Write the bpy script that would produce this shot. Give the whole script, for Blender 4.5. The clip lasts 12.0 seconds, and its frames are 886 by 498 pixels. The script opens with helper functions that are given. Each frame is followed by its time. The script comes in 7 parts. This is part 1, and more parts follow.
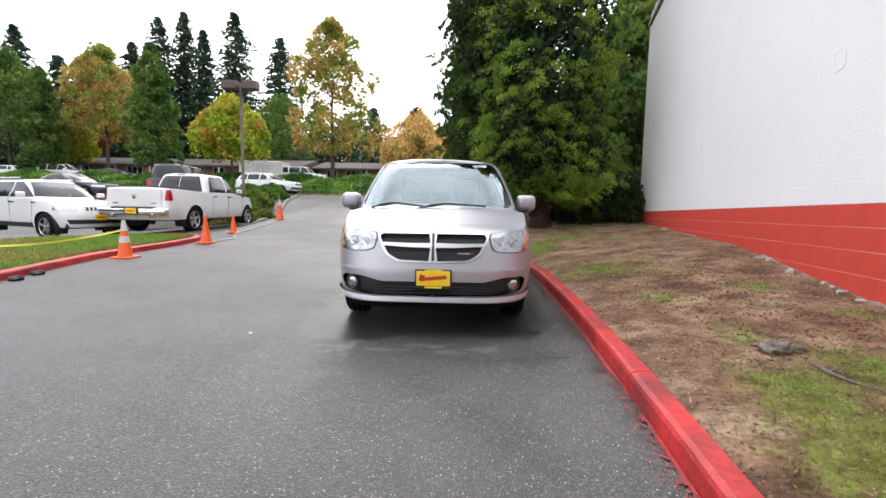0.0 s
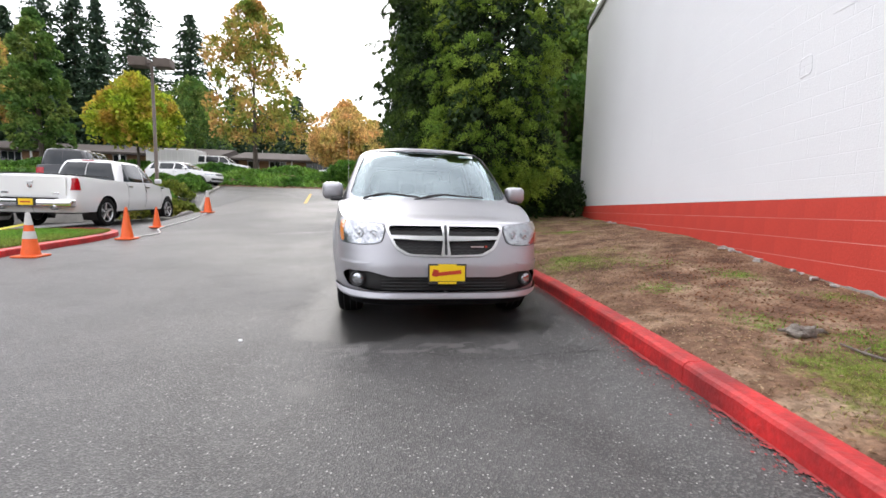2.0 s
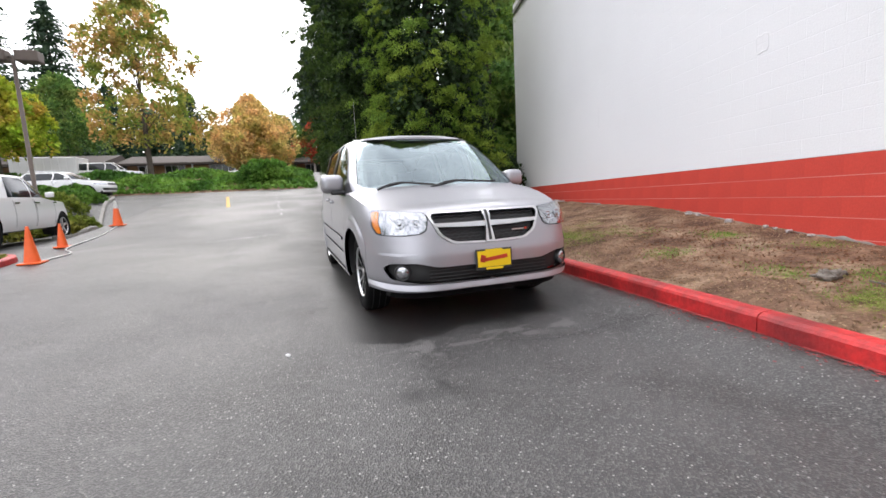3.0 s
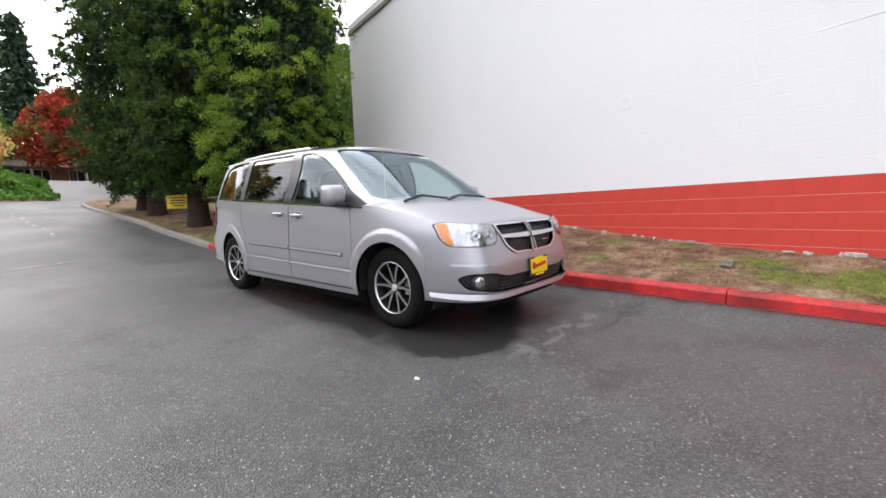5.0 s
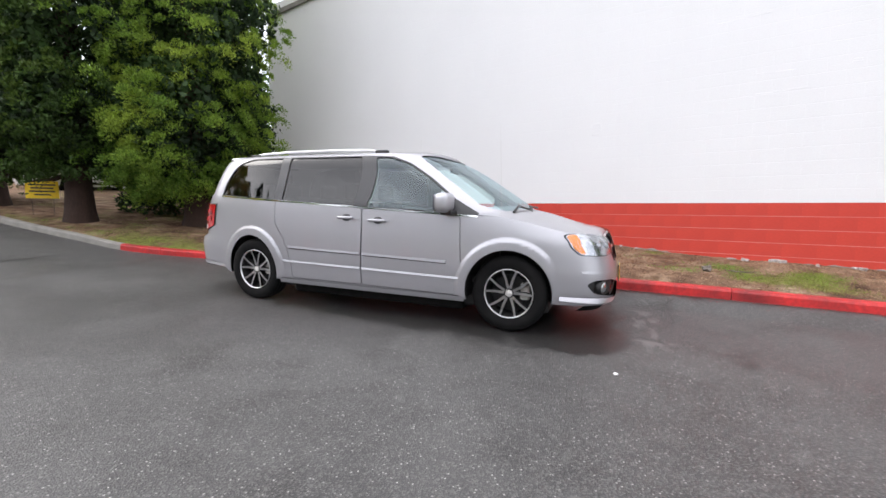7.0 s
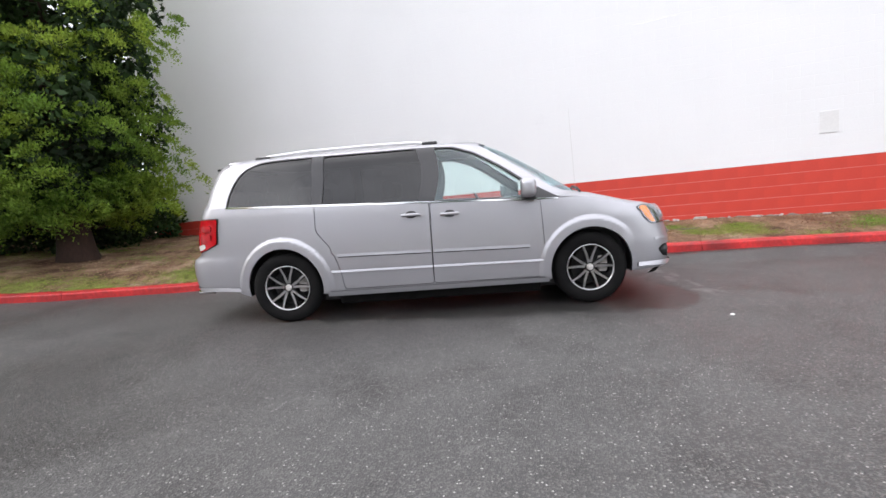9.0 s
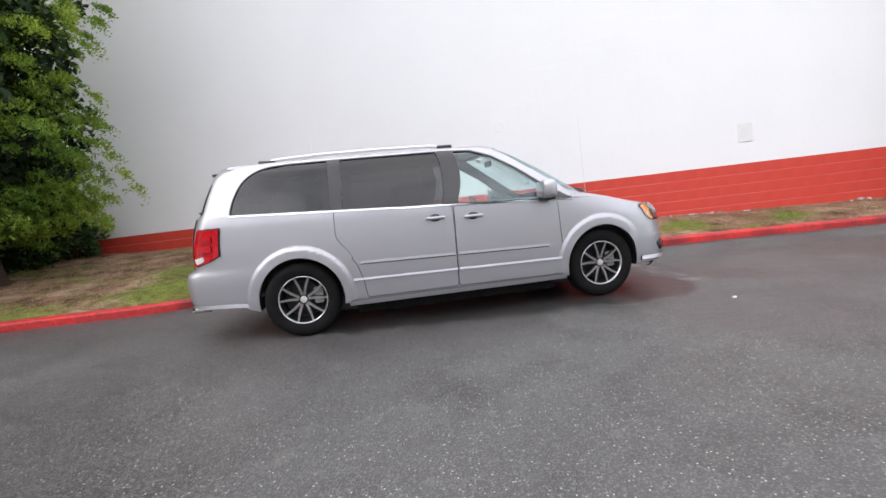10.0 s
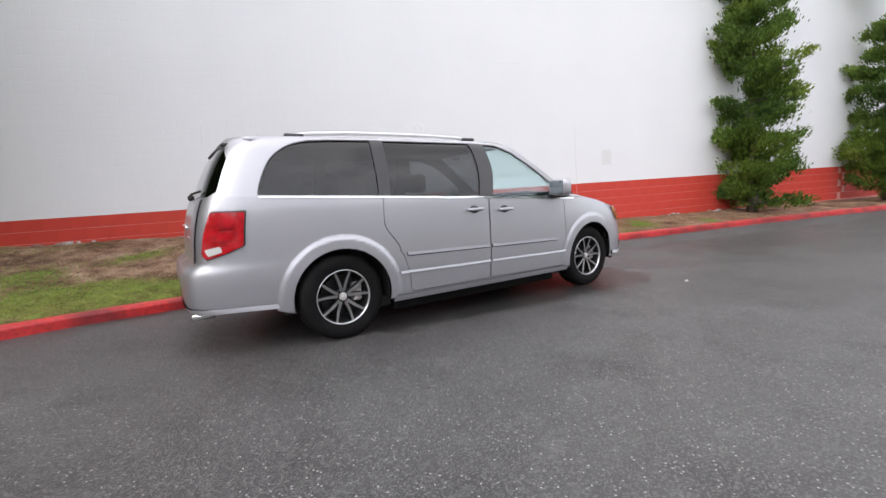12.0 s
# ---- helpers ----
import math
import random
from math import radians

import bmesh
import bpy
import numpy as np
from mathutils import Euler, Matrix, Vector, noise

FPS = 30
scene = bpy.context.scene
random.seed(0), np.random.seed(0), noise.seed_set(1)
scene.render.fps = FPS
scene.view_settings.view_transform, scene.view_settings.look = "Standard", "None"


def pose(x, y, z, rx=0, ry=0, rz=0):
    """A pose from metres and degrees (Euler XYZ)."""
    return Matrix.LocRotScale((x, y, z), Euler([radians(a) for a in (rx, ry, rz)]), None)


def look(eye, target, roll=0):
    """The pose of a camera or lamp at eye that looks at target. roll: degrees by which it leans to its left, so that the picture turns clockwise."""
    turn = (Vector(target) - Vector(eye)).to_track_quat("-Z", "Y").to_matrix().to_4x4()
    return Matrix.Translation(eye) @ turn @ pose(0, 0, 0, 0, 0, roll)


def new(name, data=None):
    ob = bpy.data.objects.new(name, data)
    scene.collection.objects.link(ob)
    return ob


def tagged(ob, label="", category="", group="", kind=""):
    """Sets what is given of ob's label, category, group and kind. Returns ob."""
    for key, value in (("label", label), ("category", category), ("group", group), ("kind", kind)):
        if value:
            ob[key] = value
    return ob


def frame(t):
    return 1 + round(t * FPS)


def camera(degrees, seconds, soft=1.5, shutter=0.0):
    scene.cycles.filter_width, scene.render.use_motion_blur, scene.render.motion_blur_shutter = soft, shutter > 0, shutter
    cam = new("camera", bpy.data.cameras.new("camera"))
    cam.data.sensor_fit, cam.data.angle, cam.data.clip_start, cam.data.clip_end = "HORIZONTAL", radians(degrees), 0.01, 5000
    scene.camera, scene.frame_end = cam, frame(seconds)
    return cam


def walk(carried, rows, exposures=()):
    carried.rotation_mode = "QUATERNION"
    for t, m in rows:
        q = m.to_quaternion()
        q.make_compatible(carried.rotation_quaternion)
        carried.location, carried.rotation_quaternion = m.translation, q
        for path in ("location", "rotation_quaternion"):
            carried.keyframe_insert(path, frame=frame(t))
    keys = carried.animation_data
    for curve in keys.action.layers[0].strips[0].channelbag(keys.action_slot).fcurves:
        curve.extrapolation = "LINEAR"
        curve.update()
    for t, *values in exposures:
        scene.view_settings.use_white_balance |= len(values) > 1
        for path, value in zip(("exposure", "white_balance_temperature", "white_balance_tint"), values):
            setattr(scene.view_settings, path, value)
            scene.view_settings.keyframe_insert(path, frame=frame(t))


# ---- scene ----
cam = camera(90.9, 12.0, soft=1.6)
PATH = [
    (0, (0.146, -4.666, 1.174), (0.115, -2.677, 0.966), 1.0),
    (0.5, (0.108, -4.687, 1.165), (0.116, -2.698, 0.954), 0.9),
    (1, (-0.004, -4.664, 1.142), (0.057, -2.678, 0.915), 1.6),
    (1.5, (-0.231, -4.527, 1.109), (-0.036, -2.558, 0.817), 1.6),
    (2, (-0.577, -4.407, 1.124), (-0.269, -2.444, 0.899), 1.5),
    (2.5, (-1.06, -4.289, 1.114), (-0.489, -2.389, 0.86), -0.7),
    (2.7, (-1.249, -4.196, 1.086), (-0.642, -2.308, 0.827), -1.8),
    (4.3, (-2.764, -3.268, 1.072), (-1.561, -1.687, 0.842), 0.1),
    (4.5, (-2.943, -3.144, 1.071), (-1.647, -1.634, 0.871), 0.4),
    (5, (-3.459, -2.831, 1.111), (-1.96, -1.525, 0.893), -1.5),
    (5.5, (-3.872, -2.398, 1.131), (-2.237, -1.275, 0.876), -0.9),
    (6, (-4.293, -1.955, 1.135), (-2.554, -0.996, 0.89), -1.2),
    (6.5, (-4.589, -1.444, 1.133), (-2.792, -0.597, 0.906), -0.4),
    (6.7, (-4.693, -1.239, 1.16), (-2.879, -0.425, 0.939), 0.6),
    (8.3, (-5.21, 0.463, 1.257), (-3.253, 0.786, 0.994), -5.5),
    (8.5, (-5.233, 0.686, 1.222), (-3.268, 0.96, 0.962), -5.8),
    (9, (-5.244, 1.232, 1.167), (-3.261, 1.332, 0.931), -4.5),
    (9.5, (-5.272, 1.797, 1.206), (-3.288, 1.667, 0.991), -4.7),
    (10, (-5.193, 2.3, 1.19), (-3.227, 2.015, 0.965), -5.6),
    (10.5, (-5.056, 2.816, 1.182), (-3.133, 2.304, 0.979), -3.9),
    (11, (-4.897, 3.344, 1.174), (-3.045, 2.624, 0.949), -3.4),
    (11.5, (-4.627, 3.8, 1.177), (-2.835, 2.94, 0.953), -2.9),
    (12, (-4.379, 4.294, 1.164), (-2.706, 3.225, 0.922), -2.7),
]
walk(cam, [(t, look(eye, target, roll)) for t, eye, target, roll in PATH],
     exposures=[(0.0, 0.70), (4.5, 0.70), (6.5, 0.74), (9.0, 0.79), (10.5, 0.73), (12.0, 0.61)])

# ---- light: bright overcast sky, one broad weak sun ----
SUN_ELEV, SUN_TURN = radians(36), radians(-10)
world = bpy.data.worlds.new("overcast")
scene.world = world
world.use_nodes = True
wn = world.node_tree
wn.nodes.clear()
w_out = wn.nodes.new("ShaderNodeOutputWorld")
w_bg = wn.nodes.new("ShaderNodeBackground")
w_bg2 = wn.nodes.new("ShaderNodeBackground")
w_add = wn.nodes.new("ShaderNodeAddShader")
w_sky = wn.nodes.new("ShaderNodeTexSky")
w_sky.sky_type, w_sky.sun_disc = "NISHITA", False
w_sky.sun_elevation, w_sky.sun_rotation = SUN_ELEV, SUN_TURN
w_co = wn.nodes.new("ShaderNodeTexCoord")
w_map = wn.nodes.new("ShaderNodeMapping")
w_map.inputs["Scale"].default_value = (1.0, 1.0, 3.0)
w_noise = wn.nodes.new("ShaderNodeTexNoise")
w_noise.inputs["Scale"].default_value, w_noise.inputs["Detail"].default_value = 2.4, 5
w_ramp = wn.nodes.new("ShaderNodeValToRGB")
w_ramp.color_ramp.elements[0].position, w_ramp.color_ramp.elements[0].color = 0.32, (0.56, 0.545, 0.565, 1)
w_ramp.color_ramp.elements[1].position, w_ramp.color_ramp.elements[1].color = 0.62, (1.0, 0.978, 1.0, 1)
wn.links.new(w_co.outputs["Generated"], w_map.inputs["Vector"])
wn.links.new(w_map.outputs[0], w_noise.inputs["Vector"])
wn.links.new(w_noise.outputs["Fac"], w_ramp.inputs["Fac"])
w_sep = wn.nodes.new("ShaderNodeSeparateXYZ")
wn.links.new(w_co.outputs["Generated"], w_sep.inputs[0])
w_rise = wn.nodes.new("ShaderNodeMapRange")
for key, value in zip(("From Min", "From Max", "To Min", "To Max"), (0.0, 0.9, 1.18, 1.66)):
    w_rise.inputs[key].default_value = value
wn.links.new(w_sep.outputs["Z"], w_rise.inputs["Value"])
w_dot = wn.nodes.new("ShaderNodeVectorMath")
w_dot.operation = "DOT_PRODUCT"
w_dot.inputs[1].default_value = (math.sin(SUN_TURN) * math.cos(SUN_ELEV), math.cos(SUN_TURN) * math.cos(SUN_ELEV), math.sin(SUN_ELEV))
wn.links.new(w_co.outputs["Generated"], w_dot.inputs[0])
w_glow = wn.nodes.new("ShaderNodeMapRange")
w_glow.interpolation_type = "SMOOTHSTEP"
for key, value in zip(("From Min", "From Max", "To Min", "To Max"), (0.35, 1.0, 0.0, 0.6)):
    w_glow.inputs[key].default_value = value
wn.links.new(w_dot.outputs["Value"], w_glow.inputs["Value"])
w_sum = wn.nodes.new("ShaderNodeMath")
wn.links.new(w_rise.outputs[0], w_sum.inputs[0])
wn.links.new(w_glow.outputs[0], w_sum.inputs[1])
wn.links.new(w_sum.outputs[0], w_bg2.inputs["Strength"])
wn.links.new(w_ramp.outputs["Color"], w_bg2.inputs["Color"])
wn.links.new(w_sky.outputs["Color"], w_bg.inputs["Color"])
w_bg.inputs["Strength"].default_value = 0.05
wn.links.new(w_bg.outputs[0], w_add.inputs[0])
wn.links.new(w_bg2.outputs[0], w_add.inputs[1])
wn.links.new(w_add.outputs[0], w_out.inputs["Surface"])
sun_data = bpy.data.lights.new("sun", "SUN")
sun_data.energy, sun_data.angle, sun_data.color = 0.5, radians(25), (1.0, 0.97, 0.93)
sun = new("sun", sun_data)
sun.matrix_world = look((20 * math.sin(SUN_TURN) * math.cos(SUN_ELEV), 20 * math.cos(SUN_TURN) * math.cos(SUN_ELEV), 20 * math.sin(SUN_ELEV)), (0, 0, 0))


# ---- materials ----
def mat(name, base, rough=0.6, metal=0.0, base2=None, scale=3.0, amount=0.5, fine=60.0, fine_amount=0.25, bump=0.0,
        bump_scale=80.0, rough2=None, coat=0.0, piece=0.0, island=0.0, spec=0.5, stretch=(1, 1, 1)):
    """Principled material: two-scale colour variation between base and base2, relief, and variation by piece."""
    m = bpy.data.materials.new(name)
    m.use_nodes = True
    nt = m.node_tree
    b = nt.nodes["Principled BSDF"]
    b.inputs["Roughness"].default_value, b.inputs["Metallic"].default_value = rough, metal
    b.inputs["Coat Weight"].default_value = coat
    b.inputs["Coat Roughness"].default_value = 0.04
    b.inputs["Specular IOR Level"].default_value = spec
    base2 = base2 or tuple(c * 0.75 for c in base)
    co = nt.nodes.new("ShaderNodeTexCoord")
    mp = nt.nodes.new("ShaderNodeMapping")
    mp.inputs["Scale"].default_value = stretch
    nt.links.new(co.outputs["Object"], mp.inputs["Vector"])

    def noise_tex(s, detail=4):
        n = nt.nodes.new("ShaderNodeTexNoise")
        n.inputs["Scale"].default_value, n.inputs["Detail"].default_value = s, detail
        nt.links.new(mp.outputs[0], n.inputs["Vector"])
        return n

    def ramp(fac, lo, hi, a=0.0, c=1.0):
        r = nt.nodes.new("ShaderNodeMapRange")
        for k, v in zip(("From Min", "From Max", "To Min", "To Max"), (lo, hi, a, c)):
            r.inputs[k].default_value = v
        nt.links.new(fac, r.inputs["Value"])
        return r.outputs[0]

    def mixc(fac, a, c):
        x = nt.nodes.new("ShaderNodeMix")
        x.data_type = "RGBA"
        for sock, v in ((x.inputs[0], fac), (x.inputs[6], a), (x.inputs[7], c)):
            if isinstance(v, (int, float)):
                sock.default_value = v
            elif isinstance(v, tuple):
                sock.default_value = (*v[:3], 1)
            else:
                nt.links.new(v, sock)
        return x.outputs[2]

    big = noise_tex(scale)
    col = mixc(ramp(big.outputs["Fac"], 0.38, 0.66, 0, amount), base, base2)
    small = noise_tex(fine, 2)
    col = mixc(ramp(small.outputs["Fac"], 0.35, 0.7, 0, fine_amount), col, tuple(c * 0.55 for c in base2))
    if piece or island:
        src = nt.nodes.new("ShaderNodeObjectInfo").outputs["Random"] if piece else nt.nodes.new("ShaderNodeNewGeometry").outputs["Random Per Island"]
        hsv = nt.nodes.new("ShaderNodeHueSaturation")
        nt.links.new(ramp(src, 0, 1, 1 - (piece or island), 1 + (piece or island)), hsv.inputs["Value"])
        nt.links.new(col, hsv.inputs["Color"])
        col = hsv.outputs["Color"]
    nt.links.new(col, b.inputs["Base Color"])
    if rough2 is not None:
        nt.links.new(ramp(big.outputs["Fac"], 0.4, 0.62, rough, rough2), b.inputs["Roughness"])
    if bump:
        bt = noise_tex(bump_scale, 3)
        bn = nt.nodes.new("ShaderNodeBump")
        bn.inputs["Strength"].default_value, bn.inputs["Distance"].default_value = min(1.0, bump), 0.01
        nt.links.new(bt.outputs["Fac"], bn.inputs["Height"])
        nt.links.new(bn.outputs["Normal"], b.inputs["Normal"])
    m["nodes"] = 1
    return m


def leaf_mat(name, a, c, tip, trans=0.25):
    """Foliage: three greens mixed by leaf and by patch of the crown."""
    m = bpy.data.materials.new(name)
    m.use_nodes = True
    nt = m.node_tree
    b = nt.nodes["Principled BSDF"]
    b.inputs["Roughness"].default_value = 0.6
    b.inputs["Specular IOR Level"].default_value = 0.25
    co, geo = nt.nodes.new("ShaderNodeTexCoord"), nt.nodes.new("ShaderNodeNewGeometry")
    n = nt.nodes.new("ShaderNodeTexNoise")
    n.inputs["Scale"].default_value, n.inputs["Detail"].default_value = 0.55, 3
    nt.links.new(co.outputs["Object"], n.inputs["Vector"])
    r = nt.nodes.new("ShaderNodeValToRGB")
    els = r.color_ramp.elements
    els[0].position, els[0].color = 0.36, (*a, 1)
    els[1].position, els[1].color = 0.64, (*tip, 1)
    e = els.new(0.5)
    e.color = (*c, 1)
    nt.links.new(n.outputs["Fac"], r.inputs["Fac"])
    hsv = nt.nodes.new("ShaderNodeHueSaturation")
    mr = nt.nodes.new("ShaderNodeMapRange")
    mr.inputs["To Min"].default_value, mr.inputs["To Max"].default_value = 0.6, 1.45
    nt.links.new(geo.outputs["Random Per Island"], mr.inputs["Value"])
    nt.links.new(mr.outputs[0], hsv.inputs["Value"])
    nt.links.new(r.outputs["Color"], hsv.inputs["Color"])
    nt.links.new(hsv.outputs["Color"], b.inputs["Base Color"])
    tr = nt.nodes.new("ShaderNodeBsdfTranslucent")
    nt.links.new(hsv.outputs["Color"], tr.inputs["Color"])
    mx = nt.nodes.new("ShaderNodeMixShader")
    mx.inputs[0].default_value = trans
    nt.links.new(b.outputs[0], mx.inputs[1])
    nt.links.new(tr.outputs[0], mx.inputs[2])
    nt.links.new(mx.outputs[0], nt.nodes["Material Output"].inputs["Surface"])
    return m


def glass_mat(name, tint, gloss=1.0, rough=0.0, sheen=(1, 1, 1)):
    """Thin car glass: tinted see-through pane with a clear reflection."""
    m = bpy.data.materials.new(name)
    m.use_nodes = True
    nt = m.node_tree
    nt.nodes.remove(nt.nodes["Principled BSDF"])
    t, s = nt.nodes.new("ShaderNodeBsdfTransparent"), nt.nodes.new("ShaderNodeBsdfGlossy")
    t.inputs["Color"].default_value = (*tint, 1)
    s.inputs["Roughness"].default_value = rough
    s.inputs["Color"].default_value = (*sheen, 1)
    # reflectance rises from f0 face-on to full at a glancing angle, alike from both sides
    ior = 1.0 + 0.52 * gloss
    f0 = 1.1 * ((ior - 1) / (ior + 1)) ** 2
    f = nt.nodes.new("ShaderNodeLayerWeight")
    f.inputs["Blend"].default_value = 0.5
    pw = nt.nodes.new("ShaderNodeMath")
    pw.operation = "POWER"
    pw.inputs[1].default_value = 5.0
    nt.links.new(f.outputs["Facing"], pw.inputs[0])
    fr = nt.nodes.new("ShaderNodeMapRange")
    fr.inputs["To Min"].default_value, fr.inputs["To Max"].default_value = f0, 1.0
    nt.links.new(pw.outputs[0], fr.inputs["Value"])
    mx = nt.nodes.new("ShaderNodeMixShader")
    nt.links.new(fr.outputs[0], mx.inputs[0])
    nt.links.new(t.outputs[0], mx.inputs[1])
    nt.links.new(s.outputs[0], mx.inputs[2])
    nt.links.new(mx.outputs[0], nt.nodes["Material Output"].inputs["Surface"])
    return m


def asphalt_mat():
    """Damp asphalt: dark binder, pale chips, dry and wet fields, fine relief."""
    m = bpy.data.materials.new("damp_asphalt")
    m.use_nodes = True
    nt = m.node_tree
    b = nt.nodes["Principled BSDF"]
    L = nt.links.new
    co = nt.nodes.new("ShaderNodeTexCoord")

    def nz(s, d=4, dist=0.0):
        n = nt.nodes.new("ShaderNodeTexNoise")
        n.inputs["Scale"].default_value, n.inputs["Detail"].default_value, n.inputs["Distortion"].default_value = s, d, dist
        L(co.outputs["Object"], n.inputs["Vector"])
        return n.outputs["Fac"]

    def mr(v, lo, hi, a, c):
        r = nt.nodes.new("ShaderNodeMapRange")
        for k, q in zip(("From Min", "From Max", "To Min", "To Max"), (lo, hi, a, c)):
            r.inputs[k].default_value = q
        L(v, r.inputs["Value"])
        return r.outputs[0]

    def mix(f, a, c):
        x = nt.nodes.new("ShaderNodeMix")
        x.data_type = "RGBA"
        for sock, v in ((x.inputs[0], f), (x.inputs[6], a), (x.inputs[7], c)):
            if isinstance(v, tuple):
                sock.default_value = (*v, 1)
            elif isinstance(v, float):
                sock.default_value = v
            else:
                L(v, sock)
        return x.outputs[2]

    def vor(s):
        v = nt.nodes.new("ShaderNodeTexVoronoi")
        v.inputs["Scale"].default_value = s
        L(co.outputs["Object"], v.inputs["Vector"])
        return v

    field = nz(0.35, 5, 0.6)
    patch_n = nz(1.7, 5, 0.3)
    col = mix(mr(field, 0.4, 0.62, 0, 1), (0.040, 0.039, 0.038), (0.064, 0.063, 0.062))
    col = mix(mr(patch_n, 0.48, 0.68, 0, 0.75), col, (0.027, 0.0255, 0.0245))
    col = mix(mr(nz(7.0, 4), 0.52, 0.75, 0, 0.5), col, (0.085, 0.083, 0.08))
    v1 = vor(55.0)
    sep = nt.nodes.new("ShaderNodeSeparateColor")
    L(v1.outputs["Color"], sep.inputs[0])
    chip = nt.nodes.new("ShaderNodeMath")
    chip.operation = "MULTIPLY"
    L(mr(sep.outputs[0], 0.76, 0.90, 0, 1), chip.inputs[0])
    L(mr(v1.outputs["Distance"], 0.32, 0.2, 0, 1), chip.inputs[1])
    col = mix(chip.outputs[0], col, (0.38, 0.37, 0.355))
    v2 = vor(120.0)
    sep2 = nt.nodes.new("ShaderNodeSeparateColor")
    L(v2.outputs["Color"], sep2.inputs[0])
    col = mix(mr(sep2.outputs[1], 0.5, 1.0, 0, 0.7), col, (0.15, 0.145, 0.14))
    # damp with the minivan's shade painted in: an attribute of the sheet, broken up at its rim
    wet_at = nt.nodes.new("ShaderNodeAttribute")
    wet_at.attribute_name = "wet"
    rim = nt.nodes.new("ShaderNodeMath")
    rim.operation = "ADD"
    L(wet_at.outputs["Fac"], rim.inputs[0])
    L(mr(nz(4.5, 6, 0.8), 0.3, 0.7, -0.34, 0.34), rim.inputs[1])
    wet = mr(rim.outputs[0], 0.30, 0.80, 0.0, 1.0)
    # values below zero turn pale: reflections on the wet rim, put into the colour
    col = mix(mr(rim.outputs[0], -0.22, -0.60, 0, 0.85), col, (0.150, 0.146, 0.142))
    # darkening for wet asphalt, and for the minivan's shade and dark reflection
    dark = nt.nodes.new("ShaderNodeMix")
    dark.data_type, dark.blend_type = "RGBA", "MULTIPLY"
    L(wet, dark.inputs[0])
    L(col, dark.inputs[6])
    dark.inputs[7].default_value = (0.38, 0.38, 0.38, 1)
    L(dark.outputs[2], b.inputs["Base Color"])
    dry_r = mr(field, 0.4, 0.62, 0.40, 0.57)
    rr = nt.nodes.new("ShaderNodeMix")
    L(wet, rr.inputs[0])
    L(dry_r, rr.inputs[2])
    rr.inputs[3].default_value = 0.34
    L(rr.outputs[0], b.inputs["Roughness"])
    b.inputs["Specular IOR Level"].default_value = 0.42
    bn = nt.nodes.new("ShaderNodeBump")
    bn.inputs["Strength"].default_value, bn.inputs["Distance"].default_value = 0.55, 0.006
    L(v2.outputs["Distance"], bn.inputs["Height"])
    L(mr(wet, 0.0, 1.0, 0.55, 0.28), bn.inputs["Strength"])
    L(bn.outputs["Normal"], b.inputs["Normal"])
    return m


def paint_mat(name, col, metal=0.0, rough=0.3, flake=0.0):
    m = mat(name, col, rough, metal, tuple(c * 0.93 for c in col), 1.2, 0.5, 900.0, flake, coat=1.0)
    return m


M_ASPHALT = asphalt_mat()
M_SILVER = paint_mat("silver_paint", (0.475, 0.473, 0.505), 0.76, 0.43, 0.40)
M_SILVER.node_tree.nodes["Principled BSDF"].inputs["Coat Weight"].default_value = 0.55
M_WHITECAR = paint_mat("white_car_paint", (0.78, 0.78, 0.78), 0.0, 0.35)
M_GREYCAR = paint_mat("dark_grey_car_paint", (0.055, 0.06, 0.068), 0.4, 0.3)
M_BLACKCAR = paint_mat("black_car_paint", (0.015, 0.016, 0.02), 0.2, 0.3)
M_CHROME = mat("chrome", (0.82, 0.82, 0.84), 0.10, 1.0, (0.7, 0.7, 0.72), 6, 0.3, 80, 0.05)
M_BRIGHT = mat("machined_alloy", (0.72, 0.72, 0.73), 0.28, 0.9, (0.6, 0.6, 0.6), 9, 0.3, 200, 0.1)
M_DARKRIM = mat("dark_rim_pocket", (0.012, 0.012, 0.013), 0.4, 0.3, None, 9, 0.4, 120, 0.1)
M_RUBBER = mat("tyre_rubber", (0.006, 0.006, 0.0065), 0.75, 0.0, (0.013, 0.0125, 0.012), 7, 0.6, 90, 0.2, bump=0.2, spec=0.12)
M_BLACK = mat("black_plastic", (0.018, 0.018, 0.019), 0.5, 0.0, (0.03, 0.03, 0.03), 8, 0.5, 150, 0.2)
M_TRIMBLACK = mat("gloss_black_trim", (0.03, 0.03, 0.033), 0.3, 0.0, (0.045, 0.045, 0.047), 5, 0.4, 150, 0.1)
M_INTERIOR = mat("dark_cloth", (0.075, 0.075, 0.08), 0.9, 0.0, (0.08, 0.08, 0.082), 5, 0.5, 180, 0.3)
M_DASH = mat("grey_dash_plastic", (0.10, 0.10, 0.105), 0.7, 0.0, None, 5, 0.4, 160, 0.2)
M_GLASS = glass_mat("clear_side_glass", (0.84, 0.95, 0.93), 1.5, 0.0, (0.86, 0.97, 1.0))
M_SCREEN = glass_mat("windscreen_tint", (0.70, 0.82, 0.82), 2.7, 0.0, (0.76, 0.90, 0.95))
M_TINT = glass_mat("privacy_glass", (0.085, 0.088, 0.095), 1.05)
M_REARGLASS = glass_mat("rear_privacy_glass", (0.085, 0.088, 0.095), 0.9)
M_LENS = glass_mat("clear_lens", (0.93, 0.94, 0.95), 0.8)
M_RED_LENS = mat("red_lamp_lens", (0.50, 0.004, 0.012), 0.2, 0.0, (0.24, 0.002, 0.006), 18, 0.8, 90, 0.12, spec=0.4, coat=0.5)
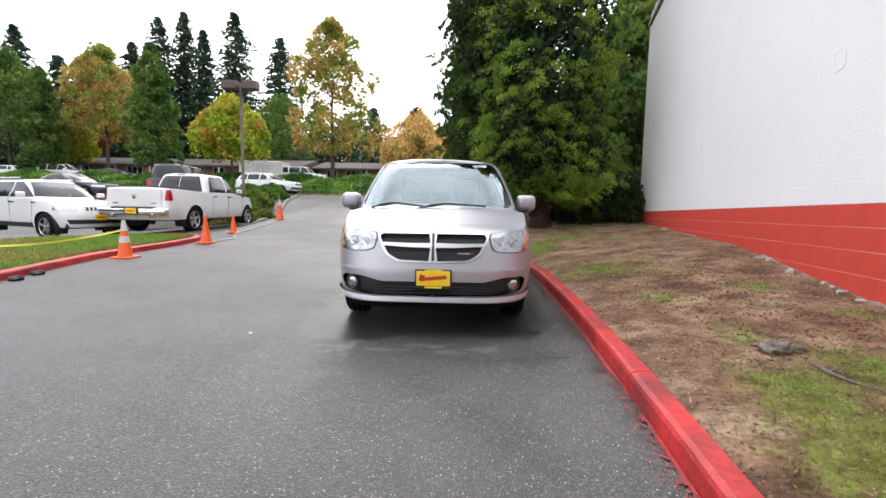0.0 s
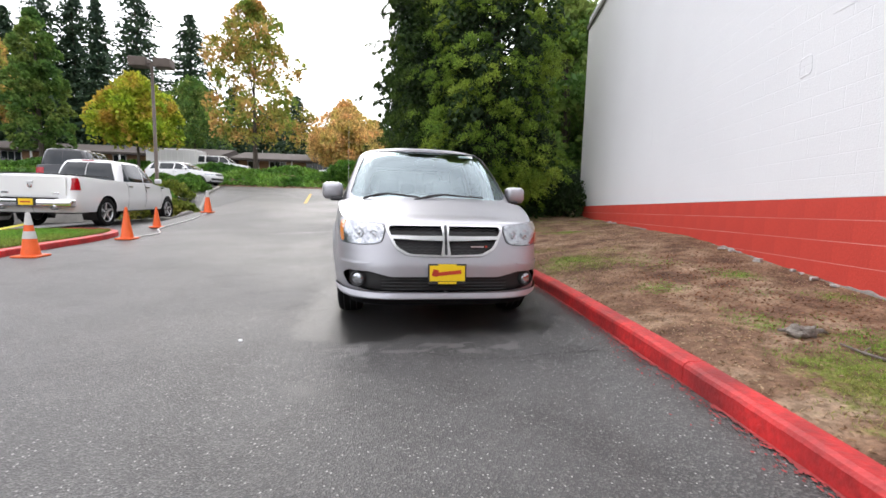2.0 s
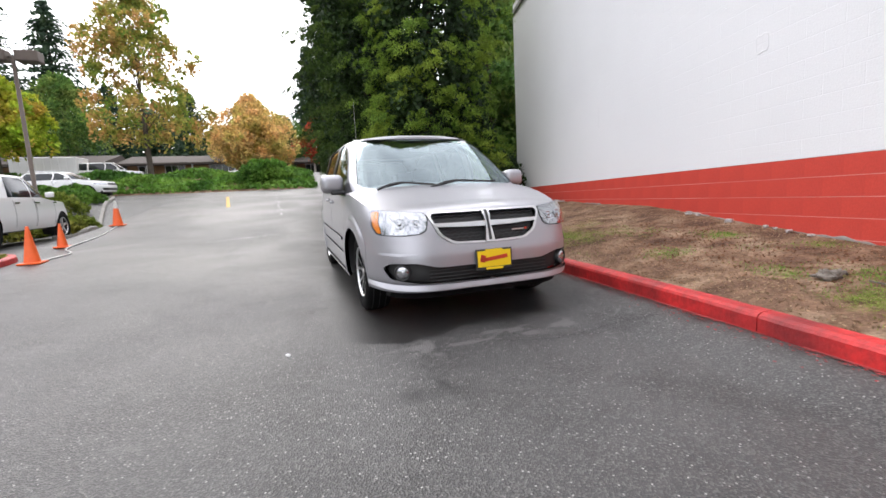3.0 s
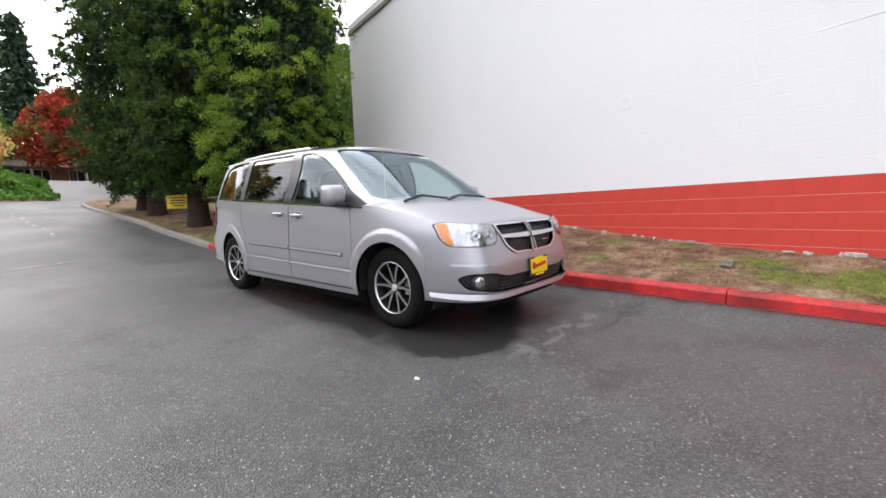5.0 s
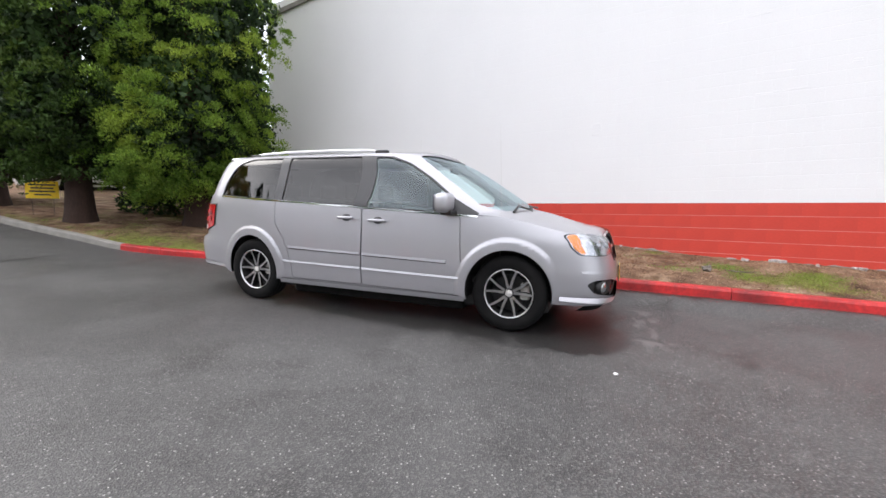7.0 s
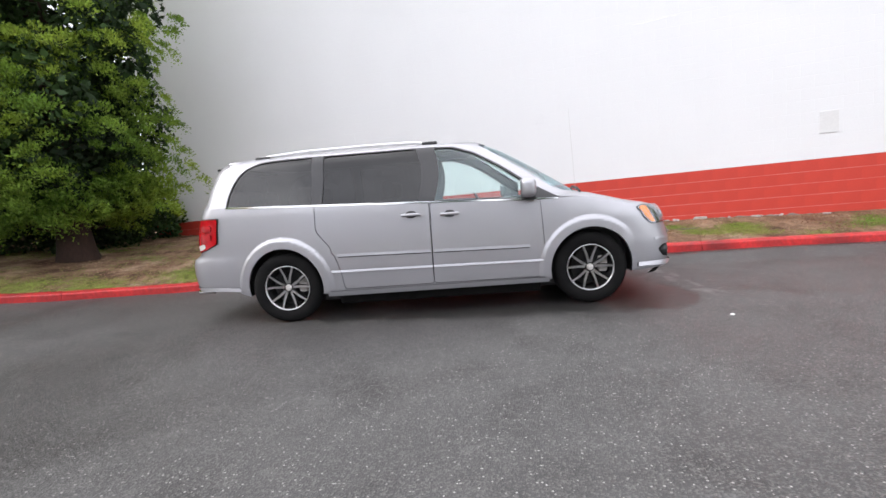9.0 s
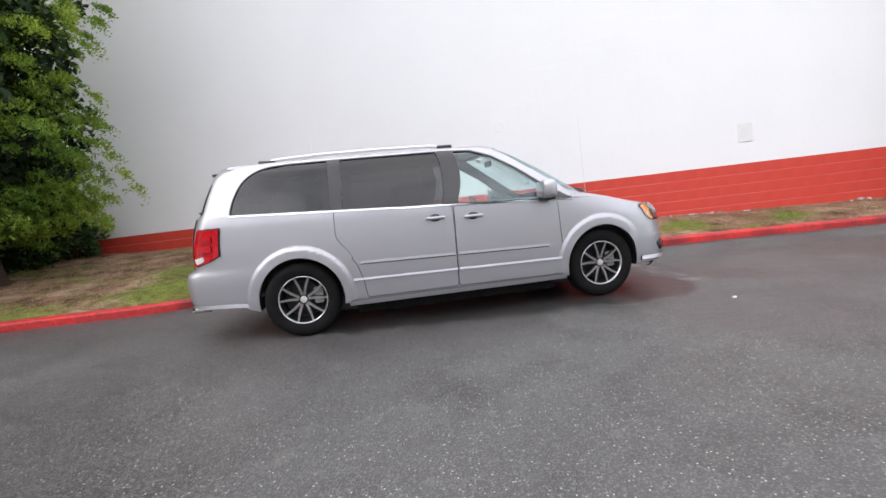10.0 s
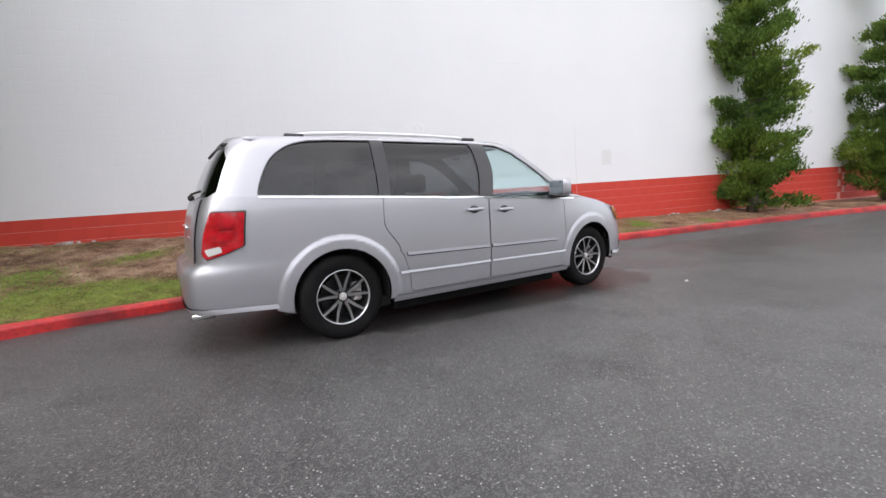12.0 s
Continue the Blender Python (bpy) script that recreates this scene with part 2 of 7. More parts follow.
M_AMBER = mat("amber_lens", (0.85, 0.26, 0.03), 0.15, 0.0, (0.7, 0.18, 0.02), 20, 0.4, 90, 0.1, coat=1.0)
M_REFLECT = mat("lamp_reflector", (0.60, 0.61, 0.63), 0.16, 0.9, (0.26, 0.27, 0.29), 38, 0.7, 120, 0.1)
M_TRIMPALE = mat("pale_grey_trim", (0.34, 0.35, 0.35), 0.8, 0.0, (0.28, 0.29, 0.29), 6, 0.4, 120, 0.15)
M_YELLOW = mat("yellow_plate", (0.86, 0.60, 0.012), 0.45, 0.0, (0.8, 0.52, 0.01), 12, 0.4, 120, 0.08)
M_INKRED = mat("red_ink", (0.55, 0.05, 0.02), 0.5, 0.0)
M_INK = mat("dark_ink", (0.03, 0.03, 0.03), 0.5)
M_WHITE_INK = mat("white_label", (0.8, 0.8, 0.8), 0.6)
M_WALLWHITE = mat("white_painted_block", (0.80, 0.805, 0.82), 0.75, 0.0, (0.77, 0.775, 0.79), 0.7, 0.6, 45, 0.05, bump=0.25, bump_scale=55)
M_WALLRED = mat("red_painted_block", (0.60, 0.055, 0.034), 0.72, 0.0, (0.52, 0.044, 0.029), 0.9, 0.7, 40, 0.16, bump=0.3, bump_scale=60, piece=0.006)
M_MORTAR = mat("pale_red_mortar", (0.72, 0.36, 0.32), 0.8, 0.0, (0.58, 0.10, 0.075), 0.8, 0.7, 30, 0.2)
M_CONCRETE = mat("old_concrete", (0.30, 0.285, 0.26), 0.9, 0.0, (0.20, 0.19, 0.175), 4, 0.7, 50, 0.4, bump=0.5, bump_scale=70)
M_KERBRED = mat("red_kerb_paint", (0.60, 0.028, 0.028), 0.5, 0.0, (0.20, 0.016, 0.018), 2.6, 0.85, 22, 0.42, bump=0.4, bump_scale=50)
M_BARK = mat("red_bark", (0.048, 0.026, 0.019), 0.95, 0.0, (0.032, 0.019, 0.014), 6, 0.8, 40, 0.5, bump=0.9, bump_scale=22, stretch=(1, 1, 0.25))
M_BARKGREY = mat("grey_bark", (0.11, 0.09, 0.07), 0.95, 0.0, (0.06, 0.05, 0.04), 6, 0.8, 40, 0.5, bump=0.8, bump_scale=22, stretch=(1, 1, 0.3))
M_GRASS = leaf_mat("grass_blades", (0.27, 0.24, 0.08), (0.21, 0.28, 0.05), (0.15, 0.31, 0.04), 0.3)
M_DRYGRASS = leaf_mat("dry_grass_and_needles", (0.27, 0.17, 0.10), (0.38, 0.28, 0.18), (0.22, 0.11, 0.06), 0.3)
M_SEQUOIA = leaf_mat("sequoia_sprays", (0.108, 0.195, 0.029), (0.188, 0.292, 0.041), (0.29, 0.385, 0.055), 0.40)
# same sprays with the back trees' shade put into the leaf colour
M_SEQUOIASHADE = leaf_mat("shaded_sequoia_sprays", (0.030, 0.058, 0.013), (0.050, 0.090, 0.018), (0.082, 0.130, 0.023), 0.24)
M_JUNIPER = leaf_mat("juniper_sprays", (0.060, 0.115, 0.022), (0.115, 0.185, 0.030), (0.21, 0.27, 0.042), 0.3)
M_FIR = leaf_mat("dark_fir_needles", (0.026, 0.052, 0.032), (0.042, 0.078, 0.042), (0.060, 0.100, 0.046), 0.15)
M_GREENLEAF = leaf_mat("green_leaves", (0.065, 0.14, 0.034), (0.12, 0.21, 0.045), (0.21, 0.27, 0.065), 0.38)
M_LIMELEAF = leaf_mat("lime_and_gold_leaves", (0.24, 0.36, 0.03), (0.38, 0.44, 0.04), (0.55, 0.36, 0.07), 0.4)
M_ORANGELEAF = leaf_mat("orange_leaves", (0.46, 0.42, 0.11), (0.64, 0.46, 0.17), (0.68, 0.42, 0.18), 0.5)
M_MIXLEAF = leaf_mat("turning_leaves", (0.17, 0.27, 0.045), (0.34, 0.31, 0.07), (0.54, 0.31, 0.11), 0.45)
M_REDLEAF = leaf_mat("red_leaves", (0.28, 0.04, 0.03), (0.40, 0.06, 0.035), (0.16, 0.15, 0.03), 0.35)
M_IVY = leaf_mat("ivy_leaves", (0.050, 0.130, 0.020), (0.105, 0.220, 0.034), (0.17, 0.30, 0.05), 0.33)
M_LIMESHRUB = leaf_mat("yellow_green_shrub", (0.10, 0.15, 0.02), (0.18, 0.22, 0.035), (0.28, 0.27, 0.05), 0.3)
M_SHRUB = leaf_mat("dark_shrub_and_inner_shade_leaves", (0.012, 0.025, 0.010), (0.025, 0.050, 0.015), (0.045, 0.085, 0.022), 0.15)
M_CONE = mat("orange_cone_plastic", (0.80, 0.12, 0.015), 0.5, 0.0, (0.66, 0.09, 0.012), 9, 0.5, 60, 0.15)
M_COLLAR = mat("reflective_collar", (0.62, 0.62, 0.60), 0.5, 0.0, (0.45, 0.45, 0.43), 9, 0.5, 90, 0.1)
M_TAPE = mat("yellow_tape", (0.75, 0.72, 0.12), 0.5, 0.0, None, 9, 0.3, 60, 0.1)
M_POLE = mat("brown_painted_steel", (0.10, 0.075, 0.06), 0.6, 0.1, None, 5, 0.5, 60, 0.2)
M_ROOF = mat("brown_roof_shingles", (0.085, 0.07, 0.06), 0.9, 0.0, (0.06, 0.05, 0.045), 3, 0.6, 12, 0.3)
M_TANWALL = mat("tan_brick", (0.34, 0.20, 0.11), 0.9, 0.0, (0.25, 0.14, 0.08), 3, 0.6, 18, 0.3)
M_LINE = mat("yellow_road_paint", (0.70, 0.44, 0.08), 0.7, 0.0, (0.42, 0.27, 0.08), 7, 0.8, 40, 0.4)
M_WHITELINE = mat("worn_white_paint", (0.55, 0.55, 0.54), 0.7, 0.0, (0.2, 0.2, 0.2), 5, 0.9, 40, 0.5)
M_CRACK = mat("tar_crack", (0.016, 0.016, 0.016), 0.6)
M_ROCK = mat("pale_rubble", (0.60, 0.58, 0.56), 0.9, 0.0, (0.26, 0.24, 0.22), 7, 0.7, 60, 0.4, bump=0.6)
M_WOODGREY = mat("weathered_wood", (0.25, 0.22, 0.19), 0.9, 0.0, (0.12, 0.10, 0.085), 9, 0.8, 60, 0.5, bump=0.6)


# ---- building helpers ----
def link_bm(name, bm, material, parent=None, smooth=False):
    me = bpy.data.meshes.new(name)
    bm.to_mesh(me)
    bm.free()
    me.materials.append(material)
    if smooth:
        me.shade_smooth()
    ob = new(name, me)
    if parent:
        ob.parent = parent
    return ob


def part(name, bm, material, parent, label="", smooth=False):
    ob = link_bm(name, bm, material, parent, smooth)
    if label:
        tagged(ob, label)
    return ob


def pydata(name, verts, faces, material, parent=None, smooth=False, normals=None):
    me = bpy.data.meshes.new(name)
    me.from_pydata([tuple(v) for v in verts], [], [tuple(int(i) for i in f) for f in faces])
    me.materials.append(material)
    if smooth or normals is not None:
        me.shade_smooth()
    if normals is not None:
        me.normals_split_custom_set_from_vertices([tuple(n) for n in normals])
    ob = new(name, me)
    if parent:
        ob.parent = parent
    return ob


def thing(name, m, label, category, group="", kind=""):
    ob = new(name)
    ob.matrix_basis = m
    return tagged(ob, label, category, group, kind)


def box_bm(sx, sy, sz, at=(0, 0, 0), bevel=0.0, segs=2, bm=None, rot=None):
    """A box of these sizes centred at a point, with rounded edges."""
    b2 = bmesh.new()
    bmesh.ops.create_cube(b2, size=1)
    bmesh.ops.scale(b2, vec=(sx, sy, sz), verts=b2.verts)
    if bevel:
        bmesh.ops.bevel(b2, geom=b2.edges[:], offset=bevel, segments=segs, affect="EDGES", profile=0.5)
    if rot is not None:
        bmesh.ops.transform(b2, matrix=rot, verts=b2.verts)
    bmesh.ops.translate(b2, vec=at, verts=b2.verts)
    if bm is None:
        return b2
    tmp = bpy.data.meshes.new("t")
    b2.to_mesh(tmp)
    b2.free()
    bm.from_mesh(tmp)
    bpy.data.meshes.remove(tmp)
    return bm


def lathe(profile, segs=32, axis="z", caps=False):
    """Turned body: profile of (radius, height) round the axis."""
    bm = bmesh.new()
    rings = []
    for r, h in profile:
        ring = []
        for i in range(segs):
            a = 2 * math.pi * i / segs
            p = (r * math.cos(a), r * math.sin(a), h)
            ring.append(bm.verts.new((h, p[0], p[1]) if axis == "x" else p))
        rings.append(ring)
    for a, c in zip(rings, rings[1:]):
        for i in range(segs):
            j = (i + 1) % segs
            bm.faces.new((a[i], a[j], c[j], c[i]))
    for ring, flip in ((rings[0], True), (rings[-1], False)):
        if caps and (ring[0].co - ring[segs // 2].co).length > 1e-4:
            bm.faces.new(ring[::-1] if flip else ring)
    bmesh.ops.remove_doubles(bm, verts=bm.verts, dist=1e-5)
    bmesh.ops.recalc_face_normals(bm, faces=bm.faces)
    return bm


def tube(points, radius, segs=8, bm=None):
    """A round bar through points; radius a number or one for each point."""
    bm = bm or bmesh.new()
    pts = [Vector(p) for p in points]
    rad = radius if isinstance(radius, (list, tuple)) else [radius] * len(pts)
    rings = []
    for i, p in enumerate(pts):
        d = (pts[min(i + 1, len(pts) - 1)] - pts[max(i - 1, 0)]).normalized()
        u = d.cross(Vector((0, 0, 1)) if abs(d.z) < 0.9 else Vector((1, 0, 0))).normalized()
        v = d.cross(u)
        rings.append([bm.verts.new(p + rad[i] * (math.cos(2 * math.pi * k / segs) * u + math.sin(2 * math.pi * k / segs) * v)) for k in range(segs)])
    for a, c in zip(rings, rings[1:]):
        for k in range(segs):
            bm.faces.new((a[k], a[(k + 1) % segs], c[(k + 1) % segs], c[k]))
    bm.faces.new(rings[0][::-1])
    bm.faces.new(rings[-1])
    return bm


def table(pts, v):
    """Smooth-ish lookup: straight lines between the given pairs."""
    if v <= pts[0][0]:
        return pts[0][1]
    for (a, va), (c, vc) in zip(pts, pts[1:]):
        if v <= c:
            return va + (vc - va) * (v - a) / (c - a)
    return pts[-1][1]


def curve_table(pts):
    """Lookup rounded off by a monotone cubic through the given pairs."""
    xs, ys = np.array([p[0] for p in pts], float), np.array([p[1] for p in pts], float)
    d = np.diff(ys) / np.diff(xs)
    m = np.r_[d[0], [0 if a * c <= 0 else 2 * a * c / (a + c) for a, c in zip(d, d[1:])], d[-1]]

    def f(v):
        v = min(max(v, xs[0]), xs[-1])
        i = min(int(np.searchsorted(xs, v, "right")) - 1, len(d) - 1)
        h = xs[i + 1] - xs[i]
        t = (v - xs[i]) / h
        return float((1 + 2 * t) * (1 - t) ** 2 * ys[i] + t * (1 - t) ** 2 * h * m[i] + t * t * (3 - 2 * t) * ys[i + 1] + t * t * (t - 1) * h * m[i + 1])

    return f


def ease(a, c, v):
    t = min(1.0, max(0.0, (v - a) / (c - a)))
    return t * t * (3 - 2 * t)


# ---- ground: one asphalt sheet that dips at the minivan and climbs towards the far road ----
GRADE = [(-30, 0.45), (-14, 0.15), (-8, 0.04), (-5, 0.0), (0, 0), (4, 0), (5.65, 0.02), (7.3, 0.085), (8.2, 0.15), (9.3, 0.28), (13, 0.62), (26.5, 1.59), (28, 1.69), (32.5, 3.0), (36, 2.65), (60, 3.3), (400, 6)]


def kerb_foot(y):
    """Where the red kerb's face meets the asphalt beside and before the minivan."""
    y = min(1.0, max(-18.0, y))
    return 1.372 + 0.055 * y - 0.0108 * y * y


def kerb_rise(y):
    """How much taller than usual the kerb's face stands beside the minivan's nose."""
    return 0.012 * (1 - ease(-1.4, -3.4, y)) * ease(4.5, 1, y)


def ground_z(x, y):
    a = table(GRADE, y)
    kx = kerb_foot(y)
    a += (0.105 * ease(4.5, 1, y) - kerb_rise(y)) * ease(kx - 0.55, kx - 0.02, x)
    if y > 3:
        x0 = -6.4 - 3.2 * ease(8.8, 7.8, y)
        k = ease(x0, x0 - 1.2, x) * ease(20.5, 14.5, y)
        lot = max(0.16 + 0.09 * min(0, x + 8.6), -0.3)
        a = a * (1 - k) + lot * k
    return a


def axis_steps(fine_lo, fine_hi, step, far):
    out = list(np.arange(fine_lo, fine_hi + 1e-6, step))
    d, v = step, fine_hi
    while v < far:
        d *= 1.35
        v += d
        out.append(v)
    d, v = step, fine_lo
    while v > -far:
        d *= 1.35
        v -= d
        out.insert(0, v)
    return out


KERB_EDGE = [(-3.2 + 0.4 * k, kerb_foot(-3.2 + 0.4 * k)) for k in range(26)]


def damp_shade(x, y):
    """Damp and painted shade round the minivan: full beneath it, thinning out before its nose and along its flank."""
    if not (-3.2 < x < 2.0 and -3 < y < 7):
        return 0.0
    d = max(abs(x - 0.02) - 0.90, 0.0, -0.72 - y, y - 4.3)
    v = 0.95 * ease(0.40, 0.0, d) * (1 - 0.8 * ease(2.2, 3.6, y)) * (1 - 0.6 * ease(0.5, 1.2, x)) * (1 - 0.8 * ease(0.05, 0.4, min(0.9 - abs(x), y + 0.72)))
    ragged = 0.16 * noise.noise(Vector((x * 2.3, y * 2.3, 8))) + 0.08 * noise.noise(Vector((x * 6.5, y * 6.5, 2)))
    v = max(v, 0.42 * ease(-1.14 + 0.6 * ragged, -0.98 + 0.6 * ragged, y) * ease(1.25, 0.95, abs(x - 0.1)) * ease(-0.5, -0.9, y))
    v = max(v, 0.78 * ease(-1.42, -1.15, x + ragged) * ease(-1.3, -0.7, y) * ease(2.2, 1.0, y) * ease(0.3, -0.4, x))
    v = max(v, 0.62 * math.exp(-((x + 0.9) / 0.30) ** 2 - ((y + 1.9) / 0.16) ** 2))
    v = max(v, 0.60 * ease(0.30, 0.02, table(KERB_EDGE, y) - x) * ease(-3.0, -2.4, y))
    # the darkest damp, deepened by painted shade, past the front wheel and back along the flank
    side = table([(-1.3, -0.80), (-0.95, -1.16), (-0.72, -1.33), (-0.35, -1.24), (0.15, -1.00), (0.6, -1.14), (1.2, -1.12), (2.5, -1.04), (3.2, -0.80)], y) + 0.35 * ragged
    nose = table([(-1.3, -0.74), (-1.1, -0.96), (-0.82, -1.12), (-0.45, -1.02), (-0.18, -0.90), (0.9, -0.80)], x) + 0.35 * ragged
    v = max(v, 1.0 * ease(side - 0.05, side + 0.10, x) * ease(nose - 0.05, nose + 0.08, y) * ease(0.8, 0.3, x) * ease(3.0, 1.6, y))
    # pale flecks along the rim of the damp, painted glints of the sky, below zero
    if v < 0.35:
        glint = noise.noise(Vector((x * 3.4, y * 9.0, 6))) + 0.5 * noise.noise(Vector((x * 9.0, y * 16.0, 1)))
        v -= 1.1 * math.exp(-((y + 1.22) / 0.17) ** 2) * ease(1.15, 0.7, abs(x - 0.1)) * ease(0.0, 0.35, glint)
    return v


def build_ground():
    xs, ys = axis_steps(-14, 6, 0.25, 420), axis_steps(-12, 32, 0.25, 420)
    xs = sorted(x for x in xs if not -2.6 < x < 1.9) + list(np.arange(-2.5, 1.85, 0.06))
    ys = sorted(y for y in ys if not -3.1 < y < 6.1) + list(np.arange(-3.0, -0.6, 0.04)) + list(np.arange(-0.6, 6.05, 0.1))
    xs, ys = sorted(xs), sorted(ys)
    verts = [(x, y, ground_z(x, y) + 0.006 * noise.noise(Vector((x * 0.9, y * 0.9, 0)))) for y in ys for x in xs]
    n = len(xs)
    faces = [(j * n + i, j * n + i + 1, (j + 1) * n + i + 1, (j + 1) * n + i) for j in range(len(ys) - 1) for i in range(n - 1)]
    ob = pydata("ground", verts, faces, M_ASPHALT, smooth=True)
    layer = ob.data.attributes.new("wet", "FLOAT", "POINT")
    layer.data.foreach_set("value", [damp_shade(v[0], v[1]) for v in verts])
    tagged(ob, "damp grey asphalt driveway with pale aggregate", "asphalt", kind="structure")


build_ground()

# right-hand kerb line, foot of its road face, from the wall's near end to the far nose of the island
KERB = [(kerb_foot(y), y) for y in (-17.5, -15.5, -13.5, -12, -10.4, -9, -8, -7, -6, -5, -4, -3, -2, -1, 0, 0.8)] + [
        (1.45, 2.0), (1.48, 3.2), (1.46, 4.1), (1.35, 5.0), (1.19, 5.65), (1.02, 6.5), (0.85, 7.25), (0.64, 8.1), (0.56, 9.2), (0.52, 11.0), (0.62, 14.0), (0.60, 18.0), (0.7, 21.5),
        (1.1, 23.6), (2.0, 25.3), (3.6, 26.6), (6.2, 27.6), (10.0, 28.2)]


def smooth_line(pts, step):
    """Points every step metres along a rounded line through pts."""
    out = []
    p = [np.array(q, float) for q in pts]
    p = [2 * p[0] - p[1]] + p + [2 * p[-1] - p[-2]]
    for a, b, c, d in zip(p, p[1:], p[2:], p[3:]):
        k = max(1, int(np.linalg.norm(c - b) / step + 0.5))
        for i in range(k):
            t = i / k
            out.append(0.5 * (2 * b + (c - a) * t + (2 * a - 5 * b + 4 * c - d) * t * t + (3 * b - a - 3 * c + d) * t ** 3))
    out.append(p[-2])
    return out


KERB_LINE = smooth_line(KERB, 0.2)
KERB_X = sorted([(q[1], q[0]) for q in KERB_LINE])
WALL_FOOT = [(-30, 0.62), (-17.5, 0.5), (-14, 0.47), (-6.8, 0.39), (-2.9, 0.40), (-2, 0.41), (-1.3, 0.46), (1.6, 0.65), (5, 0.65), (8.5, 0.68), (12, 0.95), (20, 1.35), (28.2, 1.85)]
WALL_SLOPE = 0.25


def wall_x(y):
    return 3.82 + WALL_SLOPE * y


def verge_z(x, y):
    kx = table(KERB_X, y)
    wx = wall_x(y) if y < 9.5 else max(wall_x(9.5), kx + 3) + 6
    top = ground_z(kx, y) + 0.117 + kerb_rise(y)
    d = min(1.2, max(0.0, (x - kx - 0.11) / (wx - kx - 0.11)))
    z = top + (table(WALL_FOOT, y) - top) * d ** 0.8
    bump = 0.03 * noise.noise(Vector((x * 1.3, y * 1.3, 3))) + 0.012 * noise.noise(Vector((x * 5, y * 5, 7)))
    return z + bump * min(1, d * 5) - 0.02 * (1 - min(1, d * 12))


GREEN_SPOTS = [(2.18, -0.65, 0.32), (2.17, 1.2, 0.45), (2.0, 4.9, 0.6), (2.06, -1.74, 0.3), (1.92, -2.47, 0.42), (1.73, -2.9, 0.4), (3.16, -1.49, 0.22), (3.08, -0.54, 0.2), (2.15, 2.5, 0.5),
               (1.55, -3.3, 0.4), (1.92, 5.55, 0.5), (3.6, 4.6, 0.4), (2.9, 5.8, 0.5), (1.72, 4.35, 0.45), (2.16, -3.3, 0.4), (2.46, -2.36, 0.3), (1.0, 7.0, 0.5), (0.9, 8.3, 0.6), (1.5, -5.0, 0.5), (1.0, -6.7, 0.5), (1.1, -3.9, 0.35)]


def turf(x, y):
    """How green the verge is, 0 bare earth to 1 thick grass."""
    v = 0.5 * noise.noise(Vector((x * 0.9, y * 0.55, 11))) + 0.35 * noise.noise(Vector((x * 2.6, y * 2.2, 5)))
    kx = table(KERB_X, y)
    v += 0.32 * ease(1.3, 0.3, x - kx) * (-0.5 * ease(-1.0, -2.0, y) + 0.35 * ease(3.2, 4.6, y)) - 0.12
    v += 0.30 * ease(4.2, 5.6, y)
    for sx, sy, r in GREEN_SPOTS:
        v += 0.72 * math.exp(-((x - sx) ** 2 + (y - sy) ** 2) / (0.8 * r * r))
    return min(1.0, max(0.0, -0.01 + 1.0 * v))


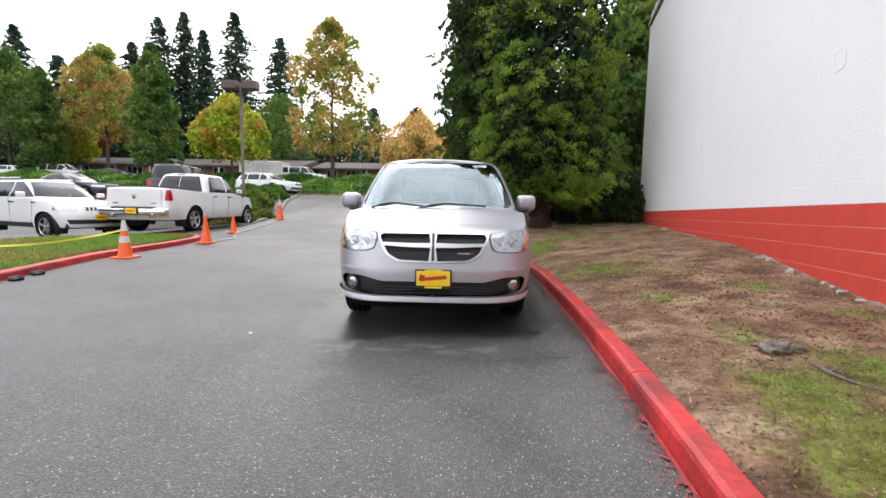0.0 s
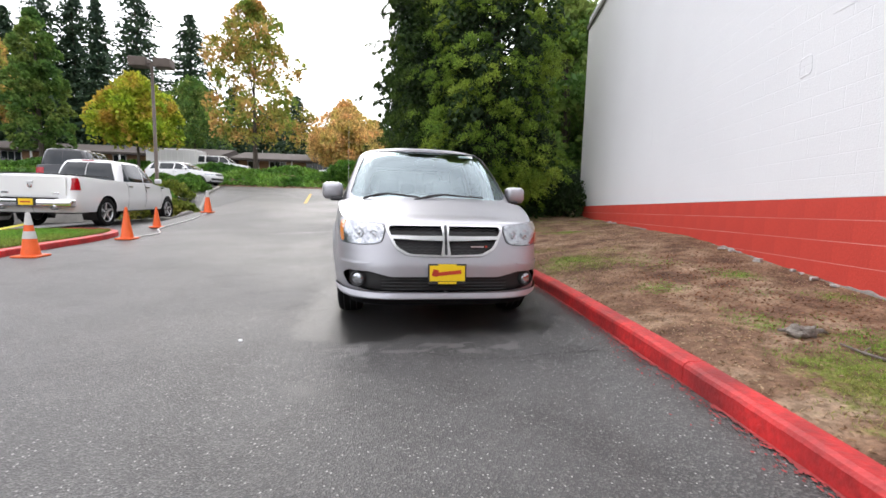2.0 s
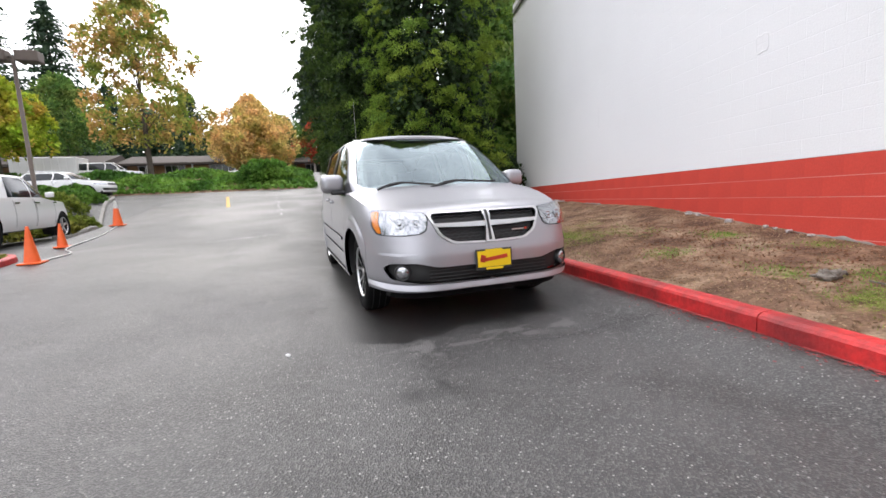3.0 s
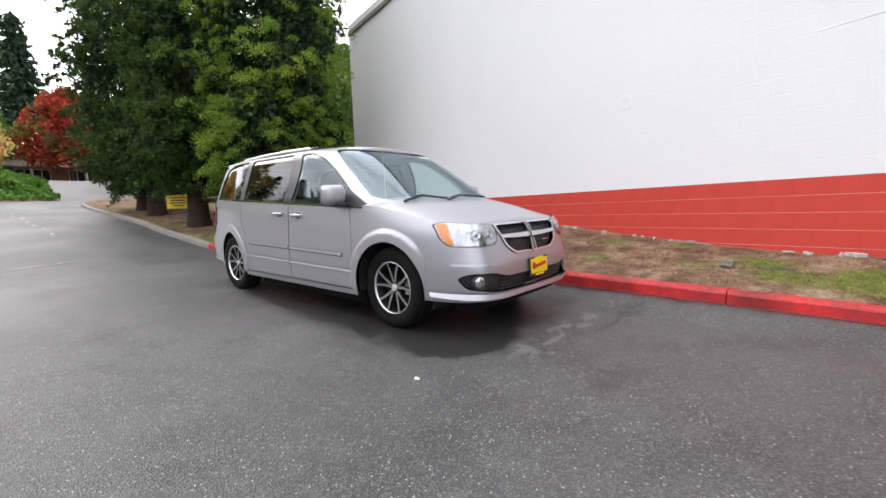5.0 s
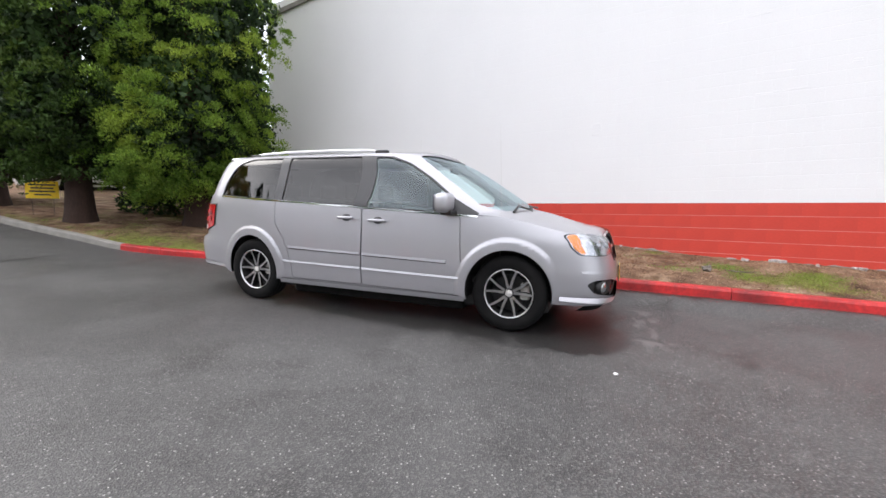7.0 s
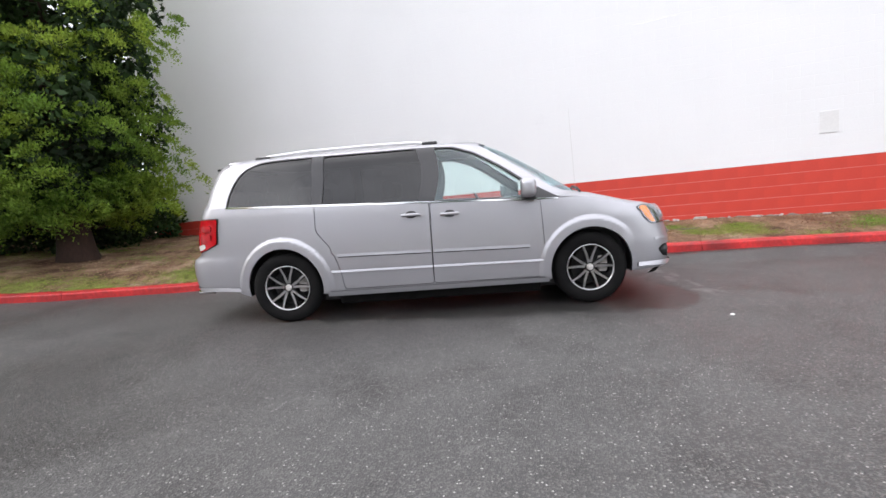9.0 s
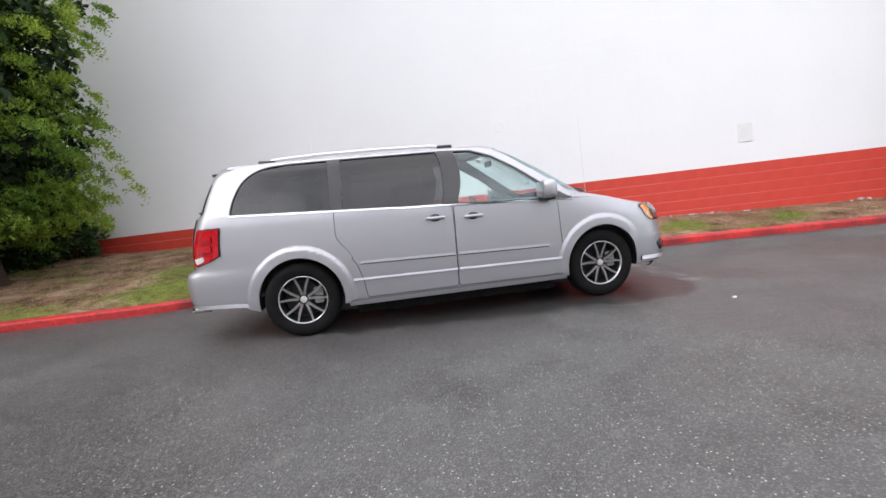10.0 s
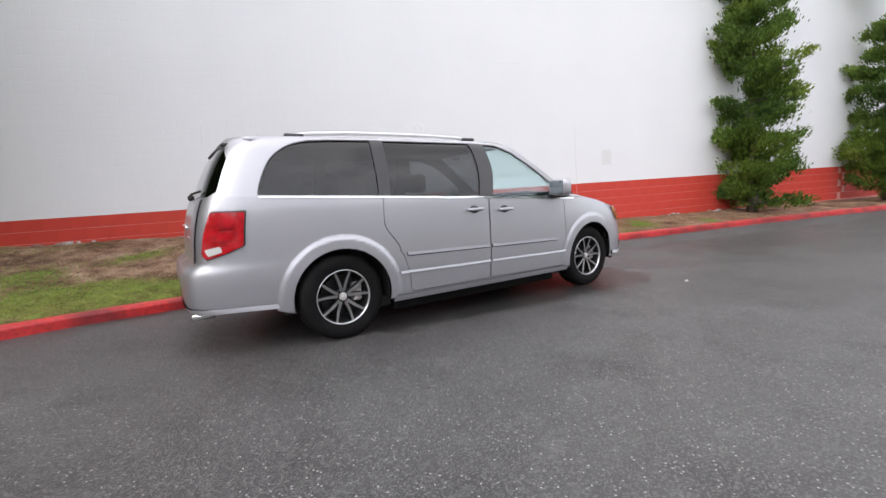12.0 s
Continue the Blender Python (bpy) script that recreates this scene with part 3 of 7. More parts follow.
def verge_mat():
    m = bpy.data.materials.new("patchy_turf_and_earth")
    m.use_nodes = True
    nt = m.node_tree
    b = nt.nodes["Principled BSDF"]
    b.inputs["Roughness"].default_value = 0.95
    b.inputs["Specular IOR Level"].default_value = 0.15
    L = nt.links.new
    co, at = nt.nodes.new("ShaderNodeTexCoord"), nt.nodes.new("ShaderNodeAttribute")
    at.attribute_name = "turf"

    def nz(s, d=5):
        n = nt.nodes.new("ShaderNodeTexNoise")
        n.inputs["Scale"].default_value, n.inputs["Detail"].default_value = s, d
        L(co.outputs["Object"], n.inputs["Vector"])
        return n.outputs["Fac"]

    def ramp(v, stops):
        r = nt.nodes.new("ShaderNodeValToRGB")
        els = r.color_ramp.elements
        els[0].position, els[0].color = stops[0][0], (*stops[0][1], 1)
        els[1].position, els[1].color = stops[-1][0], (*stops[-1][1], 1)
        for p, c in stops[1:-1]:
            els.new(p).color = (*c, 1)
        L(v, r.inputs["Fac"])
        return r.outputs["Color"]

    earth = ramp(nz(2.2), [(0.32, (0.100, 0.056, 0.040)), (0.5, (0.220, 0.138, 0.090)), (0.68, (0.335, 0.245, 0.172))])
    blotch = ramp(nz(6.5), [(0.36, (0.55, 0.50, 0.46)), (0.5, (0.95, 0.93, 0.92)), (0.66, (1.15, 1.12, 1.1))])
    grain = ramp(nz(38, 3), [(0.34, (0.62, 0.60, 0.58)), (0.52, (0.98, 0.98, 0.98)), (0.72, (1.28, 1.25, 1.2))])
    green = ramp(nz(9), [(0.35, (0.15, 0.145, 0.045)), (0.6, (0.165, 0.205, 0.045)), (0.75, (0.24, 0.23, 0.085))])
    mx = nt.nodes.new("ShaderNodeMix")
    mx.data_type = "RGBA"
    ad = nt.nodes.new("ShaderNodeMath")
    ad.operation = "ADD"
    L(at.outputs["Fac"], ad.inputs[0])
    sc = nt.nodes.new("ShaderNodeMapRange")
    for k, v in zip(("From Min", "From Max", "To Min", "To Max"), (0.3, 0.7, -0.35, 0.35)):
        sc.inputs[k].default_value = v
    L(nz(14), sc.inputs["Value"])
    L(sc.outputs[0], ad.inputs[1])
    st = nt.nodes.new("ShaderNodeMapRange")
    for k, v in zip(("From Min", "From Max"), (0.25, 0.75)):
        st.inputs[k].default_value = v
    L(ad.outputs[0], st.inputs["Value"])
    L(st.outputs[0], mx.inputs[0])
    L(earth, mx.inputs[6])
    L(green, mx.inputs[7])
    ml = nt.nodes.new("ShaderNodeMix")
    ml.data_type, ml.blend_type = "RGBA", "MULTIPLY"
    ml.inputs[0].default_value = 0.8
    L(mx.outputs[2], ml.inputs[6])
    L(grain, ml.inputs[7])
    m2 = nt.nodes.new("ShaderNodeMix")
    m2.data_type, m2.blend_type = "RGBA", "MULTIPLY"
    m2.inputs[0].default_value = 0.85
    L(ml.outputs[2], m2.inputs[6])
    L(blotch, m2.inputs[7])
    L(m2.outputs[2], b.inputs["Base Color"])
    bn = nt.nodes.new("ShaderNodeBump")
    bn.inputs["Strength"].default_value, bn.inputs["Distance"].default_value = 1.0, 0.02
    L(nz(30), bn.inputs["Height"])
    L(bn.outputs["Normal"], b.inputs["Normal"])
    return m


M_TURF = verge_mat()


def build_verge():
    verts, faces, mask = [], [], []
    ys = list(np.arange(-17.4, 12, 0.14)) + list(np.arange(12, 28.2, 0.5))
    n = 36
    for y in ys:
        kx = table(KERB_X, y) + 0.085
        wx = wall_x(y) + 0.12 if y < 9.2 else 20.0
        for i in range(n + 1):
            t = i / n
            x = kx + (wx - kx) * (t if y < 9.2 else t ** 2.2)
            verts.append((x, y, verge_z(x, y)))
            mask.append(turf(x, y))
    for j in range(len(ys) - 1):
        for i in range(n):
            a = j * (n + 1) + i
            faces.append((a, a + 1, a + n + 2, a + n + 1))
    ob = pydata("verge", verts, faces, M_TURF, smooth=True)
    layer = ob.data.attributes.new("turf", "FLOAT", "POINT")
    layer.data.foreach_set("value", mask)
    tagged(ob, "bare brown earth and patchy grass between kerb and wall", "verge", kind="structure")


build_verge()

KERB_SECTION = [(0.0, -0.10), (0.004, 0.088), (0.014, 0.108), (0.038, 0.120), (0.125, 0.124), (0.131, -0.10)]


def kerb_piece(name, line, side, material, parent, wobble=0.004, height=1.0):
    """One kerb length along a line of (x, y); side +1 has its back to the right of the line's direction."""
    verts, faces = [], []
    k = len(KERB_SECTION)
    for i, q in enumerate(line):
        a, c = line[max(i - 1, 0)], line[min(i + 1, len(line) - 1)]
        d = (np.array(c) - np.array(a))
        d /= np.linalg.norm(d)
        nrm = np.array((d[1], -d[0])) * side
        z0 = ground_z(q[0] - 0.02 * nrm[0], q[1] - 0.02 * nrm[1])
        for o, h in KERB_SECTION:
            p = np.array(q) + nrm * o
            w = wobble * noise.noise(Vector((p[0] * 3, p[1] * 3, h * 9)))
            verts.append((p[0] + nrm[0] * w, p[1] + nrm[1] * w, z0 + h * height + w + (kerb_rise(q[1]) if side > 0 and h > 0 else 0.0)))
    for i in range(len(line) - 1):
        for j in range(k - 1):
            f = (i * k + j, (i + 1) * k + j, (i + 1) * k + j + 1, i * k + j + 1)
            faces.append(f if side > 0 else f[::-1])
    faces.append(tuple(range(k)) if side > 0 else tuple(range(k))[::-1])
    faces.append(tuple((len(line) - 1) * k + j for j in range(k))[::-1] if side > 0 else tuple((len(line) - 1) * k + j for j in range(k)))
    return pydata(name, verts, faces, material, parent)


def build_kerb(line, side, material, label, length=3.05, name="kerb", height=1.0):
    root = tagged(new(name), label, "kerb", kind="structure")
    run, start, total = [line[0]], 0.0, 0.0
    for a, c in zip(line, line[1:]):
        total += float(np.linalg.norm(np.array(c) - np.array(a)))
        run.append(c)
        if total - start > length:
            d = np.array(run[-1]) - np.array(run[-2])
            end = np.array(run[-1]) - d / np.linalg.norm(d) * 0.008
            kerb_piece("kerb_stone", run[:-1] + [end], side, material, root, height=height)
            run, start = [c], total
    if len(run) > 1:
        kerb_piece("kerb_stone", run, side, material, root, height=height)
    return root


RED_END = min(range(len(KERB_LINE)), key=lambda i: abs(KERB_LINE[i][1] - 8.1) + abs(KERB_LINE[i][0] - 0.64))
build_kerb(KERB_LINE[: RED_END + 1], 1, M_KERBRED, "red painted concrete kerb with worn scuffs")
build_kerb(KERB_LINE[RED_END:], 1, M_CONCRETE, "bare grey concrete kerb round the tree island")


# ---- white and red block building ----
BUILD = Matrix.Translation((3.82, 0, 1.215)) @ Matrix.Rotation(-math.atan(WALL_SLOPE), 4, "Z") @ Matrix.Rotation(-0.020, 4, "X")
WALL_END, WALL_START, WALL_TOP = 9.75, -34.0, 6.0


def block_wall_mat():
    m = M_WALLWHITE
    nt = m.node_tree
    b = nt.nodes["Principled BSDF"]
    old = b.inputs["Normal"].links[0].from_node
    co = nt.nodes.new("ShaderNodeTexCoord")
    sp, cb = nt.nodes.new("ShaderNodeSeparateXYZ"), nt.nodes.new("ShaderNodeCombineXYZ")
    nt.links.new(co.outputs["Object"], sp.inputs[0])
    nt.links.new(sp.outputs["Y"], cb.inputs["X"])
    nt.links.new(sp.outputs["Z"], cb.inputs["Y"])
    br = nt.nodes.new("ShaderNodeTexBrick")
    for k, v in (("Scale", 1.0), ("Mortar Size", 0.006), ("Mortar Smooth", 0.8), ("Brick Width", 0.4), ("Row Height", 0.2)):
        br.inputs[k].default_value = v
    nt.links.new(cb.outputs[0], br.inputs["Vector"])
    bn = nt.nodes.new("ShaderNodeBump")
    bn.invert = True
    bn.inputs["Strength"].default_value, bn.inputs["Distance"].default_value = 0.38, 0.004
    nt.links.new(br.outputs["Fac"], bn.inputs["Height"])
    nt.links.new(old.outputs["Normal"], bn.inputs["Normal"])
    nt.links.new(bn.outputs["Normal"], b.inputs["Normal"])


block_wall_mat()


def build_building():
    root = thing("building", BUILD, "large windowless block building, white above a red painted base", "building", kind="structure")
    part("wall_west", box_bm(0.3, WALL_END - WALL_START, WALL_TOP, (0.15, (WALL_END + WALL_START) / 2, WALL_TOP / 2)), M_WALLWHITE, root)
    part("wall_north", box_bm(18, 0.3, WALL_TOP + 1.4, (9.3, WALL_END - 0.15, (WALL_TOP - 1.4) / 2)), M_WALLWHITE, root)
    part("wall_south", box_bm(18, 0.3, WALL_TOP + 1.4, (9.3, WALL_START + 0.15, (WALL_TOP - 1.4) / 2)), M_WALLWHITE, root)
    part("wall_east", box_bm(0.3, WALL_END - WALL_START, WALL_TOP + 1.4, (18.1, (WALL_END + WALL_START) / 2, (WALL_TOP - 1.4) / 2)), M_WALLWHITE, root)
    part("roof", box_bm(18.3, WALL_END - WALL_START, 0.12, (9.1, (WALL_END + WALL_START) / 2, WALL_TOP - 0.25)), M_CONCRETE, root)
    part("coping", box_bm(0.296, WALL_END - WALL_START - 0.006, 0.05, (0.15, (WALL_END + WALL_START) / 2, WALL_TOP + 0.027), 0.012), M_WALLWHITE, root)
    part("base_core", box_bm(0.292, WALL_END - WALL_START - 0.02, 1.5, (0.1485, (WALL_END + WALL_START) / 2, -0.752)), M_MORTAR, root)
    shapes = []
    for k in range(3):
        bm = box_bm(0.10, 0.39995, 0.1935 - 0.0008 * k, (0.05, 0, 0))
        me = bpy.data.meshes.new("block")
        bm.to_mesh(me)
        bm.free()
        me.materials.append(M_WALLRED)
        shapes.append(me)
    rng = random.Random(4)
    for row in range(5):
        u = WALL_END - 0.2 - (0.2 if row % 2 else 0.0)
        while u > -14.0:
            ob = new("block", rng.choice(shapes))
            ob.parent = root
            ob.location = (0, u, -0.1 - 0.2 * row)
            u -= 0.4
    bm = bmesh.new()
    for row in range(5):
        u = -14.2 - (0.2 if row % 2 else 0.0)
        while u > WALL_START:
            box_bm(0.10, 0.3999, 0.193, (0.05, u, -0.1 - 0.2 * row), bm=bm)
            u -= 0.4
    far = part("far_blocks", bm, M_WALLRED, root)
    tagged(far, kind="stuff")
    # round patched hole, square patch, scraped spots
    bm = lathe([(0.125, 0.012), (0.118, 0.007), (0.108, 0.0065), (0.098, 0.009), (0.0, 0.010)], 28, "x")
    for v in bm.verts:
        a = math.atan2(v.co.z, v.co.y)
        k = (1 + 0.12 * math.cos(4 * a + 0.4) * -1 + 0.10 * noise.noise(Vector((math.cos(a) * 2, math.sin(a) * 2, 4)))) * 0.92
        v.co.y, v.co.z = v.co.y * k * 0.9, v.co.z * k
        v.co.x += 0.003 * noise.noise(Vector((v.co.y * 40, v.co.z * 40, 0)))
    ob = part("patched_hole", bm, M_WALLWHITE, root, "round filled hole painted over in white")
    ob.location = (-0.012, -0.46, 1.335)
    part("patch_plate", box_bm(0.012, 0.27, 0.36, (-0.004, -5.2, 0.60), 0.003, 1), M_PATCH, root, "flat grey patch of mismatched paint")
    rng = random.Random(9)
    for u, v, w, h in ((-0.9, 1.72, 0.30, 0.02), (0.15, 1.95, 0.10, 0.03), (-3.1, 1.62, 0.62, 0.012), (-3.9, 1.9, 0.10, 0.05), (-4.3, 1.72, 0.22, 0.012), (-2.3, 1.4, 0.22, 0.012),
                       (-3.0, 1.9, 0.5, 0.012), (2.2, 2.75, 0.06, 0.05), (-0.3, 2.1, 0.25, 0.015), (-1.4, 2.35, 0.5, 0.014), (-2.6, 2.75, 0.7, 0.014), (-3.7, 3.3, 0.6, 0.014), (3.6, 1.3, 0.03, 0.5)):
        ob = part("scrape", box_bm(0.005, w, h, (0, 0, 0), 0.002, 1, rot=Matrix.Rotation(rng.uniform(-0.03, 0.03), 4, "X")), M_WALLWHITE, root, "raised seam of filler under the paint")
        ob.location = (-0.001, u, v)
    # crumbling footing along the ground line
    inv = BUILD.inverted()
    bm = bmesh.new()
    prev = None
    for y in np.arange(-12.0, 8.9, 0.035):
        h = -0.004 + 0.045 * noise.noise(Vector((y * 0.9, 0, 0))) + 0.035 * noise.noise(Vector((y * 6.5, 3, 0)))
        out = 0.012 + 0.012 * noise.noise(Vector((y * 9, 7, 0)))
        foot = table(WALL_FOOT, y)
        row = [inv @ Vector((wall_x(y) - o, y, foot + z)) for o, z in ((-0.02, h), (out * 0.7, h - 0.004), (out + 0.012, h * 0.5), (out + 0.03, -0.08))]
        row = [bm.verts.new(v) for v in row]
        if prev:
            for i in range(3):
                bm.faces.new((prev[i], prev[i + 1], row[i + 1], row[i]))
        prev = row
    bmesh.ops.recalc_face_normals(bm, faces=bm.faces)
    part("crumbled_footing", bm, M_CONCRETE, root, "broken grey concrete footing at the soil line")


M_PATCH = mat("grey_filler_patch", (0.74, 0.74, 0.74), 0.8, 0.0, (0.68, 0.68, 0.68), 4, 0.5, 50, 0.1)
build_building()


# ---- car bodies: a stack of rounded plan outlines, cut into panels ----
class Shell:
    """One side of a car body. P(p, z) runs from the front centre (p = 0) round the flank to the rear centre (p = top)."""

    def __init__(self, width, front, rear, nf=4.0, nr=5.0, taper=0.0):
        self.taper = taper
        self.w, self.f, self.r, self.nf, self.nr = curve_table(width), curve_table(front), curve_table(rear), nf, nr
        w, h = self.w(0.7), (self.r(0.7) - self.f(0.7)) / 2
        th = np.linspace(0, np.pi, 2400)
        x, y = self.unit(th)
        s = np.r_[0, np.cumsum(np.hypot(np.diff(x) * w, np.diff(y) * h))]
        self.th, self.s, self.top = th, s, float(s[-1])

    def unit(self, th):
        th = np.asarray(th, float)
        n = np.where(th < np.pi / 2, self.nf, self.nr)
        c = np.cos(th)
        return np.abs(np.sin(th)) ** (2 / n), -np.sign(c) * np.abs(c) ** (2 / n)

    def P(self, p, z):
        x, y = self.unit(np.interp(p, self.s, self.th))
        f, r = self.f(z), self.r(z)
        along = (f + r) / 2 + (r - f) / 2 * float(y)
        return np.array((-self.w(z) * float(x) * (1 - self.taper * ease(2.65, 3.75, along)), along, z))

    def N(self, p, z, e=0.012):
        p0, p1 = max(0.0, p - e), min(self.top, p + e)
        n = np.cross(self.P(p, z + e) - self.P(p, z - e), self.P(p1, z) - self.P(p0, z))
        k = np.linalg.norm(n)
        n = n / k if k > 1e-12 else np.array((0, -1.0, 0))
        c = self.P(p, z)
        mid = (self.f(z) + self.r(z)) / 2
        return n if n[0] * c[0] * 3 + n[1] * (c[1] - mid) >= 0 else -n

    def side(self, y, z):
        """The parameter of a flank point given by (y, z)."""
        f, r = self.f(z), self.r(z)
        v = min(1, max(-1, (y - (f + r) / 2) / ((r - f) / 2)))
        th = math.acos(abs(v) ** (self.nf / 2)) if v < 0 else math.pi - math.acos(v ** (self.nr / 2))
        return float(np.interp(th, self.th, self.s)), z

    def front(self, x, z):
        th = math.asin(min(1, abs(x) / self.w(z)) ** (self.nf / 2))
        return float(np.interp(th, self.th, self.s)), z

    def back(self, x, z):
        th = math.pi - math.asin(min(1, abs(x) / self.w(z)) ** (self.nr / 2))
        return float(np.interp(th, self.th, self.s)), z


def dense(poly, step):
    out = []
    for a, c in zip(poly, poly[1:] + poly[:1]):
        k = max(1, int(math.dist(a, c) / step))
        out += [(a[0] + (c[0] - a[0]) * i / k, a[1] + (c[1] - a[1]) * i / k) for i in range(k)]
    return out


def inside(pts, poly):
    pts, q = np.asarray(pts, float), np.asarray(poly, float)
    hit = np.zeros(len(pts), bool)
    for a, c in zip(q, np.roll(q, -1, 0)):
        cross = (a[1] > pts[:, 1]) != (c[1] > pts[:, 1])
        with np.errstate(divide="ignore", invalid="ignore"):
            xx = (c[0] - a[0]) * (pts[:, 1] - a[1]) / (c[1] - a[1]) + a[0]
        hit ^= cross & (pts[:, 0] < xx)
    return hit


def rounded(poly, r, k=4):
    """Corners of a polygon rounded by about r."""
    out = []
    n = len(poly)
    for i in range(n):
        a, b, c = (np.array(poly[(i + d) % n], float) for d in (-1, 0, 1))
        la, lc = np.linalg.norm(a - b), np.linalg.norm(c - b)
        q = min(r, la * 0.45, lc * 0.45)
        s, e = b + (a - b) / la * q, b + (c - b) / lc * q
        out += [tuple((1 - t) ** 2 * s + 2 * t * (1 - t) * b + t * t * e) for t in np.linspace(0, 1, k)]
    return out


def panel(name, shell, outline, material, parent, holes=(), out=0.0, rim=0.015, step=0.05, both=True, label="", tilt=0.0, only=None):
    """A sheet cut out of the shell: outline and holes in (p, z), lifted by out, its edges turned in by rim; both: mirrored too."""
    polys = [dense(list(q), step) for q in (outline, *holes)]
    pts, edges = [], []
    for q in polys:
        o = len(pts)
        pts += q
        edges += [(o + i, o + (i + 1) % len(q)) for i in range(len(q))]
    border = np.array(pts)
    lo, hi = np.min(polys[0], 0), np.max(polys[0], 0)
    gx, gy = np.meshgrid(np.arange(lo[0] + step / 2, hi[0], step), np.arange(lo[1] + step / 2, hi[1], step))
    grid = np.c_[gx.ravel(), gy.ravel()]
    if len(grid):
        keep = inside(grid, polys[0])
        for q in polys[1:]:
            keep &= ~inside(grid, q)
        grid = grid[keep]
        if len(grid):
            near = np.min(np.hypot(grid[:, None, 0] - border[None, :, 0], grid[:, None, 1] - border[None, :, 1]), 1)
            grid = grid[near > step * 0.5]
    from_cdt = geometry.delaunay_2d_cdt([Vector(q) for q in pts] + [Vector(q) for q in grid], edges, [], 0, 1e-6)
    v2, f2 = np.array([tuple(v) for v in from_cdt[0]]), from_cdt[2]
    mid = np.array([v2[list(f)].mean(0) for f in f2])
    ok = inside(mid, polys[0])
    for q in polys[1:]:
        ok &= ~inside(mid, q)
    tris = [f for f, k in zip(f2, ok) if k]
    pos, nor = [], []
    for p, z in v2:
        n = shell.N(p, z)
        if tilt:
            n = n + np.array((0, 0, tilt))
            n /= np.linalg.norm(n)
        pos.append(shell.P(p, z) + n * (out(shell.P(p, z)) if callable(out) else out))
        if callable(out):
            e = 0.006
            q = [shell.P(a, b) for a, b in ((p + e, z), (p - e, z), (p, z + e), (p, z - e))]
            q = [v + n * out(v) for v in q]
            m = np.cross(q[2] - q[3], q[0] - q[1])
            m /= np.linalg.norm(m) + 1e-12
            n = m if np.dot(m, n) > 0 else -m
        nor.append(n)
    # edge loop turned inward
    count = {}
    for f in tris:
        for a, c in zip(f, f[1:] + f[:1]):
            count[frozenset((a, c))] = count.get(frozenset((a, c)), 0) + 1
    rims = [tuple(k) for k, n in count.items() if n == 1]
    verts, norms, faces = list(pos), list(nor), []
    for f in tris:
        a, b, c = (pos[i] for i in f)
        faces.append(tuple(f) if np.dot(np.cross(b - a, c - a), nor[f[0]]) > 0 else tuple(f)[::-1])
    if rim:
        for a, c in rims:
            if min(v2[a][0], v2[c][0]) < 1e-4 and max(v2[a][0], v2[c][0]) < 1e-4:
                continue
            if min(v2[a][0], v2[c][0]) > shell.top - 1e-4:
                continue
            o = len(verts)
            e = pos[c] - pos[a]
            n = np.cross(e, nor[a])
            n = n / (np.linalg.norm(n) + 1e-12)
            verts += [pos[a], pos[c], pos[c] - nor[c] * rim, pos[a] - nor[a] * rim]
            norms += [n] * 4
            faces.append((o, o + 1, o + 2, o + 3))
    sides = [1, -1] if both and only is None else [only or 1]
    obs = []
    if both == "joined":
        flip = np.array((-1, 1, 1))
        o = len(verts)
        verts2 = verts + [v * flip for v in verts]
        norms2 = norms + [v * flip for v in norms]
        faces2 = faces + [tuple(i + o for i in f)[::-1] for f in faces]
        obs.append(pydata(name, verts2, faces2, material, parent, normals=norms2))
    else:
        for s in sides:
            flip = np.array((s, 1, 1))
            obs.append(pydata(name, [v * flip for v in verts], faces if s > 0 else [f[::-1] for f in faces], material, parent, normals=[v * flip for v in norms]))
    for ob in obs:
        if label:
            tagged(ob, label)
    return obs


def lid(name, shell, curve, material, parent, rise, label="", across=14, power=1.0):
    """Hood or roof: rows across between mirrored points of an edge curve of (p, z), with a crown."""
    edge = [shell.P(p, z) for p, z in curve]
    half = max(abs(e[0]) for e in edge)
    verts, faces = [], []
    for i, e in enumerate(edge):
        k = rise(i / (len(edge) - 1)) * (abs(e[0]) / half) ** power
        for j in range(across + 1):
            t = -1 + 2 * j / across
            s = math.sin(t * math.pi / 2)
            verts.append((e[0] * -s * -1, e[1], e[2] + k * (1 - abs(s) ** 3.4)))
    for i in range(len(edge) - 1):
        for j in range(across):
            a = i * (across + 1) + j
            faces.append((a, a + 1, a + across + 2, a + across + 1))
    bm = bmesh.new()
    vs = [bm.verts.new(v) for v in verts]
    for f in faces:
        try:
            bm.faces.new([vs[i] for i in f])
        except ValueError:
            pass
    bmesh.ops.remove_doubles(bm, verts=bm.verts, dist=1e-4)
    bmesh.ops.recalc_face_normals(bm, faces=bm.faces)
    if sum(f.normal.z * f.calc_area() for f in bm.faces) < 0:
        bmesh.ops.reverse_faces(bm, faces=bm.faces)
    return part(name, bm, material, parent, label, True)


def circle2(cy, cz, r, a0=0.0, a1=2 * math.pi, n=40):
    return [(cy + r * math.cos(a0 + (a1 - a0) * i / n), cz + r * math.sin(a0 + (a1 - a0) * i / n)) for i in range(n + (a1 - a0 < 6.28))]


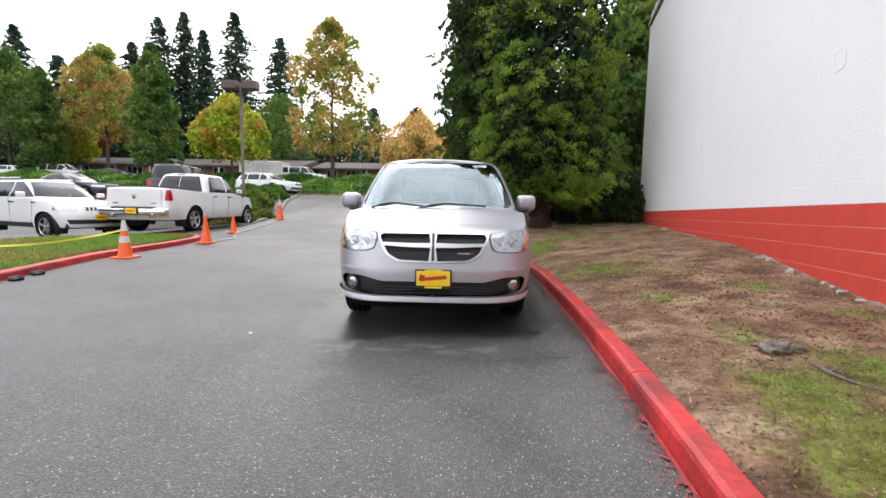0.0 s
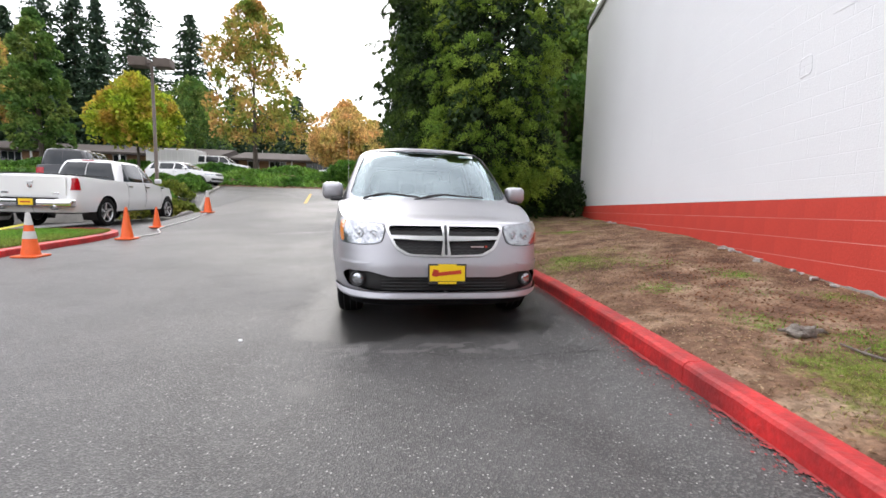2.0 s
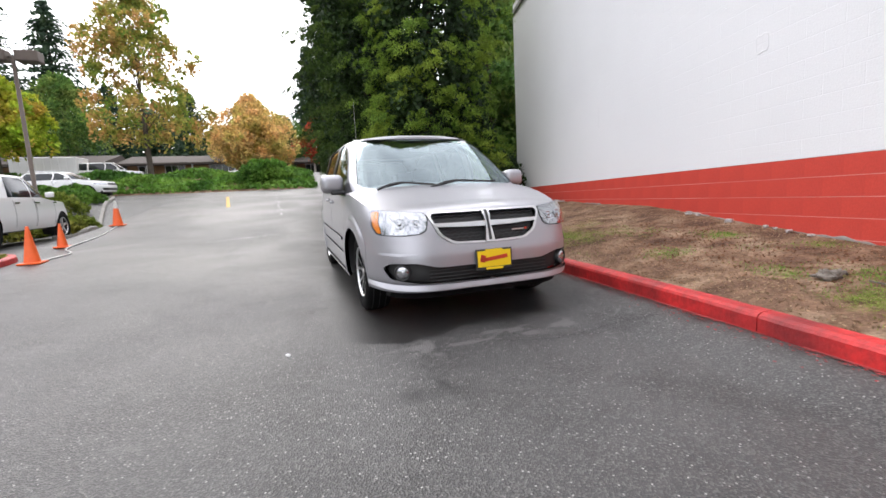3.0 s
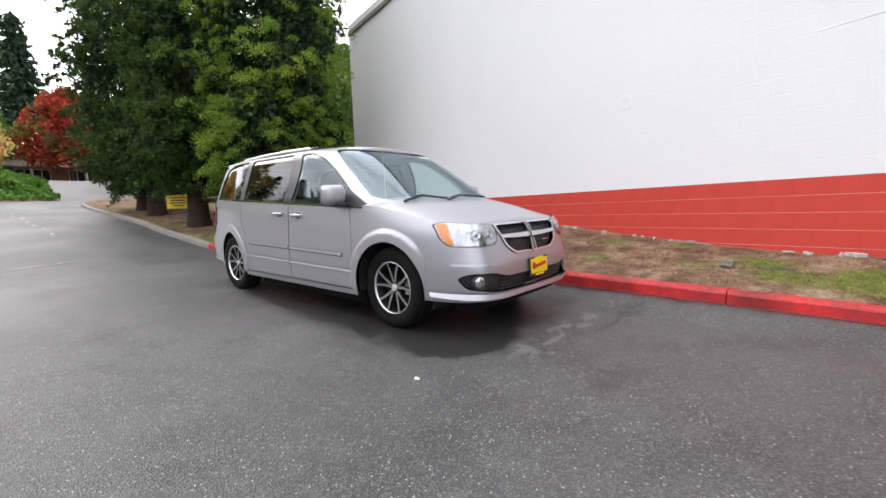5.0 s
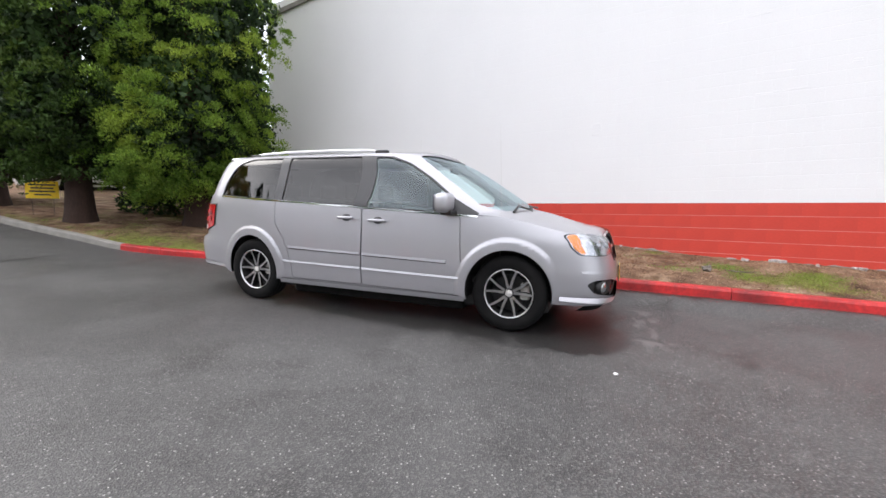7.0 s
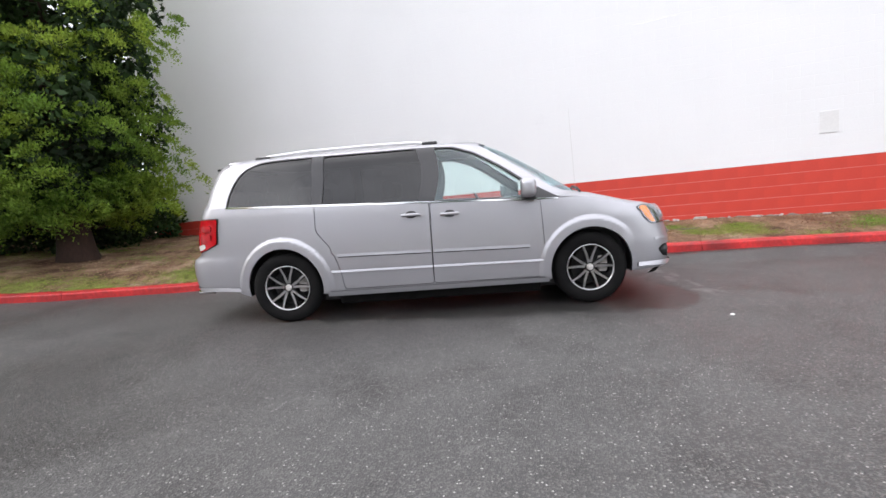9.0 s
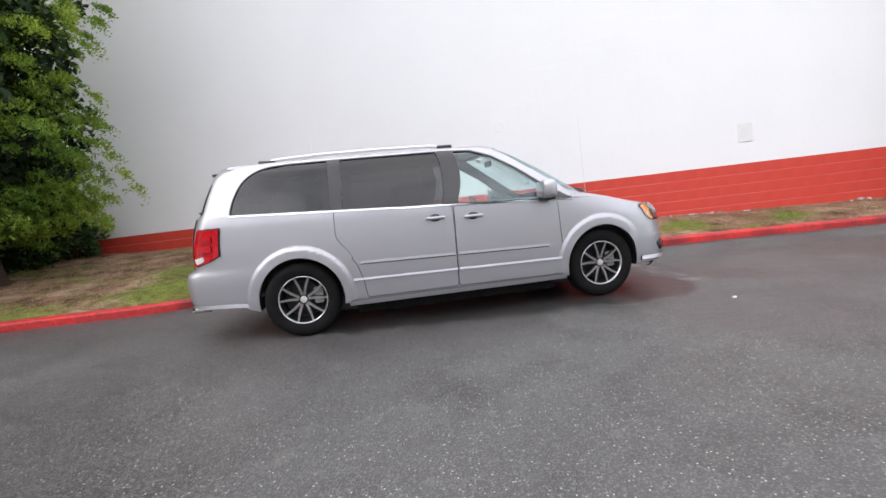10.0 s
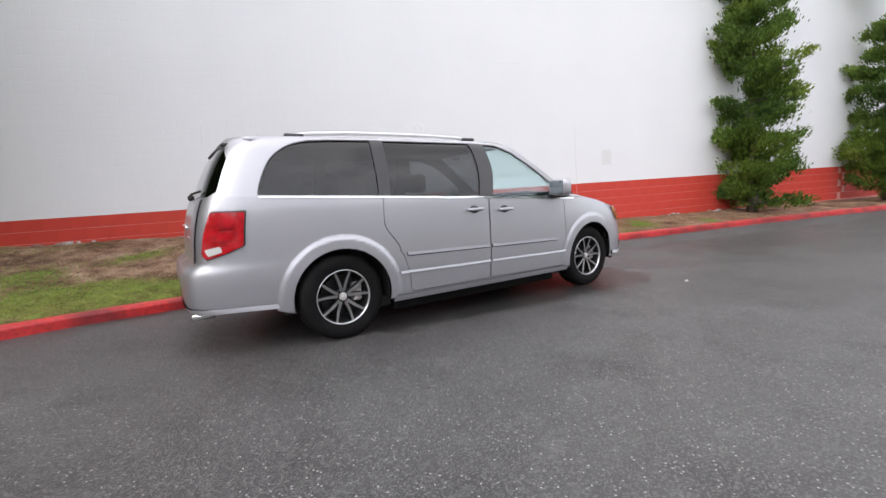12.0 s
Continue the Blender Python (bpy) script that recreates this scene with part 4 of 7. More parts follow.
def wheel(parent, at, radius, width, rim_r, spokes, outer, style="twin", name="wheel"):
    """Tyre, rim barrel, spokes and hub; outer: +1 or -1, the side of the car that it faces."""
    w = new(name)
    w.parent = parent
    w.location = at
    if outer < 0:
        w.rotation_euler = (0, 0, math.pi)
    h = width / 2
    prof = [(rim_r, -h * 0.86), (rim_r + 0.02, -h * 0.96), (rim_r + (radius - rim_r) * 0.5, -h * 1.06), (radius - 0.03, -h * 0.98), (radius - 0.008, -h * 0.82), (radius, -h * 0.5),
            (radius, h * 0.5), (radius - 0.008, h * 0.82), (radius - 0.03, h * 0.98), (rim_r + (radius - rim_r) * 0.5, h * 1.06), (rim_r + 0.02, h * 0.96), (rim_r, h * 0.86)]
    tyre = part("tyre", lathe(prof, 48, "x"), M_RUBBER, w, smooth=True)
    bm = bmesh.new()
    for g in range(3):
        x = (-0.5 + 0.5 * g) * h
        r0 = lathe([(radius + 0.0, x - 0.004), (radius + 0.0012, x), (radius + 0.0, x + 0.004)], 40, "x")
        tmp = bpy.data.meshes.new("t")
        r0.to_mesh(tmp)
        r0.free()
        bm.from_mesh(tmp)
        bpy.data.meshes.remove(tmp)
    part("tread_groove", bm, M_BLACK, tyre)
    part("rim", lathe([(rim_r * 0.98, -h * 0.8), (rim_r * 1.005, h * 0.70), (rim_r * 1.02, h * 0.90), (rim_r * 1.015, h * 0.95), (rim_r * 0.985, h * 0.93), (rim_r * 0.97, h * 0.80)], 48, "x"), M_BRIGHT, w, smooth=True)
    part("brake_disc", lathe([(0.0, -0.01), (rim_r * 0.74, -0.01), (rim_r * 0.74, 0.008), (0.0, 0.008)], 32, "x"), M_DARKRIM, w)
    part("brake_caliper", box_bm(0.07, 0.09, 0.16, (0.01, rim_r * 0.62, 0.02), 0.02), M_ROCK, w)
    part("inner_barrel", lathe([(rim_r * 0.965, h * 0.80), (rim_r * 0.93, h * 0.3), (rim_r * 0.93, -h * 0.78), (0.0, -h * 0.75)], 32, "x"), M_BLACK, w)
    for k in range(spokes):
        base = 2 * math.pi * k / spokes + 0.3
        for sgn in ((-1, 1) if style == "twin" else (0,)):
            a_in, a_out = base + sgn * 0.19, base + sgn * 0.30
            wi, wo = (0.013, 0.010) if style == "twin" else (0.03, 0.022)
            pts = []
            for r, a, ww, x in ((rim_r * 0.20, a_in, wi, h * 0.62), (rim_r * 0.6, (a_in + a_out) / 2, (wi + wo) / 2, h * 0.72), (rim_r * 0.965, a_out, wo, h * 0.80)):
                d, n = (math.cos(a), math.sin(a)), (-math.sin(a), math.cos(a))
                pts.append([(x, d[0] * r + n[0] * ww * s, d[1] * r + n[1] * ww * s) for s in (-1, 1)] + [(x - 0.035, d[0] * r + n[0] * ww * s * 1.25, d[1] * r + n[1] * ww * s * 1.25) for s in (1, -1)])
            bm = bmesh.new()
            rings = [[bm.verts.new(v) for v in ring] for ring in pts]
            for r0, r1 in zip(rings, rings[1:]):
                for i in range(4):
                    bm.faces.new((r0[i], r0[(i + 1) % 4], r1[(i + 1) % 4], r1[i]))
            bm.faces.new(rings[0][::-1])
            bm.faces.new(rings[-1])
            bmesh.ops.recalc_face_normals(bm, faces=bm.faces)
            web = part("spoke", bm, M_DARKRIM if style == "twin" else M_BRIGHT, w)
            if style == "twin":
                bm = bmesh.new()
                face = [[bm.verts.new((v[0] + 0.002, v[1], v[2])) for v in ring[:2]] for ring in pts]
                for r0, r1 in zip(face, face[1:]):
                    bm.faces.new((r0[0], r0[1], r1[1], r1[0]))
                bmesh.ops.solidify(bm, geom=bm.faces[:], thickness=0.003)
                part("spoke_face", bm, M_BRIGHT, web, "machined bright spoke face")
    hub = part("hub_cap", lathe([(0.0, h * 0.40), (rim_r * 0.31, h * 0.40), (rim_r * 0.31, h * 0.56), (rim_r * 0.24, h * 0.60), (0.0, h * 0.61)], 24, "x"), M_DARKRIM, w, smooth=True)
    part("centre_cap", lathe([(rim_r * 0.15, h * 0.58), (rim_r * 0.15, h * 0.71), (rim_r * 0.12, h * 0.74), (0.0, h * 0.75)], 20, "x"), M_ROCK, w, smooth=True)
    for k in range(5):
        a = 2 * math.pi * (k + 0.5) / 5 + 0.3
        b = part("lug_nut", lathe([(0.0, h * 0.60), (0.011, h * 0.60), (0.011, h * 0.70), (0.0, h * 0.71)], 6, "x"), M_DARKRIM, hub)
        b.location = (0, math.cos(a) * rim_r * 0.245, math.sin(a) * rim_r * 0.245)
    return w


def strip_outline(shell, pts, half):
    """A band of constant half height along flank points (y, z)."""
    up = [shell.side(y, z + half) for y, z in pts]
    lo = [shell.side(y, z - half) for y, z in pts]
    return up + lo[::-1]


def arch_cut(shell, y, r, z0, zb):
    """The wheel opening as a hole reaching below the sill."""
    arc = circle2(y, z0, r, math.pi * 1.12, -math.pi * 0.12, 30)
    return [shell.side(q[0], max(q[1], zb - 0.05)) for q in arc]


def seat(parent, at, w=0.5):
    s = new("seat")
    s.parent = parent
    s.location = at
    part("cushion", box_bm(w, 0.5, 0.16, (0, 0, 0.42), 0.05, 3), M_INTERIOR, s, smooth=True)
    part("backrest", box_bm(w, 0.16, 0.66, (0, 0.30, 0.78), 0.05, 3, rot=Matrix.Rotation(-0.2, 4, "X")), M_INTERIOR, s, smooth=True)
    part("headrest", box_bm(w * 0.55, 0.11, 0.19, (0, 0.42, 1.24), 0.045, 3), M_INTERIOR, s, smooth=True)
    part("pedestal", box_bm(w * 0.7, 0.4, 0.22, (0, 0, 0.26), 0.02), M_BLACK, s)


def minivan():
    van = thing("minivan", pose(0, 0, 0), "silver minivan parked beside the red kerb, clean and wet", "minivan")
    low = Shell([(0.18, 0.90), (0.25, 0.945), (0.32, 0.965), (0.45, 0.976), (0.62, 0.984), (0.8, 0.982), (1.0, 0.974), (1.12, 0.966), (1.26, 0.945)],
                [(0.18, -0.80), (0.25, -0.86), (0.32, -0.90), (0.45, -0.922), (0.56, -0.918), (0.67, -0.892), (0.78, -0.860), (0.865, -0.825), (0.925, -0.765), (1.26, -0.28)],
                [(0.18, 4.02), (0.30, 4.14), (0.42, 4.21), (0.60, 4.225), (0.70, 4.20), (0.735, 4.13), (0.9, 4.12), (1.1, 4.085), (1.26, 4.03)], 5.7, 7.5, 0.105)
    top = Shell([(1.0, 0.972), (1.12, 0.966), (1.25, 0.935), (1.40, 0.892), (1.53, 0.848), (1.62, 0.818), (1.68, 0.775), (1.72, 0.72)],
                [(1.0, -0.18), (1.06, -0.08), (1.2, 0.12), (1.4, 0.42), (1.55, 0.665), (1.645, 0.84), (1.69, 0.95), (1.72, 1.07)],
                [(1.0, 4.10), (1.2, 4.05), (1.3, 4.01), (1.45, 3.95), (1.6, 3.87), (1.68, 3.80), (1.72, 3.73)], 5.4, 7.0, 0.105)
    AX_F, AX_R, R = 0.0, 3.078, 0.362

    def belt(y):
        return 1.088 + 0.0447 * (y - 0.638)

    S, T = low.side, top.side
    # lower body side, with wheel openings, door openings and lamp recesses
    bottom = [(0.0, 0.30), low.front(0.45, 0.30), S(-0.45, 0.305), S(-0.2, 0.31), S(0.6, 0.27), S(2.6, 0.285), S(3.3, 0.32), S(3.55, 0.345), S(3.9, 0.365), (low.top, 0.365)]
    fender = [(low.top, 1.235), S(3.9, 1.232)] + [S(y, belt(y)) for y in np.linspace(3.6, 0.35, 12)] + [S(0.1, 1.078), S(-0.15, 1.032), S(-0.40, 0.972), S(-0.55, 0.942), low.front(0.62, 0.925), low.front(0.45, 0.914), low.front(0.25, 0.912), (0.0, 0.912)]
    door_f = [(0.475, belt(0.475) - 0.004), (1.54, belt(1.54) - 0.004), (1.552, 0.325), (0.52, 0.318), (0.465, 0.40), (0.455, 0.62)]
    door_s = [(1.556, belt(1.556) - 0.004), (2.69, belt(2.69) - 0.004), (2.695, 0.93), (2.655, 0.87), (2.575, 0.77), (2.52, 0.64), (2.475, 0.48), (2.46, 0.325), (1.562, 0.325)]

    def cut(poly, grow):
        """A flank outline with softened corners, widened evenly by grow."""
        q = np.array(dense(rounded(poly, 0.035, 5), 0.05))
        d = np.roll(q, -1, 0) - np.roll(q, 1, 0)
        d /= np.linalg.norm(d, axis=1, keepdims=True) + 1e-9
        turn = np.sign(np.sum(q[:, 0] * np.roll(q[:, 1], -1) - q[:, 1] * np.roll(q[:, 0], -1)))
        q = q + np.c_[d[:, 1], -d[:, 0]] * turn * grow
        return [S(*v) for v in q]

    grille = rounded([(0.0, 0.898), (0.455, 0.898), (0.475, 0.875), (0.40, 0.73), (0.30, 0.675), (0.0, 0.665)], 0.03)
    intake = rounded([(0.0, 0.492), (0.45, 0.492), (0.62, 0.535), (0.80, 0.535), (0.845, 0.498), (0.80, 0.410), (0.60, 0.375), (0.0, 0.362)], 0.03)
    FR = low.front
    holes = [arch_cut(low, AX_F, 0.405, 0.372, 0.245), arch_cut(low, AX_R, 0.405, 0.372, 0.245), cut(door_f, 0.006), cut(door_s, 0.006)]

    def half_hole(poly):
        q = [FR(x, z) for x, z in poly]
        return [(p if p > 1e-6 else -0.02, z) for p, z in q]

    holes += [half_hole(grille), half_hole(intake)]
    low_bm = bottom + fender
    panel("body", low, low_bm, M_SILVER, van, holes, 0.0, 0.02, 0.045, "joined")
    for name, poly in (("front_door", door_f), ("sliding_door", door_s)):
        panel(name, low, cut(poly, 0.0), M_SILVER, van, (), 0.0, 0.02, 0.05)
    # wheel arch flares
    for ay in (AX_F, AX_R):
        ring = circle2(ay, 0.372, 0.525, math.pi * 1.02, -math.pi * 0.02, 34)
        ring[0], ring[-1] = (ring[0][0], 0.33), (ring[-1][0], 0.33)
        inner = circle2(ay, 0.372, 0.403, -math.pi * 0.06, math.pi * 1.06, 34)
        if ay == AX_F:
            ring = [(max(q[0], -0.43), q[1] if q[0] > 0 else max(q[1], 0.40)) for q in ring]
        if ay == AX_R:
            ring = [(min(q[0], 3.62), q[1]) for q in ring]
        panel("wheel_arch_flare", low, [S(*q) for q in ring] + [S(*q) for q in inner], M_SILVER, van, (), lambda q, a=ay: 0.0015 + 0.017 * ease(0.525, 0.472, math.hypot(q[1] - a, q[2] - 0.372)) * (1 if a else ease(-0.43, -0.30, q[1])), 0.02, 0.025)
    # dark liners: wheel wells, floor, inner flank behind the door gaps
    for ay in (AX_F, AX_R):
        for s in (-1, 1):
            arc = circle2(0, 0, 0.415, math.pi * 1.06, -math.pi * 0.06, 24)
            tuck = [0.06 * ease(0.1, -0.35, q[0]) if ay == AX_F else 0.03 + 0.07 * ease(-0.15, 0.35, q[0]) for q in arc]
            verts = [(s * x, ay + q[0], 0.372 + q[1]) for q, k in zip(arc, tuck) for x in (0.955 - k, 0.60)]
            faces = [(2 * i, 2 * i + 1, 2 * i + 3, 2 * i + 2) for i in range(len(arc) - 1)]
            verts.append((s * 0.60, ay, 0.372))
            faces += [(2 * i + 1, 2 * i + 3, len(verts) - 1) for i in range(len(arc) - 1)]
            pydata("wheel_well", verts, faces, M_BLACK, van)
    part("underbody", box_bm(1.50, 3.5, 0.16, (0, 1.40, 0.25), 0.03), M_BLACK, van)
    # added black box: blocks light under the sills and reads as their shade
    part("floor_pan", box_bm(1.60, 2.1, 0.17, (0, 1.53, 0.215), 0.03), M_RUBBER, van)
    part("cabin_floor", box_bm(1.50, 3.6, 0.06, (0, 2.0, 0.44), 0.01), M_INTERIOR, van)
    part("bulkhead", box_bm(1.5, 0.75, 0.62, (0, -0.22, 0.58), 0.08), M_BLACK, van)
    for s in (-1, 1):
        part("inner_flank", box_bm(0.02, 1.95, 0.78, (s * 0.925, 1.52, 0.70), 0.004), M_BLACK, van)
        part("inner_quarter", box_bm(0.02, 0.9, 0.34, (s * 0.79, 3.0, 1.0), 0.004), M_INTERIOR, van)
    # greenhouse with window openings
    gy = np.linspace(0.30, 3.9, 14)
    base = [(0.0, 1.03), top.front(0.5, 1.035), T(0.22, 1.05)] + [T(y, belt(y) - 0.006) for y in gy] + [(top.top, 1.225)]
    crest = [(top.top, 1.70), (0.0, 1.70)]
    win_f = rounded([(0.60, belt(0.60) + 0.014), (1.492, belt(1.492) + 0.014), (1.468, 1.657), (1.30, 1.650), (1.085, 1.576), (0.845, 1.432), (0.60, 1.248)], 0.025)
    win_s = rounded([(1.655, belt(1.655) + 0.014), (2.612, belt(2.612) + 0.014), (2.59, 1.664), (1.648, 1.664)], 0.02)
    haunch = [(3.662, 1.25), (3.628, 1.36), (3.545, 1.51), (3.425, 1.608), (3.27, 1.658), (3.08, 1.671)]
    arc_q = [tuple(q) for q in smooth_line(haunch, 0.05)]
    win_q = [(2.722, belt(2.722) + 0.014), (3.648, belt(3.648) + 0.014)] + [(y - 0.010 * ease(3.3, 3.62, y), z - 0.010 * ease(3.66, 3.3, y)) for y, z in arc_q[1:]] + [(2.712, 1.664)]
    screen = [(-0.02, 1.090), top.front(0.35, 1.095), top.front(0.62, 1.11), top.front(0.80, 1.145), top.front(0.834, 1.18), top.front(0.802, 1.32), top.front(0.760, 1.48), top.front(0.712, 1.61), top.front(0.675, 1.662), top.front(0.62, 1.678), top.front(0.3, 1.684), (-0.02, 1.686)]
    rear_win = [(top.top + 0.02, 1.235), top.back(0.72, 1.235), top.back(0.78, 1.27), top.back(0.72, 1.52), top.back(0.63, 1.615), (top.top + 0.02, 1.63)]
    wins = [[T(*q) for q in w] for w in (win_f, win_s, win_q)]
    edge_b = [(y, belt(y) + 0.004) for y in np.linspace(0.27, 3.655, 12)]
    edge_t = arc_q + [(2.7, 1.673), (1.6, 1.672), (1.44, 1.668), (1.285, 1.660), (1.075, 1.588), (0.83, 1.442), (0.55, 1.235), (0.30, 1.095)]
    band = [T(*q) for q in edge_b + edge_t]
    opening = [T(y, z + 0.005) for y, z in edge_b] + [T(y + (-0.006 if y > 3.3 else 0.006 if y < 1.3 else 0), z - 0.006) for y, z in edge_t]
    panel("pillar_frame", top, base + crest, M_SILVER, van, [opening, screen, rear_win], 0.0, 0.018, 0.05, "joined")

    def glass(name, poly, material, joined=True, label=""):
        for ob in panel(name, top, poly, material, van, (), -0.006, 0.0, 0.06, "joined" if joined else True, label):
            ob.visible_shadow = False

    glass("windscreen", [(max(0.0, p), z) for p, z in screen], M_SCREEN, True, "large clear windscreen reflecting the sky")
    glass("rear_window", [(min(top.top, p), z) for p, z in rear_win], M_REARGLASS, True, "dark tinted rear window")
    glass("front_window", wins[0], M_GLASS, False, "clear front door window")
    glass("sliding_door_window", wins[1], M_TINT, False, "dark tinted window")
    glass("quarter_window", wins[2], M_TINT, False, "dark tinted window")
    # black window band with the three openings, chrome belt line
    panel("window_band", top, band, M_TRIMBLACK, van, wins, 0.003, 0.012, 0.05, True, "black window surround")
    panel("pillar_trim", top, band, M_TRIMPALE, van, wins, -0.035, 0.0, 0.06, True, "pale grey inner pillar trim")
    ys = np.linspace(0.30, 3.66, 14)
    panel("belt_moulding", low, [S(y, belt(y) + 0.007) for y in ys] + [S(y, belt(y) - 0.009) for y in ys[::-1]], M_CHROME, van, (), 0.006, 0.010, 0.08)
    # flank mouldings
    for y0, y1 in ((0.60, 1.535), (1.57, 2.50)):
        seg = [(y, 0.632 + 0.021 * (y - 0.6)) for y in np.linspace(y0, y1, 8)]
        for ob in panel("side_moulding", low, strip_outline(low, seg, 0.014), M_SILVER, van, (), 0.014, 0.016, 0.05, tilt=0.12):
            pass
        # thin black strip painted below each moulding as its shade line
        shade = [(y, z - 0.019) for y, z in seg]
        panel("moulding_groove", low, strip_outline(low, shade, 0.004), M_BLACK, van, (), 0.002, 0.003, 0.05)
    for y0, y1 in ((0.46, 1.545), (1.56, 2.58)):
        seg = [(y, 0.480 + 0.014 * (y - 0.45)) for y in np.linspace(y0, y1, 8)]
        panel("sill_ledge", low, strip_outline(low, seg, 0.012), M_SILVER, van, (), 0.015, 0.017, 0.05, tilt=0.3)
    seg = [(y, 0.284) for y in np.linspace(0.42, 2.64, 10)]
    panel("sill_strip", low, strip_outline(low, seg, 0.024), M_SILVER, van, (), 0.010, 0.03, 0.05)
    # door handles
    for hy in (1.355, 1.735):
        for s in (1, -1):
            h = new("door_handle")
            h.parent = van
            x = low.P(*S(hy, 1.0))[0] * s
            h.location = (x, hy, 1.002 + (hy - 1.355) * 0.045)
            bowl = lathe([(0.0, -0.004), (0.040, -0.002), (0.047, 0.004), (0.040, 0.003), (0.0, 0.003)], 20, "x")
            bmesh.ops.scale(bowl, vec=(1, 1.35, 0.85), verts=bowl.verts)
            part("recess", bowl, M_TRIMBLACK, h, smooth=True)
            part("grip", box_bm(0.024, 0.185, 0.030, (-s * 0.030, 0, 0.0), 0.011, 3), M_SILVER, h, "silver grip", True)
            for d in (-0.07, 0.07):
                part("stem", box_bm(0.03, 0.022, 0.018, (-s * 0.014, d, 0), 0.004), M_SILVER, h)
    # hood and roof
    hood_edge = [(0.0, 0.912), FR(0.25, 0.912), FR(0.45, 0.914), FR(0.62, 0.925), S(-0.55, 0.942), S(-0.40, 0.972), S(-0.15, 1.032), S(0.1, 1.078), S(0.30, 1.086)]
    hood_edge = [q for a, c in zip(hood_edge, hood_edge[1:]) for q in [(a[0] + (c[0] - a[0]) * t, a[1] + (c[1] - a[1]) * t) for t in (0, 0.25, 0.5, 0.75)]] + [hood_edge[-1]]
    hood = lid("hood", low, hood_edge, M_SILVER, van, lambda t: 0.018 + 0.066 * t ** 0.8, "smooth silver hood", 20, 1.6)
    for s in (-1, 1):
        bm = bmesh.new()
        pts = [(s * (0.40 + 0.16 * t), -0.70 + 0.76 * t, 0) for t in np.linspace(0, 1, 8)]
        tube([(x, y, 0.920 + 0.045 * k + 0.155 * k ** 0.85 - 0.004) for (x, y, _), k in zip(pts, np.linspace(0, 1, 8))], [0.004, 0.010, 0.012, 0.012, 0.012, 0.011, 0.009, 0.004], 8, bm)
        part("hood_ridge", bm, M_SILVER, hood, smooth=True)
    lid("roof", top, [(p, 1.695) for p in np.concatenate((np.linspace(0, 1.2, 16), np.linspace(1.25, top.top - 1.2, 26), np.linspace(top.top - 1.15, top.top, 16)))], M_SILVER, van, lambda t: 0.050, "silver roof", 16, 0.8)
    part("cowl", box_bm(1.5, 0.30, 0.02, (0, 0.17, 1.058), 0.006, rot=Matrix.Rotation(0.12, 4, "X")), M_BLACK, van)
    # roof rails
    for s in (-1, 1):
        rail = new("roof_rail")
        rail.parent = van
        part("bar", tube([(s * 0.605, y, 1.732 + z) for y, z in ((1.55, 0.0), (1.68, 0.018), (2.2, 0.026), (2.8, 0.022), (3.2, 0.004), (3.32, -0.018))], 0.016, 10), M_BRIGHT, rail, "brushed silver bar", True)
        for y, z in ((1.52, 1.732), (3.30, 1.716)):
            part("end_cap", box_bm(0.045, 0.16, 0.036, (s * 0.605, y, z), 0.014, 3), M_BLACK, rail, "black end cap", True)
    # mirrors
    for s in (-1, 1):
        mir = new("door_mirror")
        mir.parent = van
        mir.location = (s * 1.045, 0.60, 1.195)
        bm = box_bm(0.225, 0.15, 0.185, (0, 0, 0), 0.055, 4)
        for v in bm.verts:
            v.co.x *= 1 - 0.5 * max(0, -v.co.y) * 2
        part("shell", bm, M_SILVER, mir, "silver mirror housing", True)
        part("mirror_glass", box_bm(0.19, 0.006, 0.15, (0, 0.076, 0), 0.002), M_CHROME, mir)
        part("foot", box_bm(0.19, 0.12, 0.04, (-s * 0.075, -0.02, -0.092), 0.014, 3), M_BLACK, mir, smooth=True)
    # front lamps
    lamp = rounded([(0.50, 0.908), (0.60, 0.918), (0.72, 0.930), (0.842, 0.944), (0.876, 0.925), (0.880, 0.82), (0.858, 0.750), (0.70, 0.742), (0.57, 0.750), (0.515, 0.772), (0.49, 0.86)], 0.02)
    lampq = [FR(x, z) for x, z in lamp]
    cl = np.mean(lampq, 0)
    inner = [tuple(cl + (np.array(q) - cl) * 0.95) for q in lampq]
    panel("headlight_bezel", low, lampq, M_TRIMBLACK, van, (), 0.002, 0.006, 0.03)
    panel("headlight", low, inner, M_REFLECT, van, (), 0.005, 0.004, 0.03, True, "clear headlight with bright reflector")
    amb = [FR(x, z) for x, z in rounded([(0.818, 0.930), (0.845, 0.932), (0.868, 0.915), (0.870, 0.82), (0.850, 0.765), (0.828, 0.765), (0.838, 0.85)], 0.012)]
    panel("turn_signal", low, amb, M_AMBER, van, (), 0.008, 0.004, 0.02, True, "amber turn signal")
    for k, (cx, cz, r) in enumerate(((0.59, 0.832, 0.032), (0.705, 0.836, 0.044))):
        for s in (1, -1):
            p = low.P(*FR(cx, cz))
            n = low.N(*FR(cx, cz))
            b = part("lamp_bowl", lathe([(r, 0.0), (r * 0.96, 0.010), (r * 0.85, 0.006), (r * 0.45, -0.001), (r * 0.40, 0.008), (0.0, 0.012)], 24, "x"), M_REFLECT, van, "bright lamp bowl", True)
            b.matrix_basis = Matrix.Translation((s * p[0], p[1] + 0.0, p[2])) @ Vector((s * n[0], n[1], n[2])).to_track_quat("X", "Z").to_matrix().to_4x4()
            b.location += Vector((s * n[0], n[1], n[2])) * 0.006
